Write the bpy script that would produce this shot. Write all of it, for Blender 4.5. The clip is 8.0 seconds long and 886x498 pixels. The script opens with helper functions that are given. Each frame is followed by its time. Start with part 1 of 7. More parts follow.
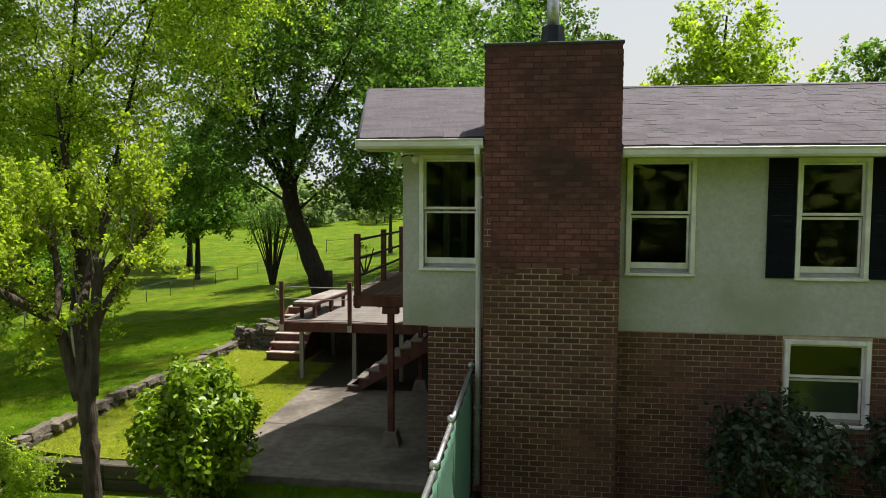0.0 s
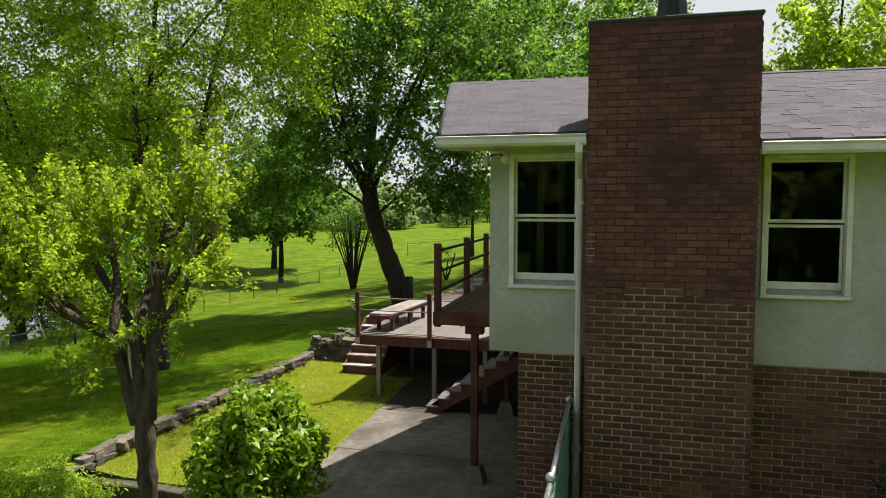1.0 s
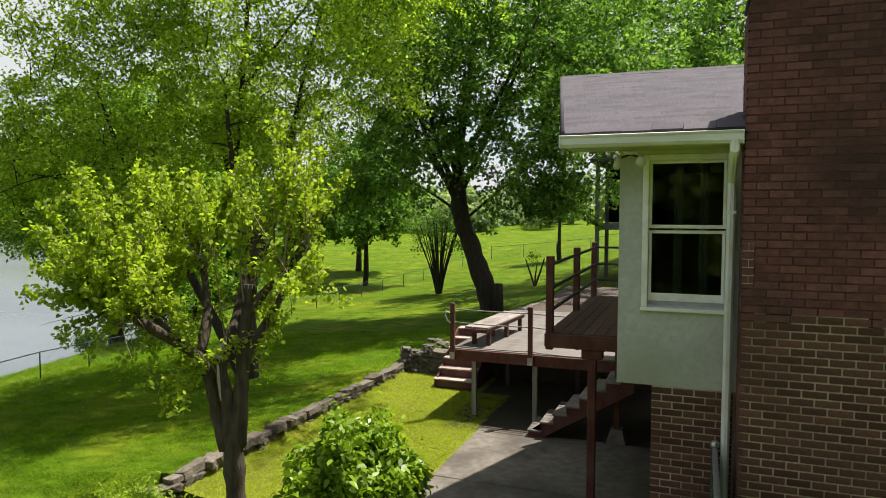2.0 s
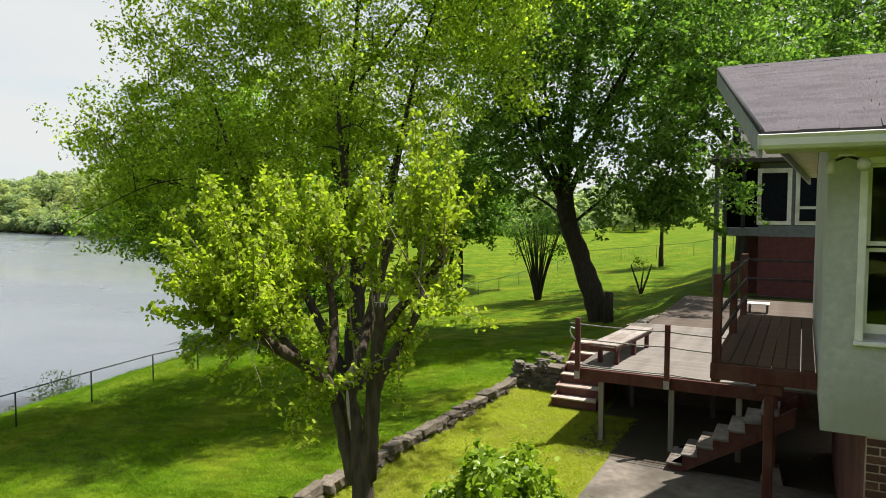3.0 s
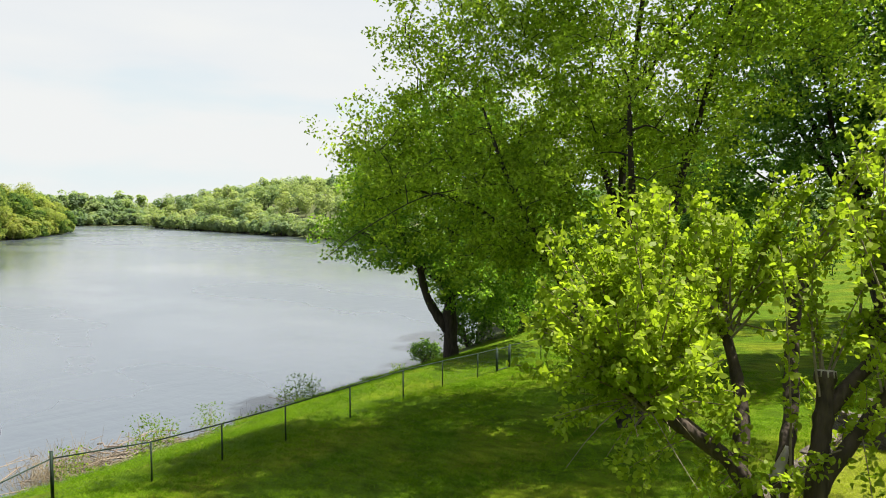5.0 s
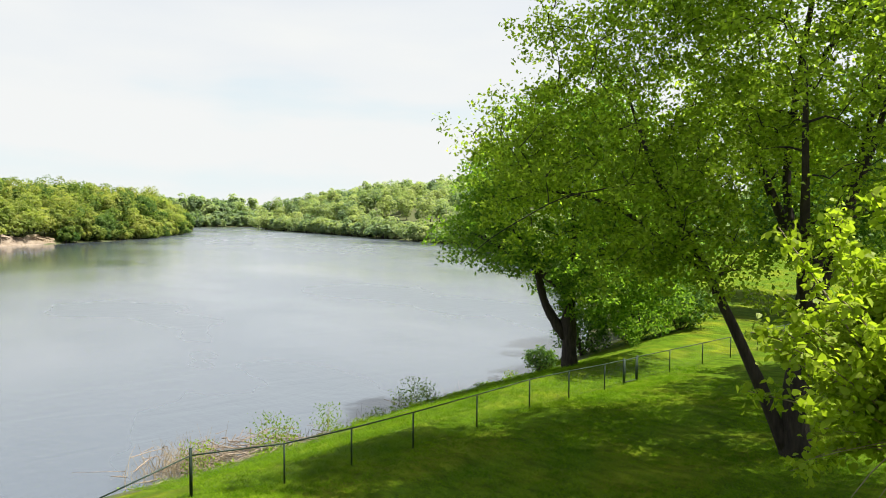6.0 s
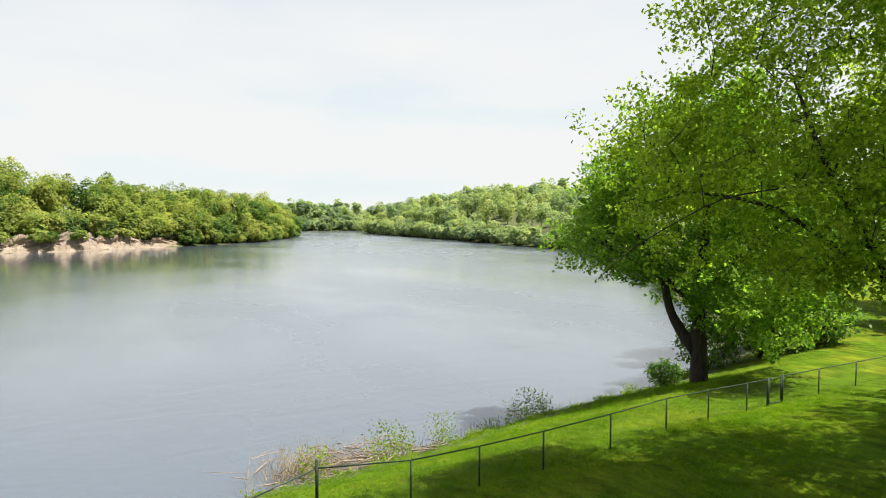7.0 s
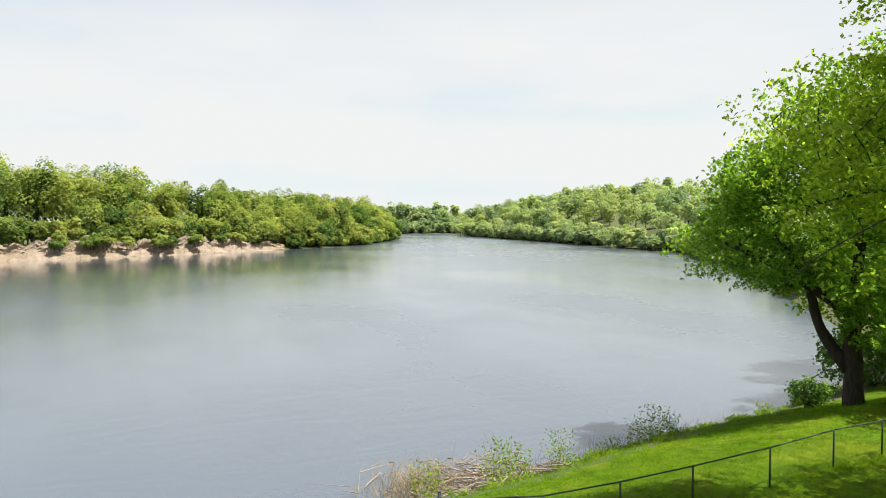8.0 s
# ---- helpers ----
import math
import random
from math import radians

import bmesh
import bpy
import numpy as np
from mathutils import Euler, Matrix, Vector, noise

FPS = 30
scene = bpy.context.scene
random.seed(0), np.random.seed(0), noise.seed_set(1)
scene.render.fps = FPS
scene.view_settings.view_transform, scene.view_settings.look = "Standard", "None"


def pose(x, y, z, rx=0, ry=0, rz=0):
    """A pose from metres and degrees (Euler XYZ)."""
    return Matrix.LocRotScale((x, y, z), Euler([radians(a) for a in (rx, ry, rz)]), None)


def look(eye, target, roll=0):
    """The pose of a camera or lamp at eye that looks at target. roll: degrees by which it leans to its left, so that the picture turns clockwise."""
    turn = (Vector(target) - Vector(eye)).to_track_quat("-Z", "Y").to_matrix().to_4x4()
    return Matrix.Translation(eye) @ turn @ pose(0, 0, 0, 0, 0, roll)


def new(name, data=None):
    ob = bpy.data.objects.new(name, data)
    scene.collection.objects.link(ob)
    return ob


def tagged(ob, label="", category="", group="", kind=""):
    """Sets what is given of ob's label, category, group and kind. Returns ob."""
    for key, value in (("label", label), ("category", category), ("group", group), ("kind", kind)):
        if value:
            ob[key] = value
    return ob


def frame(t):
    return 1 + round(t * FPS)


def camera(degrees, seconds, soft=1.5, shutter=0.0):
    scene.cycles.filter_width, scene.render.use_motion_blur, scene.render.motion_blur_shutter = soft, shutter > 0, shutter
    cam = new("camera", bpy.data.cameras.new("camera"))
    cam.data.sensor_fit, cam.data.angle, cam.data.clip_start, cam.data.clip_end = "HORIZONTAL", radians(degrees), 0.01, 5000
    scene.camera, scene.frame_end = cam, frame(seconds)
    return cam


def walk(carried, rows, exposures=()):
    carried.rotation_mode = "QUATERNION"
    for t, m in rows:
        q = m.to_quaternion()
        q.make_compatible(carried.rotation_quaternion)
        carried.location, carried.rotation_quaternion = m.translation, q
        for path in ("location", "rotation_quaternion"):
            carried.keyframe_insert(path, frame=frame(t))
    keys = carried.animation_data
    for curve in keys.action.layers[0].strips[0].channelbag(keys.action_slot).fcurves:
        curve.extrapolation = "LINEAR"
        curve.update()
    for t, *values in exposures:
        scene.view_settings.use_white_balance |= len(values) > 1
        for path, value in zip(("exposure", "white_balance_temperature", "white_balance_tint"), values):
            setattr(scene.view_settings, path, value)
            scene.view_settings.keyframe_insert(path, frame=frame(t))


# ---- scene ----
cam = camera(65.9, 8.0, 0.95)
PATH = [
    (0, (0.079, 0.398, 4.219), (-0.173, 2.377, 4.087), 0.2),
    (0.5, (-0.035, 1.113, 4.238), (-0.407, 3.074, 4.109), 0.2),
    (1, (-0.245, 1.718, 4.281), (-0.73, 3.654, 4.154), 0.1),
    (2.5, (-1.429, 2.956, 4.414), (-2.247, 4.777, 4.293), 0.1),
    (3, (-1.988, 3.214, 4.47), (-2.92, 4.98, 4.35), 0.1),
    (3.5, (-2.561, 3.35, 4.515), (-3.61, 5.048, 4.399), 0.0),
    (4, (-3.269, 3.478, 4.589), (-4.427, 5.105, 4.473), -0.1),
    (4.5, (-3.969, 3.473, 4.66), (-5.234, 5.018, 4.546), -0.2),
    (5, (-4.71, 3.555, 4.698), (-6.079, 5.009, 4.585), 0.0),
    (6.5, (-6.352, 3.444, 4.601), (-7.999, 4.574, 4.505), 0.4),
    (7, (-6.95, 3.455, 4.631), (-8.675, 4.463, 4.539), 0.3),
    (7.5, (-7.613, 3.485, 4.668), (-9.405, 4.367, 4.578), 0.1),
    (8, (-8.375, 3.553, 4.691), (-10.226, 4.306, 4.605), -0.2),
]
EXPOSURES = [(0, 0.86), (1, 0.88), (2.5, 0.95), (4.5, 1.05), (6.5, 1.12), (8, 1.08)]
walk(cam, [(t, look(eye, target, roll)) for t, eye, target, roll in PATH], EXPOSURES)

# ---- daylight ----
SUN = Vector((0.27, 0.39, 1.0)).normalized()
sun_data = bpy.data.lights.new("sun", "SUN")
sun_data.energy, sun_data.angle, sun_data.color = 5.0, radians(0.6), (1.0, 0.95, 0.86)
sun = new("sun", sun_data)
sun.matrix_basis = look(SUN * 60, (0, 0, 0))

world = bpy.data.worlds.new("sky")
scene.world = world
world.use_nodes = True
wn, wl = world.node_tree.nodes, world.node_tree.links
wn.clear()
sky = wn.new("ShaderNodeTexSky")
sky.sky_type, sky.sun_disc = "NISHITA", False
sky.sun_elevation, sky.sun_rotation = math.asin(SUN.z), math.atan2(SUN.x, SUN.y)
sky.dust_density, sky.ozone_density = 2.0, 1.0
# thin white haze low in the sky, breaking up into blue higher
wcoord = wn.new("ShaderNodeTexCoord")
wmap = wn.new("ShaderNodeMapping")
wmap.inputs["Scale"].default_value = (1.2, 1.2, 5.0)
wnoise = wn.new("ShaderNodeTexNoise")
wnoise.inputs["Scale"].default_value, wnoise.inputs["Detail"].default_value = 1.6, 5.0
wsep = wn.new("ShaderNodeSeparateXYZ")
wadd = wn.new("ShaderNodeMath")
wadd.operation = "MULTIPLY_ADD"
wadd.inputs[1].default_value = 0.55
wramp = wn.new("ShaderNodeMapRange")
wramp.inputs["From Min"].default_value, wramp.inputs["From Max"].default_value = 0.42, 0.86
wramp.inputs["To Min"].default_value, wramp.inputs["To Max"].default_value = 1.0, 0.42
wmix = wn.new("ShaderNodeMixRGB")
wmix.inputs[2].default_value = (4.75, 4.85, 4.85, 1)
wthin = wn.new("ShaderNodeMixRGB")
wthin.inputs[1].default_value, wthin.inputs[2].default_value = (4.75, 4.84, 4.82, 1), (3.9, 4.7, 4.9, 1)
wpatch = wn.new("ShaderNodeMapRange")
wpatch.inputs["From Min"].default_value, wpatch.inputs["From Max"].default_value = 0.54, 0.80
wl.new(wnoise.outputs[0], wpatch.inputs["Value"])
wl.new(wpatch.outputs[0], wthin.inputs[0])
wl.new(wthin.outputs[0], wmix.inputs[2])
wback = wn.new("ShaderNodeBackground")
wback.inputs["Strength"].default_value = 0.088
wout = wn.new("ShaderNodeOutputWorld")
wl.new(wcoord.outputs["Generated"], wmap.inputs["Vector"])
wl.new(wmap.outputs[0], wnoise.inputs["Vector"])
wl.new(wcoord.outputs["Generated"], wsep.inputs[0])
wl.new(wnoise.outputs[0], wadd.inputs[0])
wl.new(wsep.outputs["Z"], wadd.inputs[2])
wl.new(wadd.outputs[0], wramp.inputs["Value"])
wl.new(wramp.outputs[0], wmix.inputs[0])
wl.new(sky.outputs[0], wmix.inputs[1])
wl.new(wmix.outputs[0], wback.inputs["Color"])
wl.new(wback.outputs[0], wout.inputs["Surface"])

# ---- materials ----
def surface(name, dark, light, scale=6.0, rough=0.8, bump=0.2, bump_scale=40.0, metallic=0.0, stain=None, stain_scale=0.8,
            piece=0.0, island=False, stretch=(1, 1, 1), specular=0.3, distance=0.01, contrast=0.25):
    """A weathered surface: fine grain between two colours, broad stains, relief, and a small change of tone from piece to piece."""
    m = bpy.data.materials.new(name)
    m.use_nodes = True
    n, l = m.node_tree.nodes, m.node_tree.links
    b = n["Principled BSDF"]
    co = n.new("ShaderNodeTexCoord")
    mp = n.new("ShaderNodeMapping")
    mp.inputs["Scale"].default_value = stretch
    l.new(co.outputs["Object"], mp.inputs["Vector"])
    grain = n.new("ShaderNodeTexNoise")
    grain.inputs["Scale"].default_value, grain.inputs["Detail"].default_value = scale, 6.0
    l.new(mp.outputs[0], grain.inputs["Vector"])
    ramp = n.new("ShaderNodeValToRGB")
    ramp.color_ramp.elements[0].position, ramp.color_ramp.elements[0].color = 0.5 - contrast, (*dark, 1)
    ramp.color_ramp.elements[1].position, ramp.color_ramp.elements[1].color = 0.5 + contrast, (*light, 1)
    l.new(grain.outputs[0], ramp.inputs[0])
    colour = ramp.outputs[0]
    if stain:
        big = n.new("ShaderNodeTexNoise")
        big.inputs["Scale"].default_value, big.inputs["Detail"].default_value = stain_scale, 4.0
        l.new(co.outputs["Object"], big.inputs["Vector"])
        cut = n.new("ShaderNodeMapRange")
        cut.inputs["From Min"].default_value, cut.inputs["From Max"].default_value, cut.inputs["To Max"].default_value = 0.45, 0.68, 0.8
        l.new(big.outputs[0], cut.inputs["Value"])
        mix = n.new("ShaderNodeMixRGB")
        mix.inputs[2].default_value = (*stain, 1)
        l.new(cut.outputs[0], mix.inputs[0])
        l.new(colour, mix.inputs[1])
        colour = mix.outputs[0]
    if piece:
        src = n.new("ShaderNodeNewGeometry").outputs["Random Per Island"] if island else n.new("ShaderNodeObjectInfo").outputs["Random"]
        tone = n.new("ShaderNodeMapRange")
        tone.inputs["To Min"].default_value, tone.inputs["To Max"].default_value = 1 - piece, 1 + piece
        l.new(src, tone.inputs["Value"])
        mul = n.new("ShaderNodeVectorMath")
        mul.operation = "SCALE"
        l.new(colour, mul.inputs[0])
        l.new(tone.outputs[0], mul.inputs["Scale"])
        colour = mul.outputs[0]
    l.new(colour, b.inputs["Base Color"])
    rr = n.new("ShaderNodeMapRange")
    rr.inputs["To Min"].default_value, rr.inputs["To Max"].default_value = max(0.02, rough - 0.12), min(1, rough + 0.12)
    l.new(grain.outputs[0], rr.inputs["Value"])
    l.new(rr.outputs[0], b.inputs["Roughness"])
    b.inputs["Metallic"].default_value, b.inputs["Specular IOR Level"].default_value = metallic, specular
    if bump:
        fine = n.new("ShaderNodeTexNoise")
        fine.inputs["Scale"].default_value, fine.inputs["Detail"].default_value = bump_scale, 5.0
        l.new(mp.outputs[0], fine.inputs["Vector"])
        bp = n.new("ShaderNodeBump")
        bp.inputs["Strength"].default_value, bp.inputs["Distance"].default_value = bump, distance
        l.new(fine.outputs[0], bp.inputs["Height"])
        l.new(bp.outputs[0], b.inputs["Normal"])
    return m


def leaf_material(name, dark, light, glow=0.45, rough=0.5, patch=0.7, leafy=0.5, sheen=0.22, low=0.15, high=0.85):
    """Leaves: tone changes from leaf to leaf, and light comes through them."""
    m = bpy.data.materials.new(name)
    m.use_nodes = True
    n, l = m.node_tree.nodes, m.node_tree.links
    b, out = n["Principled BSDF"], n["Material Output"]
    geo = n.new("ShaderNodeNewGeometry")
    co = n.new("ShaderNodeTexCoord")
    big = n.new("ShaderNodeTexNoise")
    big.inputs["Scale"].default_value, big.inputs["Detail"].default_value = patch, 2.0
    l.new(co.outputs["Object"], big.inputs["Vector"])
    mixv = n.new("ShaderNodeMath")
    mixv.operation = "MULTIPLY_ADD"
    mixv.inputs[1].default_value = leafy
    l.new(geo.outputs["Random Per Island"], mixv.inputs[0])
    half = n.new("ShaderNodeMath")
    half.operation = "MULTIPLY"
    half.inputs[1].default_value = 1.05 - leafy
    l.new(big.outputs[0], half.inputs[0])
    l.new(half.outputs[0], mixv.inputs[2])
    ramp = n.new("ShaderNodeValToRGB")
    ramp.color_ramp.elements[0].position, ramp.color_ramp.elements[0].color = low, (*dark, 1)
    ramp.color_ramp.elements[1].position, ramp.color_ramp.elements[1].color = high, (*light, 1)
    l.new(mixv.outputs[0], ramp.inputs[0])
    l.new(ramp.outputs[0], b.inputs["Base Color"])
    b.inputs["Roughness"].default_value, b.inputs["Specular IOR Level"].default_value = rough, sheen
    tr = n.new("ShaderNodeBsdfTranslucent")
    tint = n.new("ShaderNodeMixRGB")
    tint.blend_type = "MULTIPLY"
    tint.inputs[0].default_value, tint.inputs[2].default_value = 1.0, (1.1, 1.2, 0.55, 1)
    l.new(ramp.outputs[0], tint.inputs[1])
    l.new(tint.outputs[0], tr.inputs["Color"])
    mix = n.new("ShaderNodeMixShader")
    mix.inputs[0].default_value = glow
    l.new(b.outputs[0], mix.inputs[1])
    l.new(tr.outputs[0], mix.inputs[2])
    l.new(mix.outputs[0], out.inputs["Surface"])
    return m


def glass_material(name):
    m = bpy.data.materials.new(name)
    m.use_nodes = True
    n, l = m.node_tree.nodes, m.node_tree.links
    out = n["Material Output"]
    n.remove(n["Principled BSDF"])
    fres = n.new("ShaderNodeFresnel")
    fres.inputs["IOR"].default_value = 1.5
    clear = n.new("ShaderNodeBsdfTransparent")
    clear.inputs["Color"].default_value = (0.62, 0.68, 0.62, 1)
    gloss = n.new("ShaderNodeBsdfGlossy")
    gloss.inputs["Roughness"].default_value = 0.03
    wob = n.new("ShaderNodeTexNoise")
    wob.inputs["Scale"].default_value = 1.5
    bp = n.new("ShaderNodeBump")
    bp.inputs["Strength"].default_value, bp.inputs["Distance"].default_value = 0.15, 0.01
    l.new(wob.outputs[0], bp.inputs["Height"])
    l.new(bp.outputs[0], gloss.inputs["Normal"])
    mix = n.new("ShaderNodeMixShader")
    l.new(fres.outputs[0], mix.inputs[0])
    l.new(clear.outputs[0], mix.inputs[1])
    l.new(gloss.outputs[0], mix.inputs[2])
    l.new(mix.outputs[0], out.inputs["Surface"])
    return m


def water_material():
    m = bpy.data.materials.new("river_water")
    m.use_nodes = True
    n, l = m.node_tree.nodes, m.node_tree.links
    b = n["Principled BSDF"]
    b.inputs["Base Color"].default_value = (0.073, 0.090, 0.110, 1)
    b.inputs["Roughness"].default_value, b.inputs["IOR"].default_value = 0.11, 1.45
    co = n.new("ShaderNodeTexCoord")
    mp = n.new("ShaderNodeMapping")
    mp.inputs["Rotation"].default_value = (0, 0, radians(25))
    mp.inputs["Scale"].default_value = (0.5, 1.0, 1.0)
    l.new(co.outputs["Object"], mp.inputs["Vector"])
    small = n.new("ShaderNodeTexNoise")
    small.inputs["Scale"].default_value, small.inputs["Detail"].default_value = 2.2, 4.0
    wide = n.new("ShaderNodeTexNoise")
    wide.inputs["Scale"].default_value, wide.inputs["Detail"].default_value = 0.06, 4.0
    l.new(mp.outputs[0], small.inputs["Vector"])
    l.new(mp.outputs[0], wide.inputs["Vector"])
    calm = n.new("ShaderNodeMapRange")
    calm.inputs["From Min"].default_value, calm.inputs["From Max"].default_value = 0.38, 0.58
    calm.inputs["To Min"].default_value, calm.inputs["To Max"].default_value = 0.08, 0.36
    l.new(wide.outputs[0], calm.inputs["Value"])
    # sheltered and smooth under the opposite bank, ruffled in the open current
    where = n.new("ShaderNodeSeparateXYZ")
    l.new(co.outputs["Object"], where.inputs[0])
    open_x, open_y, open_water = n.new("ShaderNodeMapRange"), n.new("ShaderNodeMapRange"), n.new("ShaderNodeMath")
    open_x.inputs["From Min"].default_value, open_x.inputs["From Max"].default_value = -150.0, -70.0
    open_y.inputs["From Min"].default_value, open_y.inputs["From Max"].default_value = 15.0, 75.0
    l.new(where.outputs["X"], open_x.inputs["Value"])
    l.new(where.outputs["Y"], open_y.inputs["Value"])
    open_water.operation = "MAXIMUM"
    l.new(open_x.outputs[0], open_water.inputs[0])
    l.new(open_y.outputs[0], open_water.inputs[1])
    blown = n.new("ShaderNodeMapRange")
    blown.inputs["From Min"].default_value, blown.inputs["From Max"].default_value = 0.35, 0.6
    blown.inputs["To Min"].default_value, blown.inputs["To Max"].default_value = 0.10, 0.20
    l.new(wide.outputs[0], blown.inputs["Value"])
    streak = n.new("ShaderNodeMath")
    streak.operation = "MULTIPLY_ADD"
    streak.inputs[2].default_value = 0.09
    l.new(open_water.outputs[0], streak.inputs[0])
    l.new(blown.outputs[0], streak.inputs[1])
    l.new(streak.outputs[0], b.inputs["Roughness"])
    bp = n.new("ShaderNodeBump")
    bp.inputs["Distance"].default_value = 0.04
    l.new(calm.outputs[0], bp.inputs["Strength"])
    l.new(small.outputs[0], bp.inputs["Height"])
    # long low ripples drawn out across the current
    mp2 = n.new("ShaderNodeMapping")
    mp2.inputs["Rotation"].default_value = (0, 0, radians(-18))
    mp2.inputs["Scale"].default_value = (1.0, 0.34, 1.0)
    l.new(co.outputs["Object"], mp2.inputs["Vector"])
    mid = n.new("ShaderNodeTexNoise")
    mid.inputs["Scale"].default_value, mid.inputs["Detail"].default_value = 0.42, 5.0
    l.new(mp2.outputs[0], mid.inputs["Vector"])
    bp2 = n.new("ShaderNodeBump")
    bp2.inputs["Strength"].default_value, bp2.inputs["Distance"].default_value = 0.3, 0.08
    mid.inputs["Distortion"].default_value = 1.2
    l.new(calm.outputs[0], bp2.inputs["Strength"])
    l.new(mid.outputs[0], bp2.inputs["Height"])
    l.new(bp.outputs[0], bp2.inputs["Normal"])
    l.new(bp2.outputs[0], b.inputs["Normal"])
    # glossy skin of still water over the murky body
    b.inputs["Coat Weight"].default_value, b.inputs["Coat IOR"].default_value = 0.8, 1.36
    l.new(streak.outputs[0], b.inputs["Coat Roughness"])
    l.new(bp2.outputs[0], b.inputs["Coat Normal"])
    return m


def lawn_material():
    """Mown grass: blades' grain, tufts, and broad yellower and deeper patches."""
    m = surface("lawn", (0.040, 0.092, 0.004), (0.116, 0.186, 0.008), 24.0, 0.85, 0.9, 60.0, stain=(0.16, 0.19, 0.011), stain_scale=0.5, distance=0.05, specular=0.04, contrast=0.2)
    n, l = m.node_tree.nodes, m.node_tree.links
    b = n["Principled BSDF"]
    before = b.inputs["Base Color"].links[0].from_socket
    co = n.new("ShaderNodeTexCoord")
    mp = n.new("ShaderNodeMapping")
    mp.inputs["Rotation"].default_value, mp.inputs["Scale"].default_value = (0, 0, radians(20)), (1.0, 2.4, 1.0)
    l.new(co.outputs["Object"], mp.inputs["Vector"])
    tufts = n.new("ShaderNodeTexNoise")
    tufts.inputs["Scale"].default_value, tufts.inputs["Detail"].default_value = 1.7, 5.0
    l.new(mp.outputs[0], tufts.inputs["Vector"])
    tone = n.new("ShaderNodeMapRange")
    tone.inputs["From Min"].default_value, tone.inputs["From Max"].default_value = 0.32, 0.68
    tone.inputs["To Min"].default_value, tone.inputs["To Max"].default_value = 0.62, 1.3
    l.new(tufts.outputs[0], tone.inputs["Value"])
    mul = n.new("ShaderNodeVectorMath")
    mul.operation = "SCALE"
    l.new(before, mul.inputs[0])
    l.new(tone.outputs[0], mul.inputs["Scale"])
    l.new(mul.outputs[0], b.inputs["Base Color"])
    return m


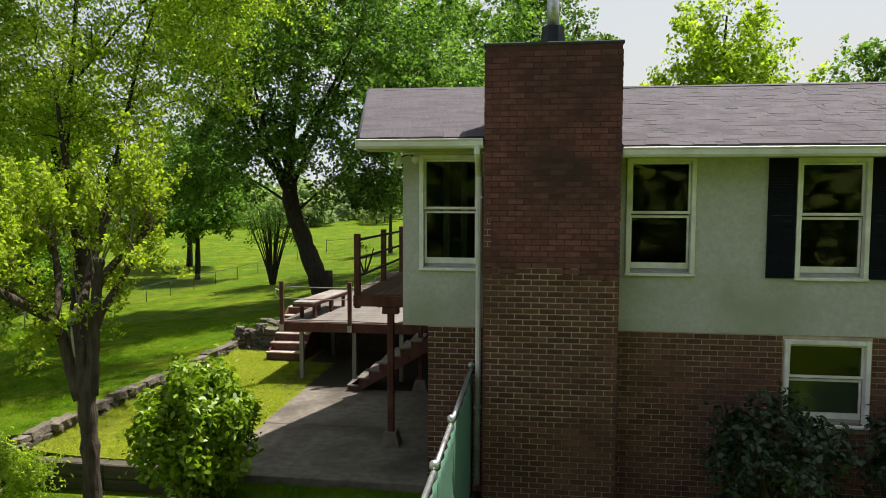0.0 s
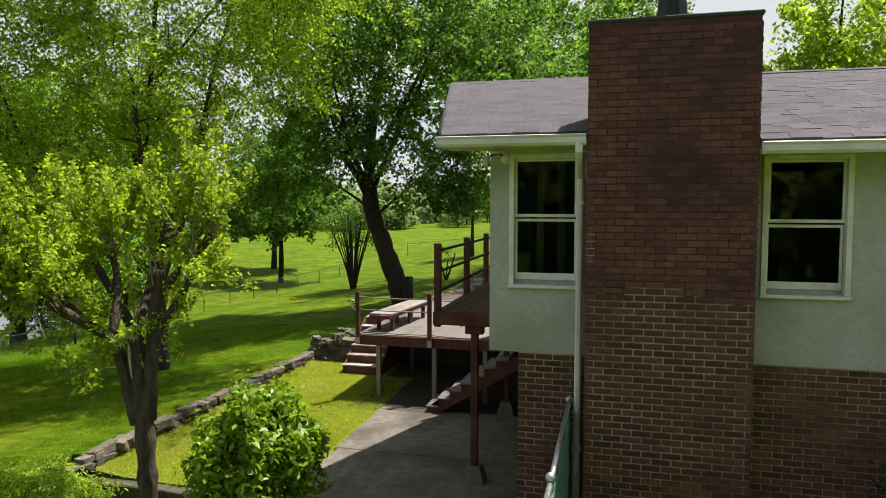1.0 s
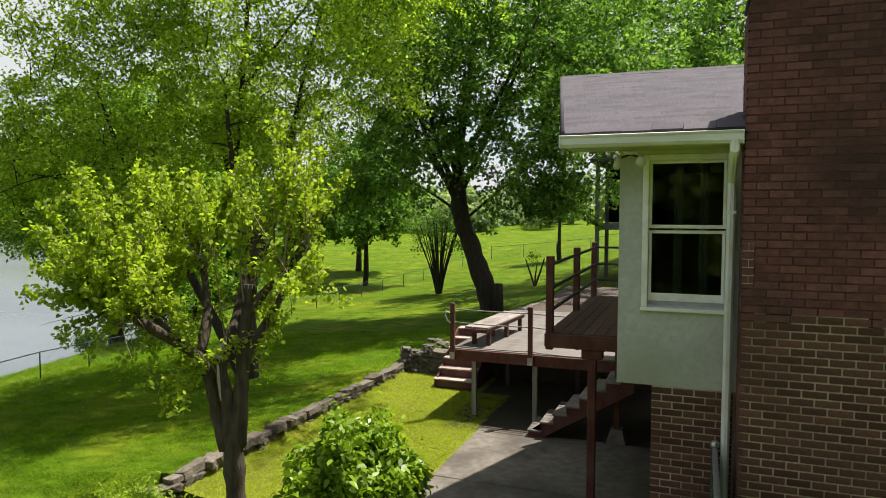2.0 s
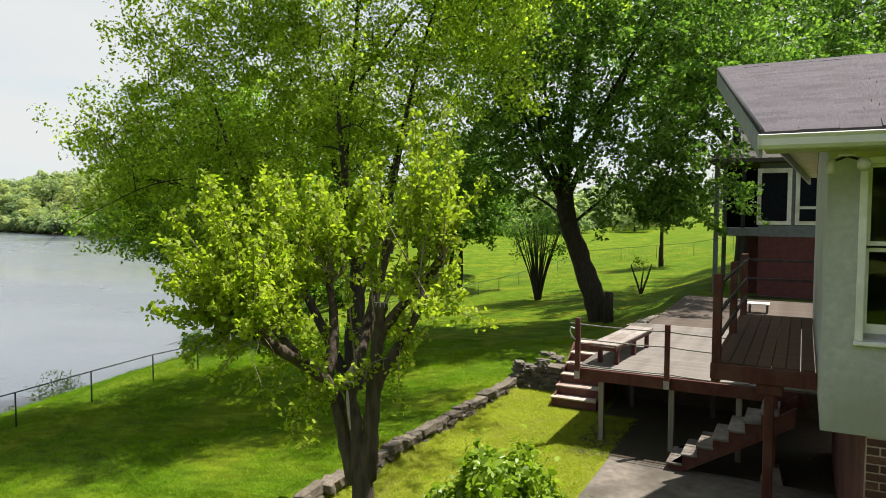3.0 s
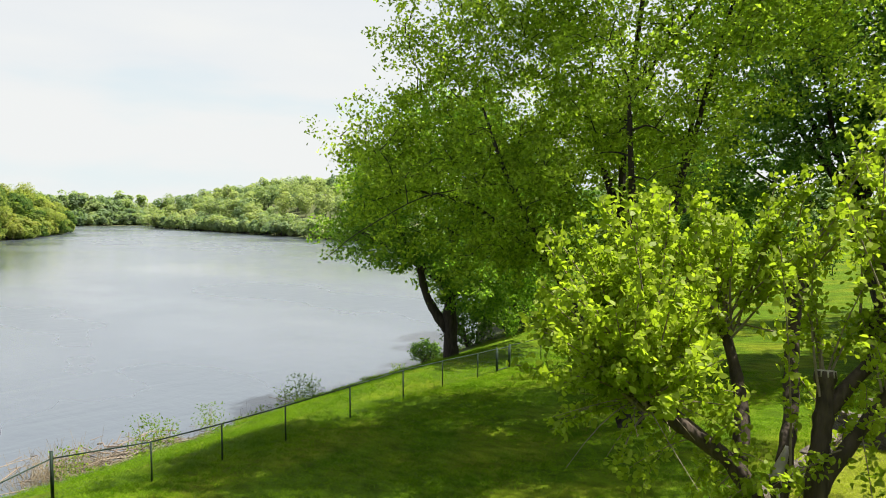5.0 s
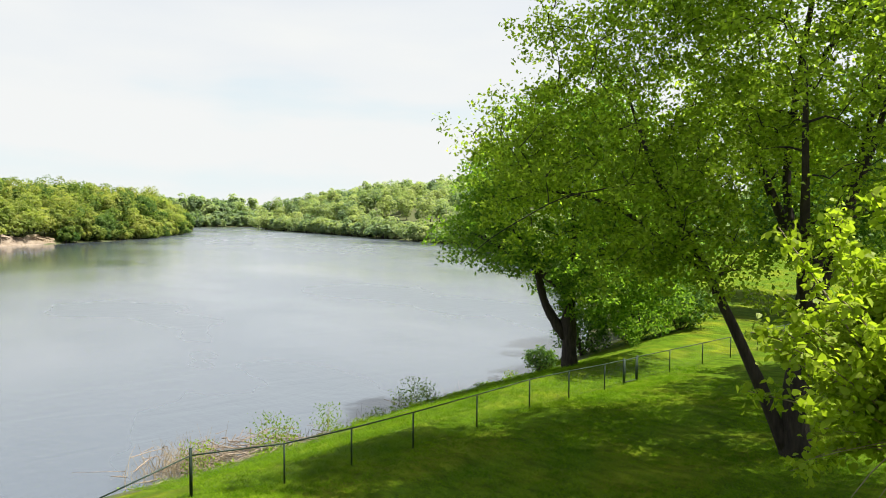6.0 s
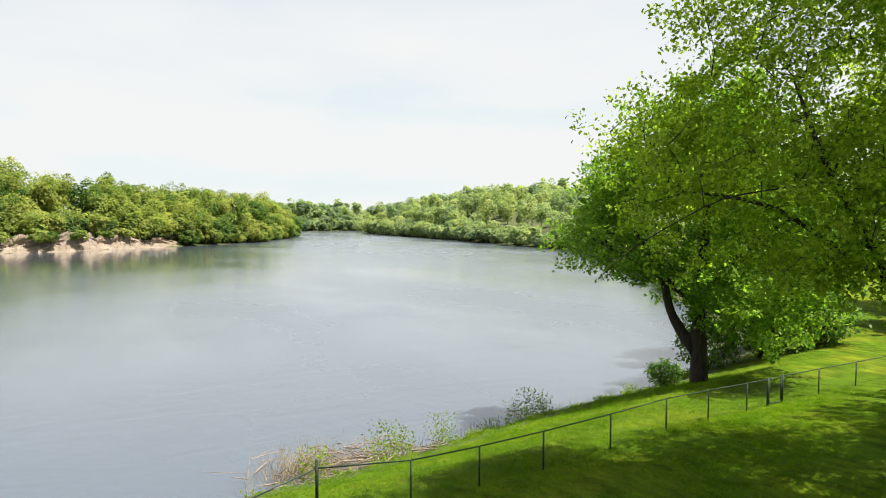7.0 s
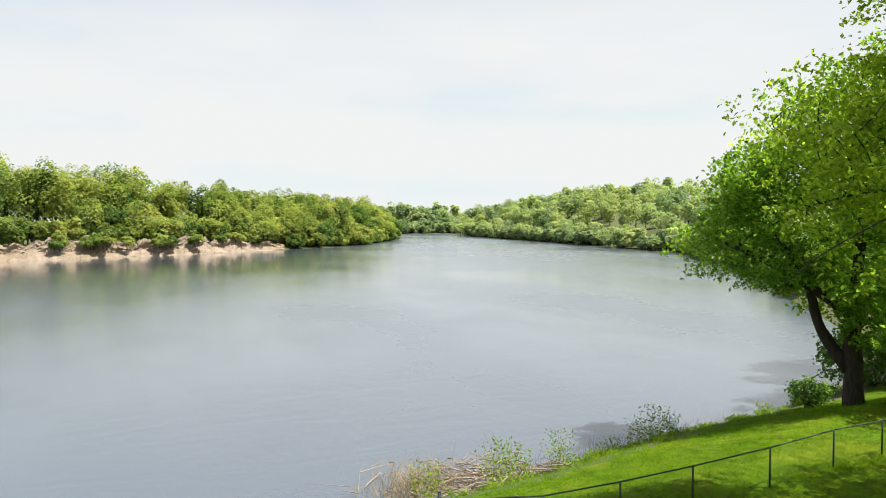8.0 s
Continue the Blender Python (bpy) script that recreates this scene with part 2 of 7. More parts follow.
M = dict(
    lawn=lawn_material(),
    dry_lawn=surface("dry_lawn", (0.125, 0.155, 0.008), (0.26, 0.285, 0.025), 26.0, 0.9, 0.9, 60.0, stain=(0.17, 0.165, 0.03), stain_scale=0.8, distance=0.05, specular=0.15),
    bank=surface("bank_weeds", (0.035, 0.055, 0.012), (0.10, 0.115, 0.035), 9.0, 0.95, 0.8, 30.0, stain=(0.095, 0.08, 0.045), stain_scale=0.7, distance=0.06),
    # Soil taken extra dark, so it carries the shade under the deck.
    dirt=surface("shade_dark_soil", (0.026, 0.020, 0.014), (0.062, 0.048, 0.033), 8.0, 0.95, 0.7, 30.0, stain=(0.038, 0.038, 0.016), distance=0.04),
    river=water_material(),
    concrete=surface("old_concrete", (0.095, 0.081, 0.066), (0.20, 0.172, 0.145), 7.0, 0.9, 0.45, 60.0, stain=(0.052, 0.044, 0.035), stain_scale=0.9),
    brick=surface("red_brown_brick", (0.070, 0.032, 0.023), (0.162, 0.072, 0.049), 25.0, 0.9, 0.5, 90.0, piece=0.34, stain=(0.06, 0.031, 0.025), stain_scale=1.1),
    brick_loose=surface("red_brown_brick_course", (0.070, 0.032, 0.023), (0.162, 0.072, 0.049), 25.0, 0.9, 0.5, 90.0, piece=0.34, island=True, stain=(0.06, 0.031, 0.025), stain_scale=1.1),
    brick_paint=surface("painted_brick", (0.092, 0.037, 0.033), (0.168, 0.065, 0.058), 14.0, 0.85, 0.5, 90.0, piece=0.26, island=True, stain=(0.036, 0.023, 0.022), stain_scale=0.9),
    mortar=surface("mortar", (0.35, 0.28, 0.215), (0.53, 0.43, 0.34), 12.0, 0.95, 0.5, 80.0, stain=(0.14, 0.09, 0.065), stain_scale=1.5),
    mortar_paint=surface("painted_mortar", (0.038, 0.017, 0.015), (0.108, 0.045, 0.038), 5.0, 0.9, 0.4, 80.0),
    stucco=surface("white_stucco", (0.375, 0.368, 0.358), (0.485, 0.478, 0.465), 18.0, 0.9, 0.35, 120.0, stain=(0.30, 0.30, 0.235), stain_scale=0.8, distance=0.004),
    trim=surface("white_paint", (0.64, 0.62, 0.60), (0.80, 0.78, 0.77), 9.0, 0.55, 0.12, 60.0, stain=(0.48, 0.46, 0.36), stain_scale=2.0),
    # Trim paint toned down to grey, for shade in the sill recess.
    shade_trim=surface("shaded_trim_paint", (0.34, 0.34, 0.32), (0.46, 0.46, 0.43), 9.0, 0.7, 0.15, 60.0),
    gutter=surface("gutter_enamel", (0.60, 0.585, 0.59), (0.76, 0.745, 0.75), 5.0, 0.4, 0.05, 30.0, stain=(0.46, 0.44, 0.38), stain_scale=2.5),
    soffit=surface("cream_soffit", (0.40, 0.38, 0.24), (0.52, 0.50, 0.34), 9.0, 0.7, 0.15, 60.0),
    rake_paint=surface("weathered_grey_board", (0.20, 0.21, 0.22), (0.31, 0.32, 0.33), 7.0, 0.7, 0.2, 50.0, stain=(0.24, 0.23, 0.21), stain_scale=2.0),
    shutter=surface("black_shutter", (0.007, 0.008, 0.012), (0.014, 0.016, 0.022), 12.0, 0.85, 0.15, 60.0, specular=0.02),
    shingle=surface("roof_shingle", (0.046, 0.040, 0.047), (0.124, 0.108, 0.122), 60.0, 0.95, 0.6, 200.0, piece=0.17, stain=(0.066, 0.058, 0.068), stain_scale=1.6),
    shingle_loose=surface("roof_shingle_run", (0.046, 0.040, 0.047), (0.124, 0.108, 0.122), 60.0, 0.95, 0.6, 200.0, piece=0.17, island=True, stain=(0.066, 0.058, 0.068), stain_scale=1.6),
    felt=surface("roof_felt", (0.03, 0.03, 0.032), (0.06, 0.058, 0.06), 20.0, 0.95, 0.3),
    dark_metal=surface("dark_metal", (0.02, 0.022, 0.028), (0.05, 0.055, 0.06), 8.0, 0.55, 0.1, 40.0, 0.7),
    steel=surface("galvanised_steel", (0.35, 0.36, 0.37), (0.55, 0.56, 0.57), 18.0, 0.42, 0.08, 60.0, 0.9),
    green_post=surface("dull_green_pipe", (0.022, 0.04, 0.028), (0.05, 0.075, 0.055), 14.0, 0.6, 0.1, 60.0, 0.4),
    green_cloth=surface("green_screen_cloth", (0.05, 0.13, 0.085), (0.10, 0.20, 0.14), 60.0, 0.9, 0.5, 260.0),
    wire=surface("fence_wire", (0.16, 0.18, 0.17), (0.28, 0.30, 0.28), 20.0, 0.5, 0.0, metallic=0.7),
    dark_rail=surface("dark_weathered_rail", (0.040, 0.030, 0.032), (0.085, 0.066, 0.068), 12.0, 0.8, 0.3, 50.0),
    red_wood=surface("barn_red_wood", (0.062, 0.018, 0.015), (0.125, 0.039, 0.031), 12.0, 0.7, 0.35, 50.0, stain=(0.12, 0.06, 0.045), stain_scale=3.0, stretch=(1, 1, 0.2)),
    deck=surface("weathered_deck_board", (0.112, 0.098, 0.088), (0.202, 0.180, 0.163), 10.0, 0.85, 0.4, 40.0, piece=0.12, stain=(0.088, 0.074, 0.066), stain_scale=1.1, stretch=(0.25, 1.0, 1.0)),
    bench_plank=surface("pale_worn_plank", (0.165, 0.143, 0.131), (0.28, 0.245, 0.225), 10.0, 0.85, 0.4, 40.0, piece=0.2, stain=(0.15, 0.115, 0.10), stain_scale=2.0, stretch=(1.0, 0.25, 1.0)),
    deck_brown=surface("brown_deck_board", (0.070, 0.036, 0.026), (0.138, 0.074, 0.053), 10.0, 0.85, 0.4, 40.0, piece=0.12, stretch=(1.0, 0.25, 1.0)),
    tread=surface("worn_tread", (0.30, 0.24, 0.21), (0.46, 0.39, 0.35), 10.0, 0.85, 0.4, 40.0, piece=0.12, stain=(0.22, 0.12, 0.10), stain_scale=3.0),
    stair_tread=surface("grey_stair_tread", (0.13, 0.115, 0.10), (0.25, 0.225, 0.20), 10.0, 0.85, 0.4, 40.0, piece=0.15, stain=(0.10, 0.07, 0.06), stain_scale=3.0),
    # Browner, darker copy of deck: shade on the far boards put into colour.
    deck_shaded=surface("shaded_deck_board", (0.064, 0.050, 0.042), (0.122, 0.100, 0.084), 10.0, 0.9, 0.4, 40.0, piece=0.10, specular=0.1, stain=(0.068, 0.052, 0.043), stain_scale=0.8, stretch=(0.25, 1.0, 1.0)),
    sleeper=surface("dark_weathered_sleeper", (0.04, 0.033, 0.025), (0.11, 0.09, 0.07), 14.0, 0.95, 0.8, 40.0, piece=0.2, stain=(0.07, 0.075, 0.035), stain_scale=1.6, stretch=(0.2, 1, 1), distance=0.02),
    cap_stone=surface("flat_cap_stone", (0.075, 0.06, 0.047), (0.235, 0.195, 0.16), 7.0, 0.95, 0.9, 25.0, piece=0.32, stain=(0.11, 0.10, 0.065), stain_scale=2.2, distance=0.03),
    grey_wood=surface("grey_timber", (0.16, 0.14, 0.12), (0.30, 0.27, 0.23), 12.0, 0.9, 0.5, 50.0, stretch=(1, 1, 0.15)),
    rope=surface("weathered_cable", (0.16, 0.15, 0.14), (0.30, 0.28, 0.26), 30.0, 0.8, 0.2),
    stone=surface("field_stone", (0.075, 0.066, 0.055), (0.20, 0.175, 0.145), 9.0, 0.95, 0.7, 30.0, piece=0.25, stain=(0.085, 0.075, 0.05), stain_scale=2.0, distance=0.03),
    bark=surface("grey_brown_bark", (0.028, 0.021, 0.016), (0.105, 0.079, 0.058), 16.0, 0.95, 1.0, 22.0, stretch=(1, 1, 0.25), distance=0.03),
    bark_dark=surface("dark_bark", (0.016, 0.0125, 0.0105), (0.056, 0.044, 0.036), 12.0, 0.95, 1.0, 18.0, stretch=(1, 1, 0.25), distance=0.04),
    twig=surface("pale_twig", (0.16, 0.13, 0.09), (0.28, 0.23, 0.16), 20.0, 0.9, 0.2),
    cutwood=surface("peeled_wood", (0.30, 0.26, 0.22), (0.48, 0.43, 0.37), 12.0, 0.9, 0.4, 40.0),
    # Room surfaces coloured dark so the inside reads unlit behind the glass.
    room=surface("darkened_room_wall", (0.10, 0.10, 0.09), (0.14, 0.14, 0.12), 3.0, 0.9, 0.0),
    curtain=surface("white_curtain", (0.3, 0.3, 0.28), (0.42, 0.42, 0.39), 5.0, 0.9, 0.1),
    blind=surface("grey_blind", (0.30, 0.32, 0.29), (0.38, 0.40, 0.37), 4.0, 0.9, 0.1),
    glass=glass_material("window_glass"),
    grey_paint=surface("grey_paint", (0.10, 0.112, 0.12), (0.16, 0.172, 0.185), 8.0, 0.65, 0.15, 50.0),
    red_wall=surface("red_painted_block", (0.075, 0.024, 0.024), (0.12, 0.04, 0.038), 6.0, 0.8, 0.3, 30.0),
    sand=surface("eroded_sandy_bank", (0.13, 0.10, 0.07), (0.31, 0.25, 0.19), 0.5, 0.95, 0.8, 2.0, stain=(0.20, 0.15, 0.09), stain_scale=0.12, distance=0.3),
    drift=surface("driftwood", (0.13, 0.10, 0.075), (0.33, 0.27, 0.21), 10.0, 0.9, 0.3, 40.0, piece=0.3, island=True),
    stalk=surface("dry_stalk", (0.09, 0.065, 0.05), (0.2, 0.15, 0.115), 10.0, 0.95, 0.0, piece=0.3, island=True),
    straw=surface("dry_reed", (0.22, 0.17, 0.10), (0.42, 0.34, 0.22), 10.0, 0.95, 0.0, piece=0.3, island=True),
    leaf_bright=leaf_material("young_leaf", (0.15, 0.22, 0.014), (0.43, 0.52, 0.05), 0.60, leafy=0.4),
    leaf_light=leaf_material("spring_leaf", (0.165, 0.25, 0.026), (0.43, 0.54, 0.065), 0.72, patch=1.5, leafy=0.55, low=0.28, high=0.76),
    leaf_mid=leaf_material("green_leaf", (0.050, 0.118, 0.024), (0.205, 0.335, 0.066), 0.58, patch=1.3, low=0.28, high=0.76),
    leaf_bank=leaf_material("bank_leaf", (0.095, 0.195, 0.024), (0.27, 0.41, 0.05), 0.66, patch=1.2, low=0.30, high=0.74),
    leaf_dark=leaf_material("deep_green_leaf", (0.05, 0.11, 0.015), (0.13, 0.23, 0.03), 0.48),
    leaf_gloss=leaf_material("glossy_leaf", (0.065, 0.135, 0.008), (0.31, 0.44, 0.026), 0.45, 0.36, sheen=0.36),
    leaf_camellia=leaf_material("dark_glossy_leaf", (0.012, 0.028, 0.012), (0.035, 0.06, 0.028), 0.15, 0.38, sheen=0.4),
    weed=leaf_material("weed_leaf", (0.075, 0.15, 0.012), (0.28, 0.40, 0.035), 0.52, 0.7, sheen=0.08),
    grass=leaf_material("grass_blade", (0.055, 0.14, 0.004), (0.20, 0.32, 0.014), 0.5, 0.85, patch=1.4, leafy=0.35, sheen=0.04, low=0.3, high=0.75),
    grass_dry=leaf_material("dry_grass_blade", (0.19, 0.25, 0.012), (0.48, 0.52, 0.07), 0.5, 0.85, sheen=0.04),
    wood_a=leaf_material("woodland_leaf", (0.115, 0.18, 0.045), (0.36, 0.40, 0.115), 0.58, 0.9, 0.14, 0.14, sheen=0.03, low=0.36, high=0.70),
    # Paler greens for distant trees: haze put into the leaf colour.
    wood_haze=leaf_material("hazed_woodland_leaf", (0.22, 0.29, 0.15), (0.42, 0.48, 0.25), 0.58, 0.9, 0.12, 0.14, sheen=0.03, low=0.36, high=0.70),
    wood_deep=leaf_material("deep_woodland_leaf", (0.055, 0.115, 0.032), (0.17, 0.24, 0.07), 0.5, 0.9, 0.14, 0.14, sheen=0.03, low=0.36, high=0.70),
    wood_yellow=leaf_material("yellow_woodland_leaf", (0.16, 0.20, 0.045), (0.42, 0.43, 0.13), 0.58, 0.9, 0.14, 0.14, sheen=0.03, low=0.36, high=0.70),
    wood_haze_deep=leaf_material("deep_hazed_woodland_leaf", (0.15, 0.22, 0.12), (0.29, 0.37, 0.20), 0.5, 0.9, 0.12, 0.14, sheen=0.03, low=0.36, high=0.70),
    wood_haze_yellow=leaf_material("yellow_hazed_woodland_leaf", (0.24, 0.30, 0.135), (0.46, 0.50, 0.24), 0.58, 0.9, 0.12, 0.14, sheen=0.03, low=0.36, high=0.70),
    roof_grey=surface("weathered_grey_roof", (0.054, 0.049, 0.048), (0.090, 0.083, 0.079), 30.0, 0.95, 0.3, 90.0),
    lamp=surface("frosted_lamp_glass", (0.36, 0.34, 0.25), (0.5, 0.47, 0.36), 6.0, 0.3, 0.0),
)

# ---- building helpers ----
def place_of(ob):
    m = Matrix.Identity(4)
    while ob:
        m = ob.matrix_parent_inverse @ ob.matrix_basis @ m if ob.parent else ob.matrix_basis @ m
        ob = ob.parent
    return m


def hang(ob, parent):
    if parent:
        ob.parent = parent
        ob.matrix_parent_inverse = place_of(parent).inverted()
    return ob


def from_arrays(name, verts, faces, material, parent=None, label="", smooth=False):
    """One mesh object; faces is an array of rows of equal length or a list of tuples."""
    me = bpy.data.meshes.new(name)
    me.from_pydata([tuple(v) for v in verts], [], [tuple(int(i) for i in f) for f in faces])
    me.materials.append(material)
    if smooth:
        me.polygons.foreach_set("use_smooth", [True] * len(me.polygons))
    me.update()
    ob = hang(new(name, me), parent)
    if label:
        tagged(ob, label)
    return ob


def quads_mesh(name, verts, size, material, parent=None, label=""):
    """A mesh of loose faces of `size` corners each, from an array of corners in order."""
    verts = np.asarray(verts, dtype=np.float32).reshape(-1, 3)
    count = len(verts) // size
    me = bpy.data.meshes.new(name)
    me.vertices.add(len(verts))
    me.vertices.foreach_set("co", verts.ravel())
    me.loops.add(len(verts))
    me.loops.foreach_set("vertex_index", np.arange(len(verts), dtype=np.int32))
    me.polygons.add(count)
    me.polygons.foreach_set("loop_start", np.arange(0, len(verts), size, dtype=np.int32))
    me.materials.append(material)
    me.update(calc_edges=True)
    me.validate()
    ob = hang(new(name, me), parent)
    if label:
        tagged(ob, label)
    return ob


def part(name, bm, material, parent=None, label="", smooth=False):
    me = bpy.data.meshes.new(name)
    bmesh.ops.recalc_face_normals(bm, faces=bm.faces)
    bm.to_mesh(me)
    bm.free()
    me.materials.append(material)
    if smooth:
        me.polygons.foreach_set("use_smooth", [True] * len(me.polygons))
    ob = hang(new(name, me), parent)
    if label:
        tagged(ob, label)
    return ob


def thing(name, x, y, z, label, category, group="", kind=""):
    ob = new(name)
    ob.empty_display_size = 0.1
    ob.matrix_basis = Matrix.Translation((x, y, z))
    return tagged(ob, label, category, group, kind)


def add_box(bm, x0, x1, y0, y1, z0, z1, m=None, bevel=0.0):
    made = bmesh.ops.create_cube(bm, size=1.0)["verts"]
    s = Matrix.LocRotScale(((x0 + x1) / 2, (y0 + y1) / 2, (z0 + z1) / 2), None, (abs(x1 - x0), abs(y1 - y0), abs(z1 - z0)))
    bmesh.ops.transform(bm, matrix=(m @ s) if m else s, verts=made)
    if bevel:
        edges = list({e for v in made for e in v.link_edges})
        bmesh.ops.bevel(bm, geom=edges, offset=bevel, segments=1, affect="EDGES")
    return bm


def box(x0, x1, y0, y1, z0, z1, bevel=0.0, m=None):
    return add_box(bmesh.new(), x0, x1, y0, y1, z0, z1, m, bevel)


def tube_arrays(points, radii, sides=8, cap=True):
    """A tapered tube along a line of points."""
    pts = [Vector(p) for p in points]
    verts, faces = [], []
    side = None
    for i, p in enumerate(pts):
        d = (pts[min(i + 1, len(pts) - 1)] - pts[max(i - 1, 0)]).normalized()
        if side is None:
            side = d.orthogonal().normalized()
        side = (side - d * side.dot(d)).normalized()
        other = d.cross(side)
        for k in range(sides):
            a = 2 * math.pi * k / sides
            verts.append(p + (side * math.cos(a) + other * math.sin(a)) * radii[i])
    for i in range(len(pts) - 1):
        for k in range(sides):
            a, b = i * sides + k, i * sides + (k + 1) % sides
            faces.append((a, b, b + sides, a + sides))
    if cap:
        faces.append(tuple(range(sides))[::-1])
        faces.append(tuple(range((len(pts) - 1) * sides, len(pts) * sides)))
    return verts, faces


def tube(name, points, radii, material, parent=None, sides=8, label="", smooth=True):
    if isinstance(radii, (int, float)):
        radii = [radii] * len(points)
    v, f = tube_arrays(points, radii, sides)
    return from_arrays(name, v, f, material, parent, label, smooth)


def join_tubes(name, lines, material, parent=None, label="", sides=5, smooth=True):
    verts, faces = [], []
    for points, radii in lines:
        v, f = tube_arrays(points, radii, sides, cap=False)
        faces += [tuple(i + len(verts) for i in q) for q in f]
        verts += v
    return from_arrays(name, verts, faces, material, parent, label, smooth)


def pieces(name, mats, spots, parent, mesh_of):
    """Objects of their own on shared meshes: spots of (mesh key, matrix)."""
    made = {}
    for key, m in spots:
        if key not in made:
            made[key] = mesh_of(key)
            for one in mats if isinstance(mats, tuple) else (mats,):
                made[key].materials.append(one)
        ob = new(name, made[key])
        ob.matrix_basis = m
        hang(ob, parent)


def unit_box_mesh(name, sx, sy, sz, bevel):
    me = bpy.data.meshes.new(name)
    bm = box(-sx / 2, sx / 2, -sy / 2, sy / 2, -sz / 2, sz / 2, bevel)
    bmesh.ops.recalc_face_normals(bm, faces=bm.faces)
    bm.to_mesh(me)
    bm.free()
    return me


def smooth01(a, b, v):
    s = np.clip((np.asarray(v, dtype=float) - a) / (b - a), 0, 1)
    return s * s * (3 - 2 * s)


def boxes_array(lo, hi):
    """Corners and faces of many axis-aligned boxes, rows of low and high corners."""
    lo, hi = np.asarray(lo, float), np.asarray(hi, float)
    pick = np.array([[0, 0, 0], [1, 0, 0], [1, 1, 0], [0, 1, 0], [0, 0, 1], [1, 0, 1], [1, 1, 1], [0, 1, 1]])
    verts = lo[:, None] * (1 - pick) + hi[:, None] * pick
    f = np.array([[0, 3, 2, 1], [4, 5, 6, 7], [0, 1, 5, 4], [1, 2, 6, 5], [2, 3, 7, 6], [3, 0, 4, 7]])
    faces = f[None] + 8 * np.arange(len(lo))[:, None, None]
    return verts.reshape(-1, 3), faces.reshape(-1, 4)


# ---- plan ----
WALL_Y = 10.42       # face of the house towards the drone
WATER_Z = -3.9
RIVER = [(-27, -260), (-27, -20), (-27, 6), (-27.2, 10), (-27.7, 13), (-28.6, 16.5), (-29.5, 21), (-30.4, 28), (-33.6, 37), (-46, 52), (-90, 88), (-144, 122), (-235, 136),
         (-330, 147), (-392, 172), (-396, 118), (-345, 104), (-284, 97), (-231, 66), (-214, 45), (-190, 8), (-176, -30), (-172, -260)]

BANK_Y, BANK_X = [p[1] for p in RIVER[2:9]], [p[0] for p in RIVER[2:9]]   # the near shore


def river_distance(x, y):
    """Metres from the water's edge: positive on land."""
    p = np.stack([np.asarray(x, float).ravel(), np.asarray(y, float).ravel()], -1)
    best, inside = np.full(len(p), 1e9), np.zeros(len(p), bool)
    for a, b in zip(RIVER, RIVER[1:] + RIVER[:1]):
        a, b = np.array(a, float), np.array(b, float)
        d = b - a
        s = np.clip(((p - a) @ d) / (d @ d), 0, 1)
        best = np.minimum(best, np.linalg.norm(p - a - s[:, None] * d, axis=1))
        if a[1] != b[1]:
            cross = ((a[1] > p[:, 1]) != (b[1] > p[:, 1])) & (p[:, 0] < d[0] * (p[:, 1] - a[1]) / d[1] + a[0])
            inside ^= cross
    return np.where(inside, -best, best).reshape(np.shape(x))


def lawn_edge(y):
    """The line of the low wall between the lawn and the strip."""
    return np.interp(y, [10.7, 13.5, 16.0, 18.6], [-8.3, -8.25, -8.2, -8.15])


def ground_z(x, y):
    x, y = np.asarray(x, float), np.asarray(y, float)
    # lawn that falls to the river and rises towards the terrace
    lawn = np.where(x < -8.2, 0.30 + 0.107 * (x + 8.6), 0.343 + 0.33 * (x + 8.2))
    lawn = np.clip(lawn, -1.0, 1.22)
    lawn = lawn + 0.022 * np.clip(y - 45, 0, 90) + 0.05 * np.sin(x * 0.35) * np.cos(y * 0.27)
    lawn = lawn + 0.2 * np.exp(-((y - 16) / 4.0) ** 2) * smooth01(-13, -17, x) * smooth01(-30, -24, x)
    lawn = lawn - np.clip(0.3 * (7.4 - y), 0, 2.2) * smooth01(-13, -17, x)
    open_lawn = smooth01(9.2, 7.6, y)      # the drop at the patio's edge fades out on the lower lawn
    low = np.where(x < -4.9, -0.45, -0.10) * (1 - open_lawn) + (-0.45 + 0.35 * smooth01(-7.4, -2.4, x)) * open_lawn
    strip = (x > -9.4) & (y < 19.3) & (y > 10.63)
    edge = lawn_edge(y)
    fall = smooth01(-0.16, 0.16, x - edge)
    front = (y <= 10.63) & (x > -8.58)
    z = np.where(strip, lawn * (1 - fall) + 0.12 * fall * np.exp(-np.clip(x - edge, 0, 9) / 0.5), lawn)
    z = np.where(front, low, z)
    side = (y <= 10.63) & (x <= -8.58)
    k = smooth01(-12.5, -8.6, x) * (1 - smooth01(9.5, 10.63, y))
    z = np.where(side, lawn * (1 - k) - 0.45 * k, z)
    d = river_distance(x, y)
    far = smooth01(30, 120, d) * np.where(x < -150, 6.0, 0.0)
    hill = (3.0 + 5.0 * smooth01(-190, -270, x)) * smooth01(5, 60, d) * (1 - smooth01(110, 200, d)) * smooth01(-70, -110, x) * smooth01(50, 90, y) * smooth01(-460, -410, x)
    far = far + hill
    shore = WATER_Z - 0.15 + np.clip(d, -8, 2.6) * 0.55 + np.clip(d - 2.6, 0, 10) * 0.34
    k = smooth01(-75, -120, x)
    shore = shore * (1 - k) + k * (WATER_Z - 0.15 + 0.06 * np.clip(d, -8, 7) + 0.36 * np.clip(d - 7, 0, 9))
    return np.where(d < 12 + 4 * k, np.minimum(z, shore), z) + far


def ground_at(x, y):
    return float(ground_z(np.array([x]), np.array([y]))[0])

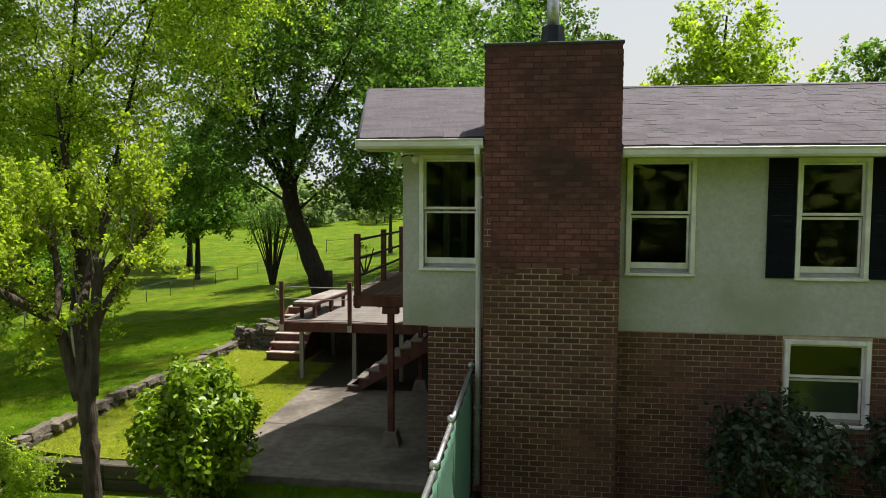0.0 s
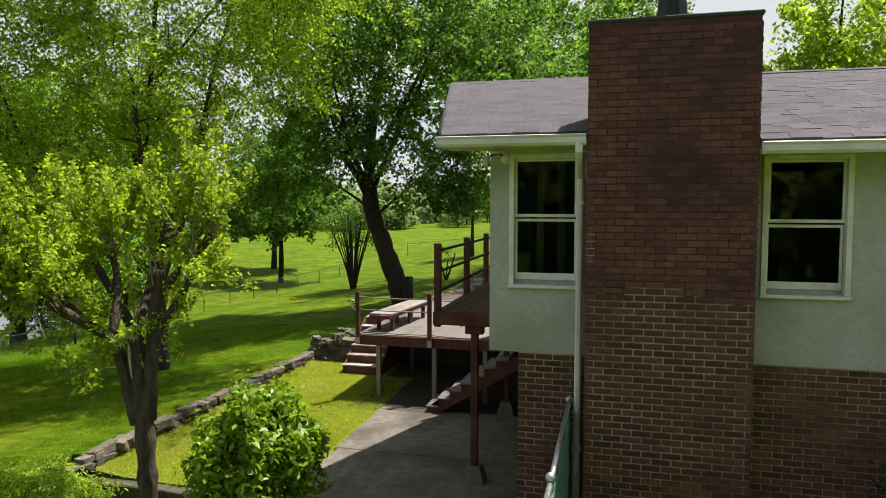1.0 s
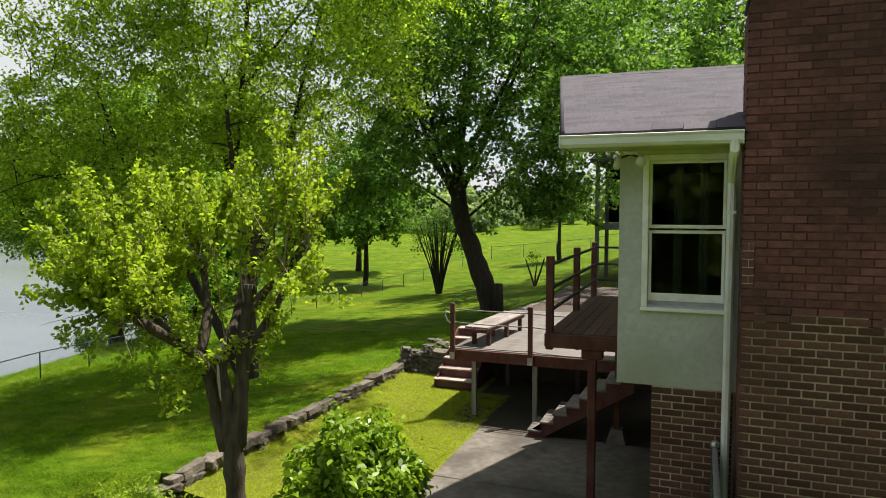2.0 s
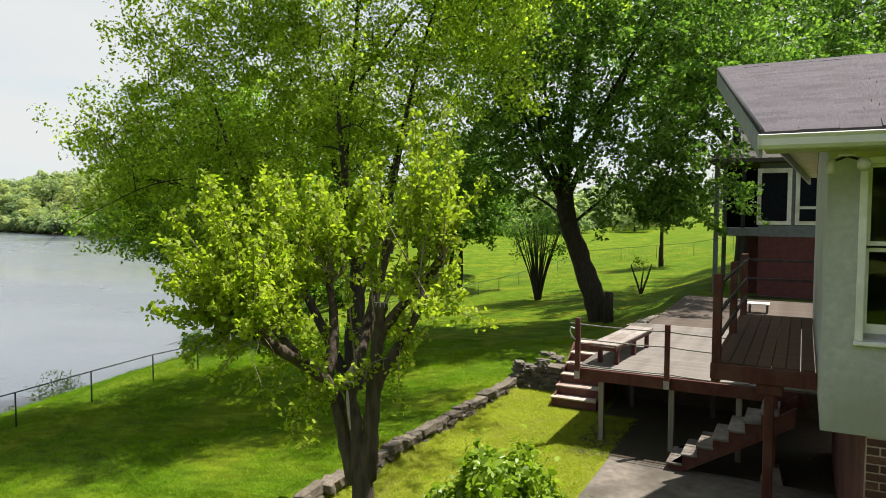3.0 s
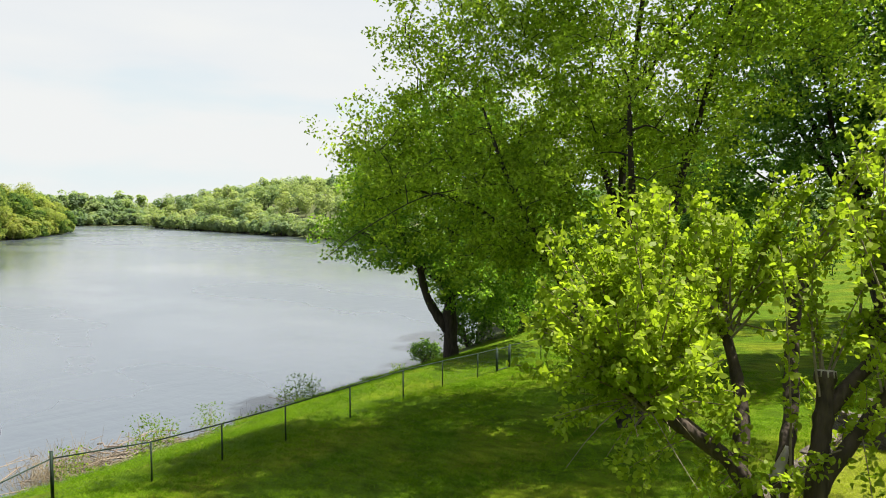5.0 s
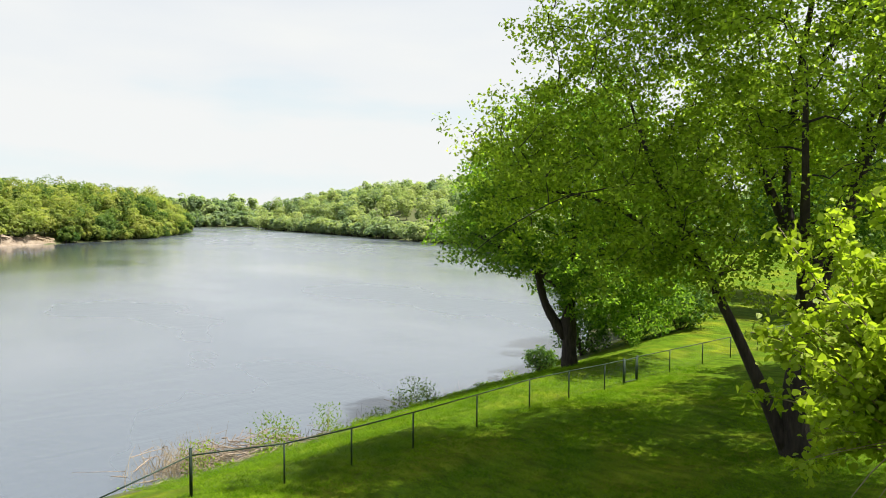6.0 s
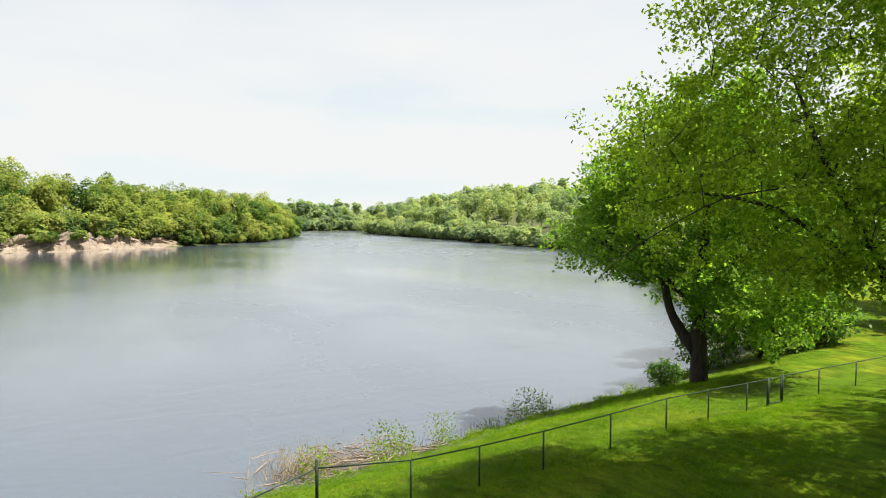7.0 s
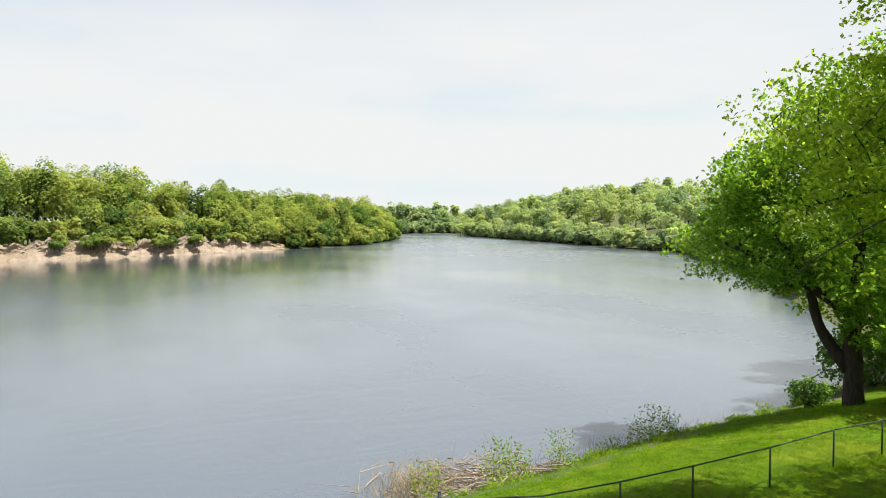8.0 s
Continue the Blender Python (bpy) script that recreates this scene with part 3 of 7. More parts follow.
# ---- land, river ----
def build_ground():
    xs = np.unique(np.round(np.concatenate([
        np.linspace(-1500, -600, 7), np.linspace(-560, -60, 42), np.linspace(-56, -34, 12), np.linspace(-33, -12, 43),
        np.linspace(-11.75, -8.75, 13), np.arange(-8.7, -7.8, 0.04), np.linspace(-8.3, 6, 40), [-4.92, -4.88], np.linspace(8, 60, 14), np.linspace(90, 1500, 9)]), 3))
    ys = np.unique(np.round(np.concatenate([
        np.linspace(-1200, -60, 9), np.linspace(-50, -4, 12), np.linspace(-2, 10, 25), [10.61, 10.65], np.linspace(11, 19, 22), [19.28, 19.32],
        np.linspace(19.8, 40, 42), np.linspace(42, 110, 35), np.linspace(116, 320, 36), np.linspace(380, 1500, 9)]), 3))
    gx, gy = np.meshgrid(xs, ys, indexing="ij")
    gz = ground_z(gx, gy)
    rough = np.array([noise.noise(Vector((a * 0.6, b * 0.6, 0))) for a, b in zip(gx.ravel(), gy.ravel())]).reshape(gx.shape)
    gz = gz + 0.035 * rough * ((gx < -8.7) | (gy > 19.4) | (gy < 10.5))
    verts = np.stack([gx, gy, gz], -1).reshape(-1, 3)
    nx, ny = len(xs), len(ys)
    i, j = np.meshgrid(np.arange(nx - 1), np.arange(ny - 1), indexing="ij")
    a = (i * ny + j).ravel()
    faces = np.stack([a, a + ny, a + ny + 1, a + 1], -1)
    ob = from_arrays("ground", verts, faces, M["lawn"], smooth=False)
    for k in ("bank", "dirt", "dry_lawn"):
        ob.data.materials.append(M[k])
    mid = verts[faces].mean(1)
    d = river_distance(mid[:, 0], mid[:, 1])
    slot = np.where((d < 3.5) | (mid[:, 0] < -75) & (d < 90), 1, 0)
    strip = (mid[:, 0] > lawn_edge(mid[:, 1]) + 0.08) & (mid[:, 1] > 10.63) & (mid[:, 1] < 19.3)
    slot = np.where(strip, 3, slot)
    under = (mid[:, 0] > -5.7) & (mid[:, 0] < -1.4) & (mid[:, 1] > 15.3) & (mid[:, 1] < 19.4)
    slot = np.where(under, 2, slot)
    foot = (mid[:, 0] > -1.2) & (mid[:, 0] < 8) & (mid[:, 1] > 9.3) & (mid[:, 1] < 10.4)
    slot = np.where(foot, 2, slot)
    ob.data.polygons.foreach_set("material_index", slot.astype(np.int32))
    return tagged(ob, "sloping green mown lawn falling to the river bank", "ground", kind="structure")


ground = build_ground()
water = from_arrays("water", [(-1800, -1500, WATER_Z), (-20, -1500, WATER_Z), (-20, 1500, WATER_Z), (-1800, 1500, WATER_Z)], [(0, 1, 2, 3)], M["river"])
tagged(water, "wide calm grey-green river reflecting white sky", "river", kind="structure")


def patio():
    ob = thing("patio", -3.0, 12.7, 0, "stained grey concrete patio slab with a joint across", "patio", kind="structure")
    part("slab", box(-4.9, -1.42, 10.24, 12.68, -0.12, 0.03, 0.012), M["concrete"], ob)
    part("slab", box(-4.95, -1.42, 12.70, 15.25, -0.12, 0.03, 0.012), M["concrete"], ob)
    return ob


patio()
# ---- house ----
BRICK_L, BRICK_H = 0.224, 0.0800     # pitch of the brickwork with its joints


def bricks(x0, x1, z0, z1, y, name_wall, keep=None, loose="brick_loose", out=0.012, skip=None, depth=0.09, holes=()):
    """Running-bond courses on the face at y, seen from -y. Returns spots of single bricks and a joined rest."""
    step_x, step_z, gap = BRICK_L, BRICK_H, 0.0155
    singles, lo, hi = [], [], []
    row = 0
    z = z0
    while z + step_z <= z1 + 0.002:
        x = x0 - (step_x / 2 if row % 2 else 0)
        while x < x1 - 0.01:
            a, b = max(x, x0), min(x + step_x - gap, x1)
            for h in holes:
                if h[2] < z + 0.05 and z < h[3]:
                    a, b = (a, min(b, h[0])) if a < h[0] else (max(a, h[1]), b) if b > h[1] else (a, a)
            if b - a > 0.03 and not (skip and skip((a + b) / 2, z + 0.03)):
                push = random.uniform(-0.003, 0.003) + out
                if keep and keep((a + b) / 2, z) and b - a > 0.18:
                    singles.append(((a + b) / 2, y - push + depth / 2, z + (step_z - gap) / 2))
                else:
                    lo.append((a, y - push, z))
                    hi.append((b, y - push + depth, z + step_z - gap))
            x += step_x
        z += step_z
        row += 1
    return singles, lo, hi


def wall_with_openings(name, x0, x1, z0, z1, y0, y1, holes, material, label):
    """A thick wall facing y, made of blocks round its openings (x0, x1, z0, z1), joined into one mesh."""
    xs = sorted({x0, x1, *[h[0] for h in holes], *[h[1] for h in holes]})
    zs = sorted({z0, z1, *[h[2] for h in holes], *[h[3] for h in holes]})
    bm = bmesh.new()
    for a, b in zip(xs, xs[1:]):
        for c, d in zip(zs, zs[1:]):
            cx, cz = (a + b) / 2, (c + d) / 2
            if not any(h[0] < cx < h[1] and h[2] < cz < h[3] for h in holes):
                add_box(bm, a, b, y0, y1, c, d)
    bmesh.ops.remove_doubles(bm, verts=bm.verts, dist=0.0005)
    inner = [f for f in bm.faces if len([g for g in bm.faces if g is not f and (g.calc_center_median() - f.calc_center_median()).length < 1e-4])]
    bmesh.ops.delete(bm, geom=inner, context="FACES")
    return tagged(part(name, bm, material), label, "wall", kind="structure")


UP_Z0, UP_Z1 = 2.40, 4.96      # upper storey in stucco
WIN = dict(a=(-1.493, -0.695, 3.285, 4.878), b=(1.492, 2.334, 3.255, 4.826), c=(3.792, 4.633, 3.226, 4.81), d=(3.702, 4.722, 1.155, 2.278), e=(6.6, 7.44, 3.226, 4.81), f=(6.4, 7.42, 1.155, 2.278))
wall_with_openings("wall_front_upper", -1.80, 12.0, UP_Z0, UP_Z1, WALL_Y, WALL_Y + 0.2,
                   [WIN[k] for k in "abce"], M["stucco"], "white stuccoed upper storey wall in shade")
end_bm = box(-1.80, -1.60, WALL_Y + 0.2, 17.4, UP_Z0, 4.96)
tagged(part("wall_end_upper", end_bm, M["stucco"]), "white stuccoed end wall over the deck", "wall", kind="structure")
gable = from_arrays("wall_gable", [(-1.8, WALL_Y, 4.96), (-1.8, 17.4, 4.96), (-1.8, 13.9, 6.2), (-1.6, WALL_Y, 4.96), (-1.6, 17.4, 4.96), (-1.6, 13.9, 6.2)],
                    [(0, 2, 1), (3, 4, 5), (0, 1, 4, 3), (1, 2, 5, 4), (2, 0, 3, 5)], M["stucco"])
tagged(gable, "white stuccoed gable under the roof", "wall", kind="structure")
tagged(part("wall_back_lower", box(-1.42, 12.0, 17.2, 17.4, -0.1, 2.395), M["brick_paint"]), "dark red brick back wall", "wall", kind="structure")
tagged(part("wall_back", box(-1.6, 12.0, 17.2, 17.4, 2.4, 4.96), M["stucco"]), "white stuccoed back wall", "wall", kind="structure")
tagged(part("wall_far_end", box(11.8, 12.0, WALL_Y + 0.2, 17.2, -0.1, 4.96), M["stucco"]), "white stuccoed far end wall", "wall", kind="structure")
tagged(part("floor_upper", box(-1.6, 11.8, WALL_Y + 0.2, 17.2, 2.42, 2.62), M["room"]), "upper floor inside, coloured dark for an unlit room", "floor", kind="structure")
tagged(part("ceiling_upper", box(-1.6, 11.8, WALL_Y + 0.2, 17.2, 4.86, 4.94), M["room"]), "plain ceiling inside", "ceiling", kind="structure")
tagged(part("wall_partition", box(-1.6, 11.8, 13.2, 13.3, 2.62, 4.86), M["room"]), "inner partition wall coloured dark for an unlit room", "wall", kind="structure")

LOW_X0 = -1.42
lower = wall_with_openings("wall_front_lower", LOW_X0, 12.0, -0.3, UP_Z0, WALL_Y + 0.012, WALL_Y + 0.2,
                           [WIN["d"], WIN["f"]], M["mortar"], "red-brown brick lower storey wall with light mortar")
tagged(part("wall_end_lower", box(LOW_X0, LOW_X0 + 0.2, WALL_Y + 0.2, 17.2, -0.3, UP_Z0), M["brick_paint"]), "dark red brick end wall under the overhang", "wall", kind="structure")
tagged(part("floor_lower", box(LOW_X0 + 0.2, 11.8, WALL_Y + 0.2, 17.2, -0.3, 0.0), M["room"]), "lower floor inside, coloured dark for an unlit room", "floor", kind="structure")
tagged(part("wall_partition_lower", box(LOW_X0 + 0.2, 11.8, 13.0, 13.1, 0.0, 2.42), M["room"]), "lower inner partition wall coloured dark for an unlit room", "wall", kind="structure")


def window(name, hole, label, meeting=0.5, curtain=False):
    """A white double-hung window behind a storm frame, set in its opening."""
    x0, x1, z0, z1 = hole
    w = thing(name, (x0 + x1) / 2, WALL_Y, z0, label, "window", "double-hung windows", "structure")
    t = 0.058
    y = WALL_Y
    for n, b in (("casing", (x0 - t, x0 + 0.006, z0 - 0.012, z1 + t)), ("casing", (x1 - 0.006, x1 + t, z0 - 0.012, z1 + t)), ("head", (x0 + 0.006, x1 - 0.006, z1 - 0.006, z1 + t))):
        part(n, box(b[0], b[1], y - 0.032, y + 0.07, b[2], b[3], 0.006), M["trim"], w)
    part("sill", box(x0 - t - 0.008, x1 + t + 0.008, y - 0.052, y + 0.09, z0 - 0.054, z0 - 0.014, 0.008), M["trim"], w)
    # The shadow gap below the sash is given by this greyer strip.
    part("apron", box(x0 + 0.008, x1 - 0.008, y + 0.10, y + 0.13, z0 - 0.012, z0 + 0.05), M["shade_trim"], w, "recessed sub-sill in trim toned down for shade")
    zm = z0 + (z1 - z0) * meeting
    for n, (za, zb, yo) in (("upper_sash", (zm + 0.008, z1 - 0.008, 0.04)), ("lower_sash", (z0 + 0.048, zm - 0.014, 0.085))):
        bm = bmesh.new()
        s = 0.03
        xa, xb = x0 + 0.008, x1 - 0.008
        low, top = (0.085, 0.035) if n == "lower_sash" else (0.038, 0.03)
        add_box(bm, xa, xa + s, y + yo, y + yo + 0.03, za, zb)
        add_box(bm, xb - s, xb, y + yo, y + yo + 0.03, za, zb)
        add_box(bm, xa + s, xb - s, y + yo, y + yo + 0.03, za, za + low)
        add_box(bm, xa + s, xb - s, y + yo, y + yo + 0.03, zb - top, zb)
        sash = part(n, bm, M["trim"], w)
        pane = part("pane", box(xa + s - 0.004, xb - s + 0.004, y + yo + 0.014, y + yo + 0.019, za + low - 0.004, zb - top + 0.004), M["glass"], sash, "dark window glass")
        pane.visible_shadow = False
    if curtain:
        for cx in (x0 + 0.38 * (x1 - x0), x0 + 0.72 * (x1 - x0)):
            pts = []
            for k in range(25):
                u = k / 24
                pts.append((cx - 0.045 + 0.09 * u, y + 0.35 + 0.03 * math.sin(u * 22)))
            v = [(px, py, zz) for zz in (z0 - 0.3, z1) for px, py in pts]
            f = [(k, k + 1, k + 26, k + 25) for k in range(24)]
            c = from_arrays("curtain", v, f, M["curtain"], smooth=True)
            c.modifiers.new("cloth", "SOLIDIFY").thickness = 0.004
            tagged(c, "narrow white curtain hanging behind window glass", "curtain", "curtains")
    return w


window("window_1", WIN["a"], "white double-hung window with curtains beside the chimney", 0.53, curtain=True)
window("window_2", WIN["b"], "white double-hung window with dark glass beside the chimney", 0.525)
window("window_3", WIN["c"], "white double-hung window between black shutters", 0.53)
window("window_4", WIN["d"], "white lower-storey window set in brick", 0.56)
blind = part("blind", box(WIN["d"][0] + 0.03, WIN["d"][1] - 0.03, WALL_Y + 0.15, WALL_Y + 0.156, 1.16, 1.77), M["blind"])
tagged(blind, "plain grey roller blind behind the lower pane", "blind", kind="")
window("window_5", WIN["e"], "white double-hung window with dark glass")
window("window_6", WIN["f"], "white lower-storey window set in brick", 0.56)


def shutter(x0, x1):
    s = thing("shutter", (x0 + x1) / 2, WALL_Y, 3.21, "black louvred shutter fixed beside a white window", "shutter", "black shutters")
    y = WALL_Y - 0.004
    for a, b, c, d in ((x0, x0 + 0.04, 3.20, 4.865), (x1 - 0.04, x1, 3.20, 4.865), (x0 + 0.04, x1 - 0.04, 3.20, 3.27), (x0 + 0.04, x1 - 0.04, 4.0, 4.07), (x0 + 0.04, x1 - 0.04, 4.795, 4.865)):
        part("rail" if b - a > 0.1 else "stile", box(a, b, y - 0.030, y, c, d, 0.003), M["shutter"], s)
    z = 3.272
    while z < 4.76:
        if not 3.955 < z < 4.07:
            part("slat", box(x0 + 0.04, x1 - 0.04, y - 0.027, y - 0.004, z, z + 0.0405, 0.002), M["shutter"], s)
        z += 0.0425
    return s


shutter(3.352, 3.722)
shutter(4.703, 5.073)


# chimney
CH = (-0.56, 1.29, 9.89)
chimney = thing("chimney", 0.36, 10.1, 0, "tall red-brown brick chimney, painted above and bare below", "chimney")
part("core_lower", box(CH[0] + 0.012, CH[1] - 0.012, CH[2] + 0.012, WALL_Y, -0.2, 3.34), M["mortar"], chimney, "light mortar joints")
part("core_upper", box(CH[0] + 0.012, CH[1] - 0.012, CH[2] - 0.002, 10.55, 3.34, 6.36), M["mortar_paint"], chimney, "painted joints")
cap_bm = box(CH[0] - 0.015, CH[1] + 0.015, CH[2] - 0.015, 10.58, 6.36, 6.41, 0.012)
part("cap", cap_bm, M["felt"], chimney, "dark weathered mortar cap")
base_bm = bmesh.new()
bmesh.ops.create_cone(base_bm, cap_ends=True, segments=8, radius1=0.19, radius2=0.16, depth=0.26, matrix=Matrix.Translation((0.36, 10.2, 6.54)) @ pose(0, 0, 0, 0, 0, 22.5))
part("flue_base", base_bm, M["dark_metal"], chimney, "dark metal flue collar")
flue_pts = [(0.36, 10.2, 6.66), (0.36, 10.2, 7.25)]
tube("flue_pipe", flue_pts, 0.085, M["steel"], chimney, 16, "shiny round flue pipe")
tube("flue_cap", [(0.36, 10.2, 7.25), (0.36, 10.2, 7.29), (0.36, 10.2, 7.40)], [0.15, 0.15, 0.02], M["steel"], chimney, 16)

# roof
EAVE_Y, EAVE_Z, RIDGE_Y, RIDGE_Z = 9.92, 5.13, 13.9, 6.44


def rake_x(y):
    """The gable's edge leans out towards the ridge."""
    return -2.33 - 0.80 * (1 - abs(y - RIDGE_Y) / (RIDGE_Y - EAVE_Y))


roof = thing("roof", 4.0, RIDGE_Y, 5.2, "low grey shingled gable roof with an outswept gable", "roof", kind="structure")
tk = 0.06
RAKE_BACK = -1.9        # the gable hardly overhangs at the back eave
SPLIT, DROP_E, DROP_R = 0.4, 0.13, 0.03


def roof_drop(x, y):
    """The stretch beyond the chimney sits a little lower at the eave."""
    u = min(1.0, abs(y - RIDGE_Y) / (RIDGE_Y - EAVE_Y))
    return DROP_R + (DROP_E - DROP_R) * u if x > SPLIT else 0.0


for left in (True, False):
    bm = bmesh.new()
    xa, xr, xb = (rake_x(EAVE_Y), rake_x(RIDGE_Y), SPLIT) if left else (SPLIT + 0.003, SPLIT + 0.003, 12.5)
    ez, rz = (EAVE_Z, RIDGE_Z) if left else (EAVE_Z - DROP_E, RIDGE_Z - DROP_R)
    back = 2 * RIDGE_Y - EAVE_Y
    t_, u_ = [[bm.verts.new(p) for p in ((xa, EAVE_Y, ez + dz), (xb, EAVE_Y, ez + dz), (xb, RIDGE_Y, rz + dz), (xr, RIDGE_Y, rz + dz), (xb, back, ez + dz), (RAKE_BACK if left else xa, back, ez + dz))] for dz in (0, -tk)]
    for q in ((0, 1, 2, 3), (3, 2, 4, 5)):
        bm.faces.new([t_[k] for k in q])
        bm.faces.new([u_[k] for k in q][::-1])
    for a, b in ((0, 1), (1, 2), (2, 4), (4, 5), (5, 3), (3, 0)):
        bm.faces.new((t_[a], t_[b], u_[b], u_[a]))
    part("deck", bm, M["felt"], roof, "dark roof deck")
tube("drip_edge", [(rake_x(EAVE_Y) - 0.012, EAVE_Y - 0.04, EAVE_Z + 0.016), (rake_x(RIDGE_Y) - 0.012, RIDGE_Y, RIDGE_Z + 0.03)], 0.026, M["felt"], roof, 8, "dark drip edge")
# gable boards and soffits
for sgn in (1, -1):
    ye = EAVE_Y if sgn > 0 else 2 * RIDGE_Y - EAVE_Y
    bm = bmesh.new()
    xe = rake_x(EAVE_Y) if sgn > 0 else RAKE_BACK
    pts = [(xe, ye, EAVE_Z), (rake_x(RIDGE_Y), RIDGE_Y, RIDGE_Z)]
    vs = []
    for dx in (-0.03, 0.0):
        for p in pts:
            vs.append([bm.verts.new((p[0] + dx, p[1], p[2] + d)) for d in (-0.005, -0.21)])
    a, b, c, d = vs
    for q in ((a[0], a[1], b[1], b[0]), (c[0], d[0], d[1], c[1]), (a[0], b[0], d[0], c[0]), (a[1], c[1], d[1], b[1]), (a[0], c[0], c[1], a[1]), (b[0], b[1], d[1], d[0])):
        bm.faces.new(q)
    part("rake_board", bm, M["rake_paint"], roof, "weathered pale gable board")
    v = []
    for d in (-0.065, -0.085):
        v += [(xe, ye, EAVE_Z + d), (rake_x(RIDGE_Y), RIDGE_Y, RIDGE_Z + d), (-1.8, RIDGE_Y, RIDGE_Z + d), (-1.8, ye, EAVE_Z + d)]
    part_f = [(0, 1, 2, 3), (7, 6, 5, 4), (0, 4, 5, 1), (1, 5, 6, 2), (2, 6, 7, 3), (3, 7, 4, 0)]
    from_arrays("gable_soffit", v, part_f, M["soffit"], roof, "cream boarded gable soffit")
for xa, xb, xw, z in ((-2.32, -0.57, -1.80, 4.985), (1.30, 12.4, 1.30, 4.868)):
    part("eave_soffit", box(xa, xb, 9.956, WALL_Y, z, z + 0.022), M["soffit"], roof, "cream painted eave soffit")
    part("fascia", box(xa, xb, 9.92, 9.955, z + 0.004, z + 0.13), M["gutter"], roof, "pale fascia board")
    if xa < 0:
        part("frieze", box(xw, xb, WALL_Y - 0.03, WALL_Y, 4.938, 4.984), M["soffit"], roof)


def gutter_run(x0, x1, low, high):
    g = thing("gutter", (x0 + x1) / 2, 9.86, low, "white metal gutter along the eave", "gutter", "gutters")
    bm = bmesh.new()
    h = high - low
    prof = [(9.918, 1.0), (9.918, 0.0), (9.86, 0.0), (9.835, 0.24), (9.835, 0.70), (9.815, 0.95), (9.825, 1.0), (9.848, 0.74), (9.848, 0.30), (9.866, 0.11), (9.905, 0.11), (9.905, 1.0)]
    rows = [[bm.verts.new((x, y, low + h * u)) for y, u in prof] for x in (x0, x1)]
    n = len(prof)
    for k in range(n):
        bm.faces.new((rows[0][k], rows[0][(k + 1) % n], rows[1][(k + 1) % n], rows[1][k]))
    part("trough", bm, M["gutter"], g)
    for x, dx in ((x0, -1), (x1, 1)):
        part("end_plate", box(min(x, x + dx * 0.006), max(x, x + dx * 0.006), 9.812, 9.918, low - 0.003, high + 0.001), M["gutter"], g)
    return g


gutter_run(-2.36, -0.585, 4.99, 5.115)
gutter_run(1.315, 12.45, 4.852, 4.985)
down = thing("downspout", -0.66, 10.3, 0, "white metal downspout running down beside the chimney", "downspout")
pts = [(-0.66, 9.87, 5.03), (-0.66, 9.87, 4.93), (-0.66, 10.31, 4.62), (-0.66, 10.325, 2.5), (-0.66, 10.325, 0.05)]
tube("pipe", pts, [0.045, 0.045, 0.045, 0.045, 0.045], M["gutter"], down, 8, smooth=False)
for z in (4.3, 1.2):
    part("strap", box(-0.712, -0.608, 10.272, WALL_Y, z, z + 0.03), M["gutter"], down)

flood = thing("floodlight", -1.66, 10.2, 4.9, "old twin floodlight under the eave corner", "lamp")
part("plate", box(-1.74, -1.60, 10.14, 10.26, 4.925, 4.955, 0.01), M["trim"], flood)
for dx in (-0.09, 0.10):
    tube("arm", [(-1.67, 10.2, 4.93), (-1.67 + dx, 10.13, 4.89)], 0.011, M["dark_metal"], flood, 8, "rusty dark arm")
tube("socket", [(-1.77, 10.15, 4.90), (-1.79, 10.12, 4.86), (-1.80, 10.08, 4.80), (-1.80, 10.07, 4.77)], [0.02, 0.034, 0.036, 0.028], M["soffit"], flood, 12, "empty weathered lamp socket")
tube("bulb", [(-1.57, 10.13, 4.885), (-1.56, 10.09, 4.87), (-1.55, 10.05, 4.845), (-1.542, 10.02, 4.83), (-1.54, 10.01, 4.825)], [0.022, 0.04, 0.056, 0.05, 0.015], M["lamp"], flood, 14)

# ---- decks and stairs ----
DECK_Z = 1.40


def board_spots(x0, x1, y0, y1, z, along, width=0.14, gap=0.0006):
    out = []
    span = (y1 - y0) if along == "x" else (x1 - x0)
    width = round(span / round(span / (width + gap)) - gap, 4)
    if along == "x":
        y = y0
        while y + width <= y1 + 0.01:
            out.append(((round(x1 - x0, 3), width), Matrix.Translation(((x0 + x1) / 2, y + width / 2, z + random.uniform(-0.0005, 0.0005)))))
            y += width + gap
    else:
        x = x0
        while x + width <= x1 + 0.01:
            out.append(((round(y1 - y0, 3), width), Matrix.Translation((x + width / 2, (y0 + y1) / 2, z + random.uniform(-0.0005, 0.0005))) @ pose(0, 0, 0, 0, 0, 90)))
            x += width + gap
    return out


def board_mesh(key):
    return unit_box_mesh("board", key[0], key[1], 0.036, 0.0015)


def rail_post(parent, x, y, z0, z1, s=0.09):
    p = part("post", box(x - s / 2, x + s / 2, y - s / 2, y + s / 2, z0, z1, 0.008), M["red_wood"], parent)
    return p


def cable(parent, a, b, r=0.013, sag=0.02, name="rail"):
    a, b = Vector(a), Vector(b)
    pts = []
    for k in range(9):
        u = k / 8
        p = a.lerp(b, u)
        p.z -= sag * 4 * u * (1 - u)
        pts.append(p)
    return tube(name, pts, r, M["rope"], parent, 6)


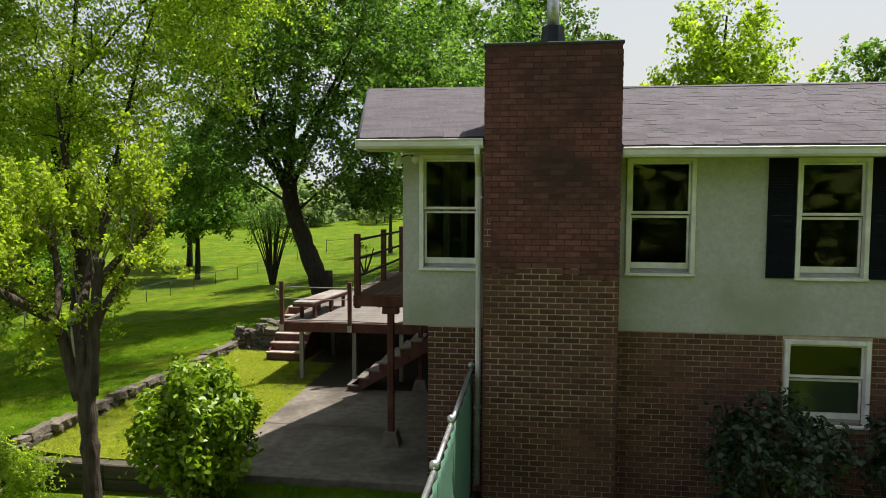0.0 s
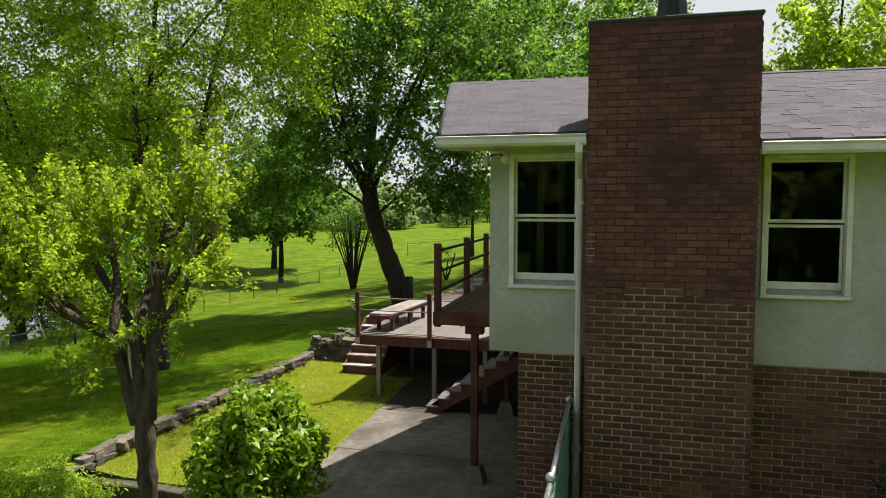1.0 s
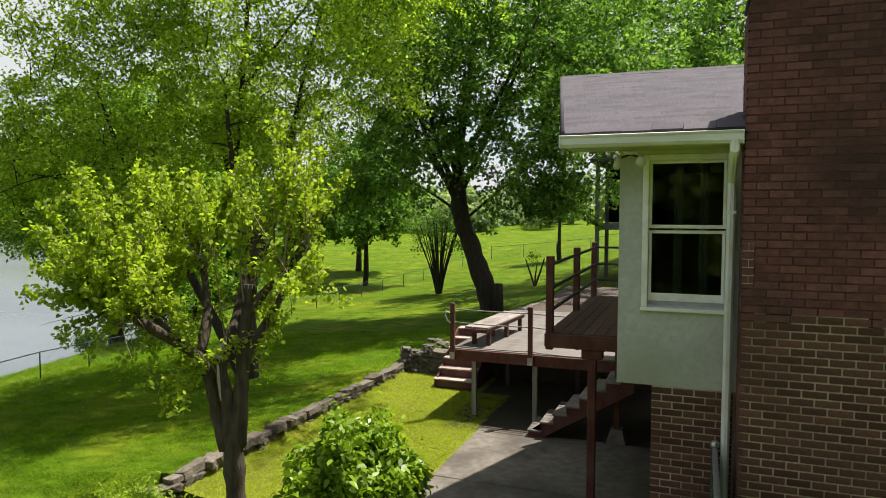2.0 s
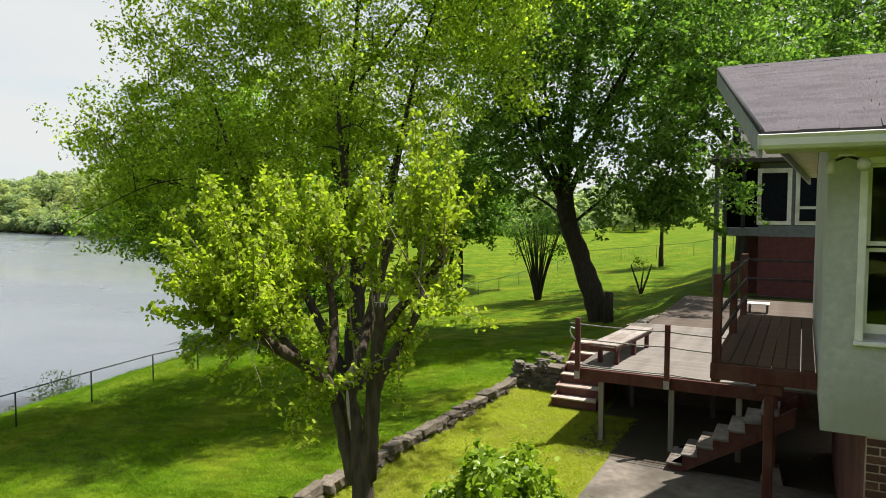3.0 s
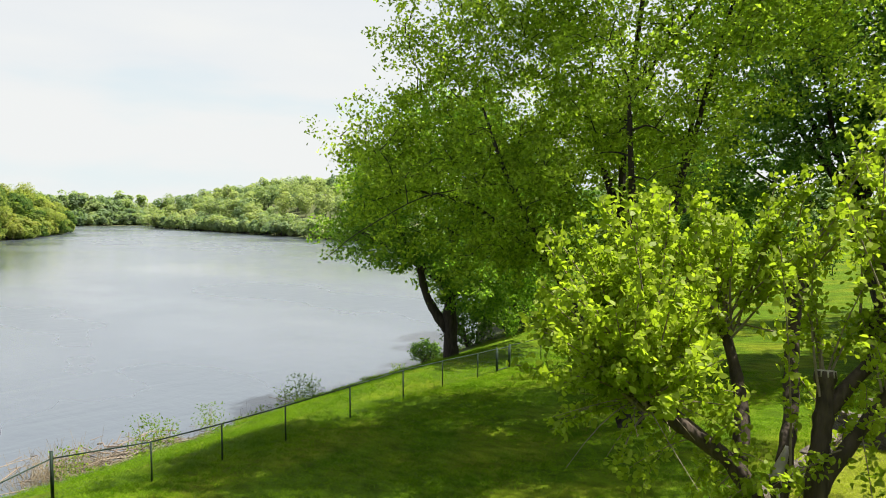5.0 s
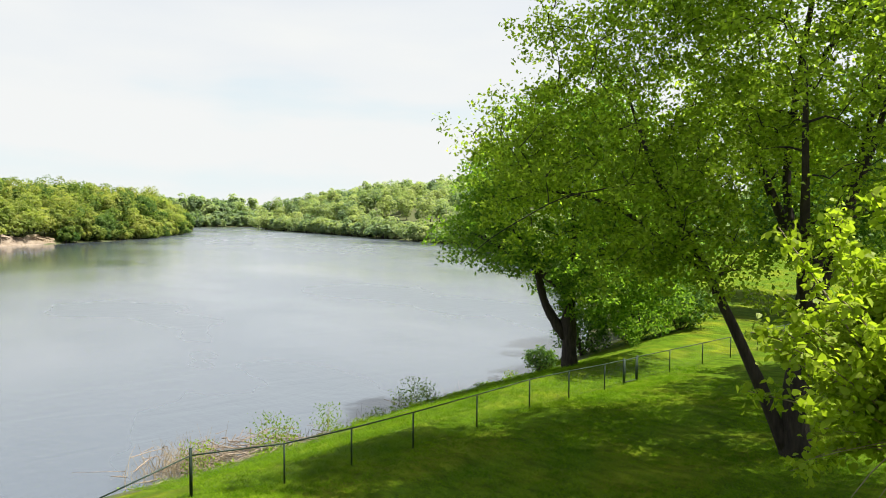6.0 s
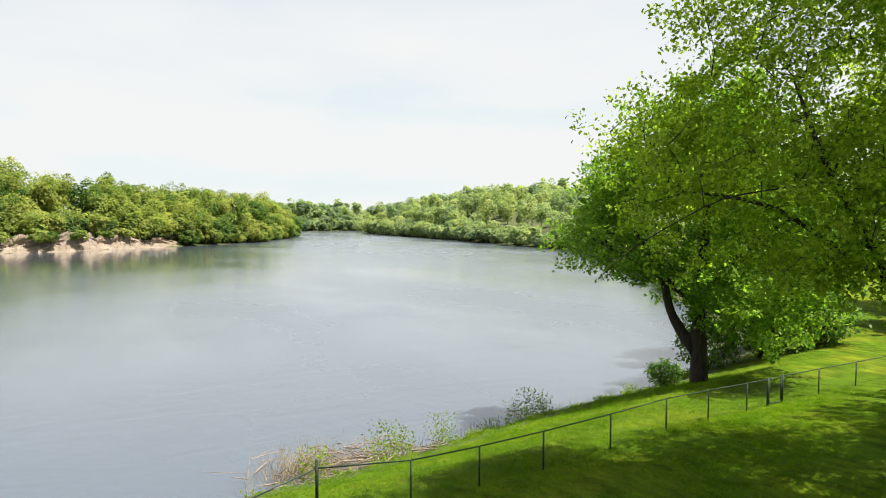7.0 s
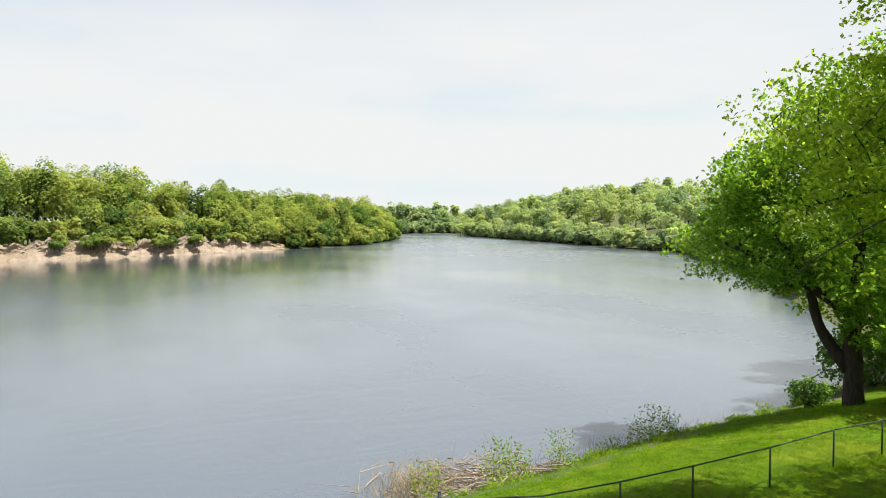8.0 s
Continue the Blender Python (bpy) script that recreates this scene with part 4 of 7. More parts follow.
low_deck = thing("deck", -4.0, 20, DECK_Z, "weathered low timber deck on posts with cable rails", "deck")
pieces("board", M["deck"], board_spots(-5.82, -1.43, 16.06, 17.45, DECK_Z - 0.018, "x"), low_deck, board_mesh)
pieces("board", M["deck"], board_spots(-5.82, -1.0, 17.45, 21.8, DECK_Z - 0.018, "x"), low_deck, board_mesh)
# Far stretch of boards, with its shade in the board colour.
pieces("board", M["deck_shaded"], board_spots(-5.6, -1.0, 21.8, 28.6, DECK_Z - 0.018, "x"), low_deck, board_mesh)
part("front_beam", box(-5.84, -1.86, 16.0, 16.05, 1.16, 1.385, 0.006), M["red_wood"], low_deck, "dark red front beam")
part("side_beam", box(-5.86, -5.81, 16.05, 21.2, 1.16, 1.36, 0.006), M["red_wood"], low_deck, "dark red side beam")
for y in (17.6, 19.2, 20.8):
    part("joist", box(-5.8, -1.9, y, y + 0.05, 1.18, 1.36), M["red_wood"], low_deck)
for x in (-5.34, -4.04, -2.9):
    part("leg", box(x - 0.05, x + 0.05, 16.07, 16.17, -0.05, 1.362, 0.008), M["grey_wood"], low_deck, "grey timber leg")
# Rear legs get a darker colour in place of under-deck shade.
for x in (-5.3, -3.6):
    part("leg", box(x - 0.05, x + 0.05, 18.6, 18.7, -0.05, 1.18, 0.008), M["dark_rail"], low_deck, "timber leg darkened for shade under the deck")
for x in (-5.77, -4.11):
    rail_post(low_deck, x, 15.955, 1.20, 2.37)
    part("bracket", box(x - 0.05, x + 0.05, 15.9, 15.912, 1.19, 1.34), M["cutwood"], low_deck, "bare worn post foot")
for z in (2.26, 1.98, 1.48):
    cable(low_deck, (-5.92, 15.95, z), (-4.11, 15.95, z - 0.02))
    cable(low_deck, (-4.11, 15.95, z - 0.02), (-2.72, 15.9, z - 0.03))
tagged(part("wall_under_deck", box(-5.6, -1.4, 19.3, 19.5, -0.2, 1.16), M["dirt"]), "earth face darkened for the shade under the deck", "wall", kind="structure")

tube("hook", [(-5.8, 15.9, 1.95), (-5.86, 15.88, 2.02), (-5.9, 15.86, 2.12), (-5.87, 15.84, 2.2), (-5.8, 15.83, 2.18)], 0.014, M["trim"], low_deck, 8, "white bent hook on the corner post")

bench = thing("bench", -5.3, 17.5, DECK_Z, "long low plank bench with red edges on the deck", "bench")
bmx = pose(-5.25, 17.5, 0, 0, 0, -5.5)
for k in range(3):
    x = -0.265 + 0.18 * k
    part("plank", box(x, x + 0.172, -1.2, 1.2, 1.79, 1.83, 0.005, bmx), M["bench_plank"], bench)
for a, b, c, d in ((-0.245, -0.215, -1.16, 1.16), (0.215, 0.245, -1.16, 1.16), (-0.265, 0.267, -1.235, -1.2)):
    part("apron", box(a, b, c, d, 1.71, 1.788, 0.004, bmx), M["red_wood"], bench)
for y in (-0.95, 0.1, 1.0):
    for x in (-0.21, 0.13):
        part("leg", box(x, x + 0.08, y, y + 0.09, 1.40, 1.79, 0.006, bmx), M["red_wood"], bench)

# entrance platform beside the house
PLAT_Z = 2.66
plat = thing("platform", -2.3, 13.8, PLAT_Z, "dark red raised platform with rails at the house end", "deck")
pieces("board", M["deck_brown"], board_spots(-2.86, -1.82, 11.8, 16.0, PLAT_Z - 0.018, "y", 0.135, 0.008), plat, board_mesh)
part("front_beam", box(-2.88, -1.81, 11.74, 11.79, 2.46, 2.645, 0.006), M["red_wood"], plat)
part("side_beam", box(-2.92, -2.87, 11.76, 16.0, 2.46, 2.645, 0.006), M["red_wood"], plat)
part("back_beam", box(-2.88, -1.81, 16.0, 16.05, 2.46, 2.645, 0.006), M["red_wood"], plat)
for x in (-2.5, -2.15):
    part("joist", box(x, x + 0.04, 11.8, 16.0, 2.44, 2.622), M["red_wood"], plat)
for y in (11.83, 13.95, 15.9):
    rail_post(plat, -2.86, y, 2.42, 3.70, 0.10)
for z in (3.60, 3.28, 2.98):
    for a, b in ((11.83, 13.95), (13.95, 15.9)):
        part("rail", box(-2.84, -2.80, a, b, z - 0.02, z + 0.02, 0.006), M["dark_rail"], plat)
    part("rail", box(-2.86, -1.82, 15.88, 15.92, z - 0.02, z + 0.02, 0.006), M["dark_rail"], plat)
part("prop", box(-2.335, -2.225, 11.80, 11.91, 0.16, 2.40, 0.01), M["red_wood"], plat, "dark red prop post")
part("prop_head", box(-2.42, -2.14, 11.78, 11.93, 2.33, 2.458, 0.01), M["red_wood"], plat)
part("prop", box(-2.38, -2.28, 15.35, 15.45, 0.16, 2.40, 0.01), M["red_wood"], plat, "dark red prop post")
for x, y in ((-2.28, 11.855), (-2.33, 15.4)):
    bm = bmesh.new()
    bmesh.ops.create_cone(bm, cap_ends=True, segments=4, radius1=0.25, radius2=0.15, depth=0.26, matrix=Matrix.Translation((x, y, 0.15)) @ pose(0, 0, 0, 0, 0, 45))
    part("footing", bm, M["concrete"], plat, "concrete footing block")

stairs = thing("stairs", -3.0, 15.5, 0, "steep timber stairs from the patio to the deck", "stairs")
steps, x_foot, x_top = 8, -3.92, -2.25
for k in range(steps - 1):
    z = (k + 1) * DECK_Z / steps
    x = x_foot + k * (x_top - x_foot) / (steps - 1)
    part("tread", box(x - 0.03, x + 0.245, 15.06, 15.93, z - 0.045, z, 0.012), M["stair_tread"], stairs)
run = (x_top - x_foot) / (steps - 1)
for y in (15.10, 15.86):
    # sawn stringer: a notch under each tread, a straight lower edge
    ring = [(x_foot - 0.01, 0.035)]
    for k in range(steps - 1):
        z, x = (k + 1) * DECK_Z / steps - 0.046, x_foot + k * run
        ring += [(x - 0.01, z), (x + run - 0.01, z)]
    ring += [(x_top + run, DECK_Z - 0.05), (x_top + run, DECK_Z - 0.36), (x_foot + 0.26, 0.035)]
    n = len(ring)
    bm = bmesh.new()
    fr = [bm.verts.new((px, y, pz)) for px, pz in ring]
    bk = [bm.verts.new((px, y + 0.045, pz)) for px, pz in ring]
    bm.faces.new(fr)
    bm.faces.new(bk[::-1])
    for i in range(n):
        bm.faces.new((fr[i], fr[(i + 1) % n], bk[(i + 1) % n], bk[i]))
    bmesh.ops.triangulate(bm, faces=[f for f in bm.faces if len(f.verts) > 4])
    part("stringer", bm, M["red_wood"], stairs, "dark red sawn stair stringer")

# small white-topped table on the far deck
side_table = thing("side_table", -3.1, 25.3, DECK_Z, "small low table with a white top on the deck", "table")
part("tabletop", box(-3.4, -2.8, 25.05, 25.5, 1.66, 1.695, 0.008), M["trim"], side_table, "white painted top")
for x in (-3.36, -2.89):
    for y in (25.1, 25.4):
        part("leg", box(x, x + 0.05, y, y + 0.05, 1.40, 1.66, 0.004), M["dark_rail"], side_table)

garden_steps = thing("garden_steps", -6.35, 18.5, 0, "dark red timber steps with worn treads up to the terrace", "steps")
for k in range(6):
    z, y = 0.03 + (k + 1) * 0.205, 17.82 + k * 0.27
    x0, x1 = -6.92 + 0.03 * k, -5.90
    part("riser", box(x0, x1, y, y + 0.04, z - 0.205, z - 0.035, 0.004), M["red_wood"], garden_steps)
    part("tread", box(x0 - 0.02, x1, y - 0.03, y + 0.27, z - 0.034, z, 0.006), M["tread"], garden_steps)
for x in (-6.90, -5.94):
    bm = bmesh.new()
    ring2 = [(17.80, 0.0), (17.80, 0.18), (19.42, 1.20), (19.42, 0.0)]
    fr = [bm.verts.new((x, py, pz)) for py, pz in ring2]
    bk = [bm.verts.new((x + 0.045, py, pz)) for py, pz in ring2]
    bm.faces.new(fr[::-1])
    bm.faces.new(bk)
    for i in range(4):
        bm.faces.new((fr[i], fr[(i + 1) % 4], bk[(i + 1) % 4], bk[i]))
    part("side_board", bm, M["red_wood"], garden_steps)

# ---- trees and plants ----
def leaf_quads(centres, normals, size, rng, aspect=0.62, spread=0.35, six=False):
    """Pointed leaves at the given places, of four corners or, near by, of six."""
    n = len(centres)
    s = size * rng.uniform(1 - spread, 1 + spread, (n, 1))
    t = rng.normal(size=(n, 3))
    t -= normals * (t * normals).sum(1, keepdims=True)
    t /= np.linalg.norm(t, axis=1, keepdims=True) + 1e-9
    b = np.cross(normals, t)
    lift = normals * s * 0.12
    a0, a1 = centres - t * s * 0.5, centres + t * s * 0.5
    m0, m1 = centres + b * s * 0.5 * aspect - t * s * 0.08 + lift, centres - b * s * 0.5 * aspect - t * s * 0.08 + lift
    if six:
        droop = normals * s * rng.uniform(-0.05, 0.22, (n, 1))
        w = b * s * 0.5 * aspect
        return np.stack([a0, centres - t * s * 0.22 + w * 0.9 + lift, centres + t * s * 0.16 + w * 0.75 + lift * 0.6, a1 - droop,
                         centres + t * s * 0.16 - w * 0.75 + lift * 0.6, centres - t * s * 0.22 - w * 0.9 + lift], 1).reshape(-1, 3)
    return np.stack([a0, m0, a1, m1], 1).reshape(-1, 3)


def unit(v):
    return v / (np.linalg.norm(v, axis=-1, keepdims=True) + 1e-9)


def crown_points(lobes, count, rng, shell=0.55):
    """Places spread through a crown of overlapping lobes (centre, radii), thinner inside."""
    weights = np.array([r[0] * r[1] * r[2] for _, r in lobes]) ** 0.75
    pick = rng.choice(len(lobes), count, p=weights / weights.sum())
    d = unit(rng.normal(size=(count, 3)))
    rad = rng.uniform(0, 1, (count, 1)) ** shell
    c = np.array([l[0] for l in lobes], float)[pick]
    r = np.array([l[1] for l in lobes], float)[pick]
    bumps = 1 + 0.16 * np.sin(d[:, :1] * 5 + pick[:, None]) * np.cos(d[:, 1:2] * 4 + 2 * d[:, 2:])
    return c + d * r * rad * bumps


def tree(name, limbs, lobes, clusters, per_cluster, leaf, spread, material, bark, label, seed, droop=0.15, twig_r=0.012, category="tree", shell=0.55, up=0.8, jitter=0.06, stem=""):
    """A tree: hand-laid trunk and limbs, twigs grown from them to every leaf cluster, and a crown of single leaves."""
    rng = np.random.default_rng(seed)
    x, y, z = limbs[0][0][0]
    ob = thing(name, x, y, z, label, category, "trees")
    nodes, radius = [], []
    lines = []
    for points, r0, r1 in limbs:
        pts = np.array(points, float)
        seg = np.linspace(0, len(pts) - 1, (len(pts) - 1) * 5 + 1)
        fine = np.stack([np.interp(seg, range(len(pts)), pts[:, k]) for k in range(3)], -1)
        for p in range(2):
            fine[1:-1] = 0.5 * fine[1:-1] + 0.25 * (fine[:-2] + fine[2:])
        rr = np.linspace(r0, r1, len(fine)) * rng.uniform(0.92, 1.08, len(fine))
        fine[1:] += rng.normal(size=(len(fine) - 1, 3)) * rr[1:, None] * jitter
        lines.append((fine, rr))
        start = len(fine) // 3
        nodes += list(fine[start:])
        radius += list(rr[start:])
    for k, (pts, rr) in enumerate(lines):
        tube(stem if stem else "limb" if k else "trunk", pts, list(rr), bark, ob, 10)
    nodes, radius = np.array(nodes), np.array(radius)
    heads = crown_points(lobes, clusters, rng, shell)
    order = np.argsort(np.min(np.linalg.norm(heads[:, None] - nodes[None], axis=2), axis=1))
    twigs = []
    stack = nodes
    rads = radius
    for i in order:
        h = heads[i]
        d = np.linalg.norm(stack - h, axis=1) + 0.8 * np.maximum(0, stack[:, 2] - h[2])
        k = int(np.argmin(d))
        p = stack[k]
        r0 = max(twig_r, min(rads[k] * 0.55, 0.05 + 0.02 * d[k]))
        mid1 = p + (h - p) * 0.35 + np.array([0, 0, 0.10 * d[k]]) + rng.normal(size=3) * 0.05 * d[k]
        mid2 = p + (h - p) * 0.7 + np.array([0, 0, 0.10 * d[k]]) + rng.normal(size=3) * 0.05 * d[k]
        twigs.append(([p, mid1, mid2, h], [r0, r0 * 0.75, r0 * 0.5, max(0.004, r0 * 0.25)]))
        stack = np.concatenate([stack, [mid1, mid2, h]])
        rads = np.concatenate([rads, [r0 * 0.75, r0 * 0.5, max(0.006, r0 * 0.3)]])
    tagged(join_tubes("branch_work", twigs, bark, ob, sides=4), kind="stuff")
    n = clusters * per_cluster
    src = np.repeat(heads, per_cluster, axis=0)
    scale = np.repeat(rng.uniform(0.6, 1.35, clusters), per_cluster)[:, None]
    # every cluster is a leafy spray reaching outwards, thin at its tip
    middle = np.average([l[0] for l in lobes], axis=0)
    axis = unit(unit(heads - middle) * 0.9 + rng.normal(size=(clusters, 3)) * 0.5 + np.array([0, 0, 0.15]))
    axis = np.repeat(axis, per_cluster, axis=0)
    u = rng.uniform(-1.0, 1.9, (n, 1))
    thick = np.clip(0.62 - 0.22 * u, 0.12, 0.75)
    off = axis * u * spread * scale + np.clip(rng.normal(size=(n, 3)), -1.8, 1.8) * np.array([1, 1, 0.7]) * thick * spread * scale
    off[:, 2] -= droop * np.linalg.norm(off[:, :2], axis=1)
    c = src + off
    nrm = unit(rng.normal(size=(n, 3)) + np.array([0, 0, up]))
    tagged(quads_mesh("crown", leaf_quads(c, nrm, leaf, rng), 4, material, ob), kind="stuff")
    return ob


def shoots_tree():
    """The pollarded tree by the patio: thick cut limbs and sprays of straight leafy shoots."""
    rng = np.random.default_rng(11)
    bx, by, bz = -6.22, 9.42, -0.5
    ob = thing("pollarded_tree", bx, by, bz, "pollarded young tree with cut limbs and bright new shoots", "tree", "trees")
    limbs = [
        ([(bx, by, bz), (-6.25, 9.44, 0.5), (-6.29, 9.46, 1.1), (-6.33, 9.48, 1.55), (-6.35, 9.49, 1.95)], 0.15, 0.14, 0),
        ([(-6.40, 9.47, 1.35), (-6.57, 9.48, 1.93), (-6.67, 9.48, 2.29), (-6.84, 9.38, 2.58), (-7.12, 9.08, 2.86), (-7.40, 8.76, 3.20)], 0.112, 0.06, 84),
        ([(-6.35, 9.45, 1.40), (-6.38, 9.45, 1.98), (-6.46, 9.46, 2.30), (-6.48, 9.48, 2.50)], 0.095, 0.08, 1),
        ([(-6.46, 9.50, 2.45), (-6.46, 9.56, 2.66), (-6.49, 9.80, 2.94), (-6.62, 10.20, 3.40), (-6.68, 10.50, 3.77), (-6.75, 10.70, 4.02)], 0.072, 0.068, 7),
        ([(-6.80, 9.49, 2.50), (-6.86, 9.70, 2.95), (-7.00, 9.86, 3.3), (-7.18, 9.98, 3.7)], 0.075, 0.05, 22),
        ([(-6.28, 9.52, 1.40), (-6.24, 9.53, 1.98), (-6.22, 9.58, 2.52), (-6.21, 9.62, 2.88), (-6.20, 9.66, 3.14), (-6.22, 9.72, 3.38)], 0.112, 0.07, 5),
        ([(-6.20, 9.66, 3.02), (-6.07, 9.79, 3.28), (-5.88, 9.95, 3.54), (-5.64, 10.16, 3.90)], 0.07, 0.058, 13),
        ([(-6.22, 9.58, 2.38), (-6.11, 9.62, 2.65), (-5.95, 9.70, 2.96), (-5.80, 9.80, 3.26), (-5.71, 9.86, 3.50)], 0.068, 0.045, 12),
        ([(-5.92, 9.94, 3.48), (-5.95, 10.08, 3.74), (-5.90, 10.20, 3.96)], 0.058, 0.062, 6),
        ([(-6.95, 9.36, 2.66), (-7.35, 9.42, 2.86), (-7.7, 9.5, 3.1)], 0.06, 0.04, 26),
    ]
    tips, sprouts = [], []
    for points, r0, r1, cut in limbs:
        pts = np.array(points, float)
        seg = np.linspace(0, len(pts) - 1, (len(pts) - 1) * 4 + 1)
        fine = np.stack([np.interp(seg, range(len(pts)), pts[:, k]) for k in range(3)], -1)
        fine[1:-1] = 0.5 * fine[1:-1] + 0.25 * (fine[:-2] + fine[2:])
        rr = (0.9 if cut else 0.86) * np.linspace(r0, r1, len(fine)) * rng.uniform(0.88, 1.14, len(fine))
        if cut:
            rr[-2:] *= 1.25
            tips.append((fine[-1], unit(fine[-1] - fine[-3]), rr[-1], cut))
            sprouts += [fine[rng.integers(len(fine) // 3, len(fine))] for k in range({84: 12, 22: 3, 26: 6, 12: 12}.get(cut, 1))]
        else:
            rr[0] *= 1.2
            rr[-5:] *= np.array([0.97, 0.9, 0.78, 0.62, 0.45])
        tube("limb" if cut else "trunk", fine, list(rr), M["bark"], ob, 12)
    for p, d, r, _ in tips:
        tube("cut_end", [p - d * 0.05, p + d * 0.012], [r * 1.06, r * 0.98], M["cutwood"], ob, 10, "pale sawn limb end")
    tube("broken_stub", [(-6.475, 9.465, 2.42), (-6.49, 9.46, 2.54), (-6.46, 9.485, 2.63), (-6.445, 9.51, 2.70), (-6.44, 9.53, 2.76)], [0.062, 0.052, 0.040, 0.028, 0.012], M["cutwood"], ob, 9, "pale torn limb stub")
    tube("peeled_strip", [(-6.385, 9.345, 2.0), (-6.42, 9.365, 2.15), (-6.445, 9.38, 2.3), (-6.46, 9.39, 2.44)], [0.008, 0.016, 0.02, 0.012], M["cutwood"], ob, 7, "pale strip of peeled wood")
    lines, leaf_c = [], []
    for p, d, r, cnt in tips:
        for k in range(cnt):
            wide = 0.8 if cnt > 30 else 0.4
            down = False
            w = unit(d * 0.25 + np.array([0, 0, 1.0]) + rng.normal(size=3) * np.array([wide, wide, 0.25]))
            if cnt > 20 and rng.random() < (0.16 if cnt == 84 else 0.09) or cnt == 12 and k < 7:
                down = True
                w = unit(w + np.array([0.35 if cnt == 12 else -0.2, 0.2, -0.75]))
            length = rng.uniform(0.7, 1.75) * (0.55 if down else 0.75 if cnt == 13 else 1.0)
            if cnt == 84:
                length = rng.uniform(0.45, 0.95) + max(0.0, w[2]) ** 4 * rng.uniform(0.2, 1.3)
            q = p + rng.normal(size=3) * 0.05 - d * rng.uniform(0, 0.22)
            bend = rng.normal(size=3) * 0.18
            pts = [q + w * length * u + bend * u * u * length for u in np.linspace(0, 1, 7)]
            lines.append((pts, list(np.linspace(0.013, 0.004, 7))))
            m = int((78 if cnt > 20 else 58) * length)
            for u in 1.0 - 0.68 * rng.uniform(0, 1, m) ** 1.25:
                leaf_c.append(q + w * length * u + bend * u * u * length + rng.normal(size=3) * 0.042)
    # small leafy side shoots along the limbs
    for q in sprouts:
        out = unit(np.array([q[0] + 6.35, q[1] - 9.6, 0.0]) + rng.normal(size=3) * 0.5)
        w = unit(out * 0.9 + rng.normal(size=3) * 0.35 + np.array([0, 0, rng.uniform(-0.5, 0.7)]))
        length = rng.uniform(0.3, 0.85)
        sag = np.array([0, 0, -0.25])
        lines.append(([q + w * length * u + sag * u * u * length for u in np.linspace(0, 1, 5)], list(np.linspace(0.008, 0.002, 5))))
        for u in 1.0 - 0.75 * rng.uniform(0, 1, int(75 * length)):
            leaf_c.append(q + w * length * u + sag * u * u * length + rng.normal(size=3) * 0.055)
    tagged(join_tubes("shoot_work", lines, M["twig"], ob, "thin straight shoots", sides=4), kind="stuff")
    bare = []
    for k in range(30):
        p, d, r, _ = tips[0] if k % 3 else tips[-1]
        w = unit(rng.normal(size=3) * np.array([0.9, 0.9, 0.35]) + np.array([0.15, -0.3, -0.05]))
        length = rng.uniform(0.3, 0.75)
        curl = rng.normal(size=3) * 0.25 + np.array([0, 0, -0.12])
        bare.append(([p - d * 0.1 + w * length * u + curl * u * u * length for u in np.linspace(0, 1, 6)], list(np.linspace(0.007, 0.002, 6))))
    tagged(join_tubes("twig_work", bare, M["twig"], ob, "pale bare drooping twigs", sides=4), kind="stuff")
    c = np.array(leaf_c)
    twin = c[rng.random(len(c)) < 0.62]
    c = np.concatenate([c, twin + rng.normal(size=twin.shape) * 0.035])
    nrm = unit(rng.normal(size=c.shape) + np.array([0, 0, 0.7]))
    tagged(quads_mesh("crown", leaf_quads(c, nrm, 0.064, rng, 0.70, six=True), 6, M["leaf_bright"], ob), kind="stuff")
    return ob


shoots_tree()

gz = ground_at
T2 = (-11.86, 17.15)


def off(p, dx, dy, z):
    return (p[0] + dx, p[1] + dy, z)


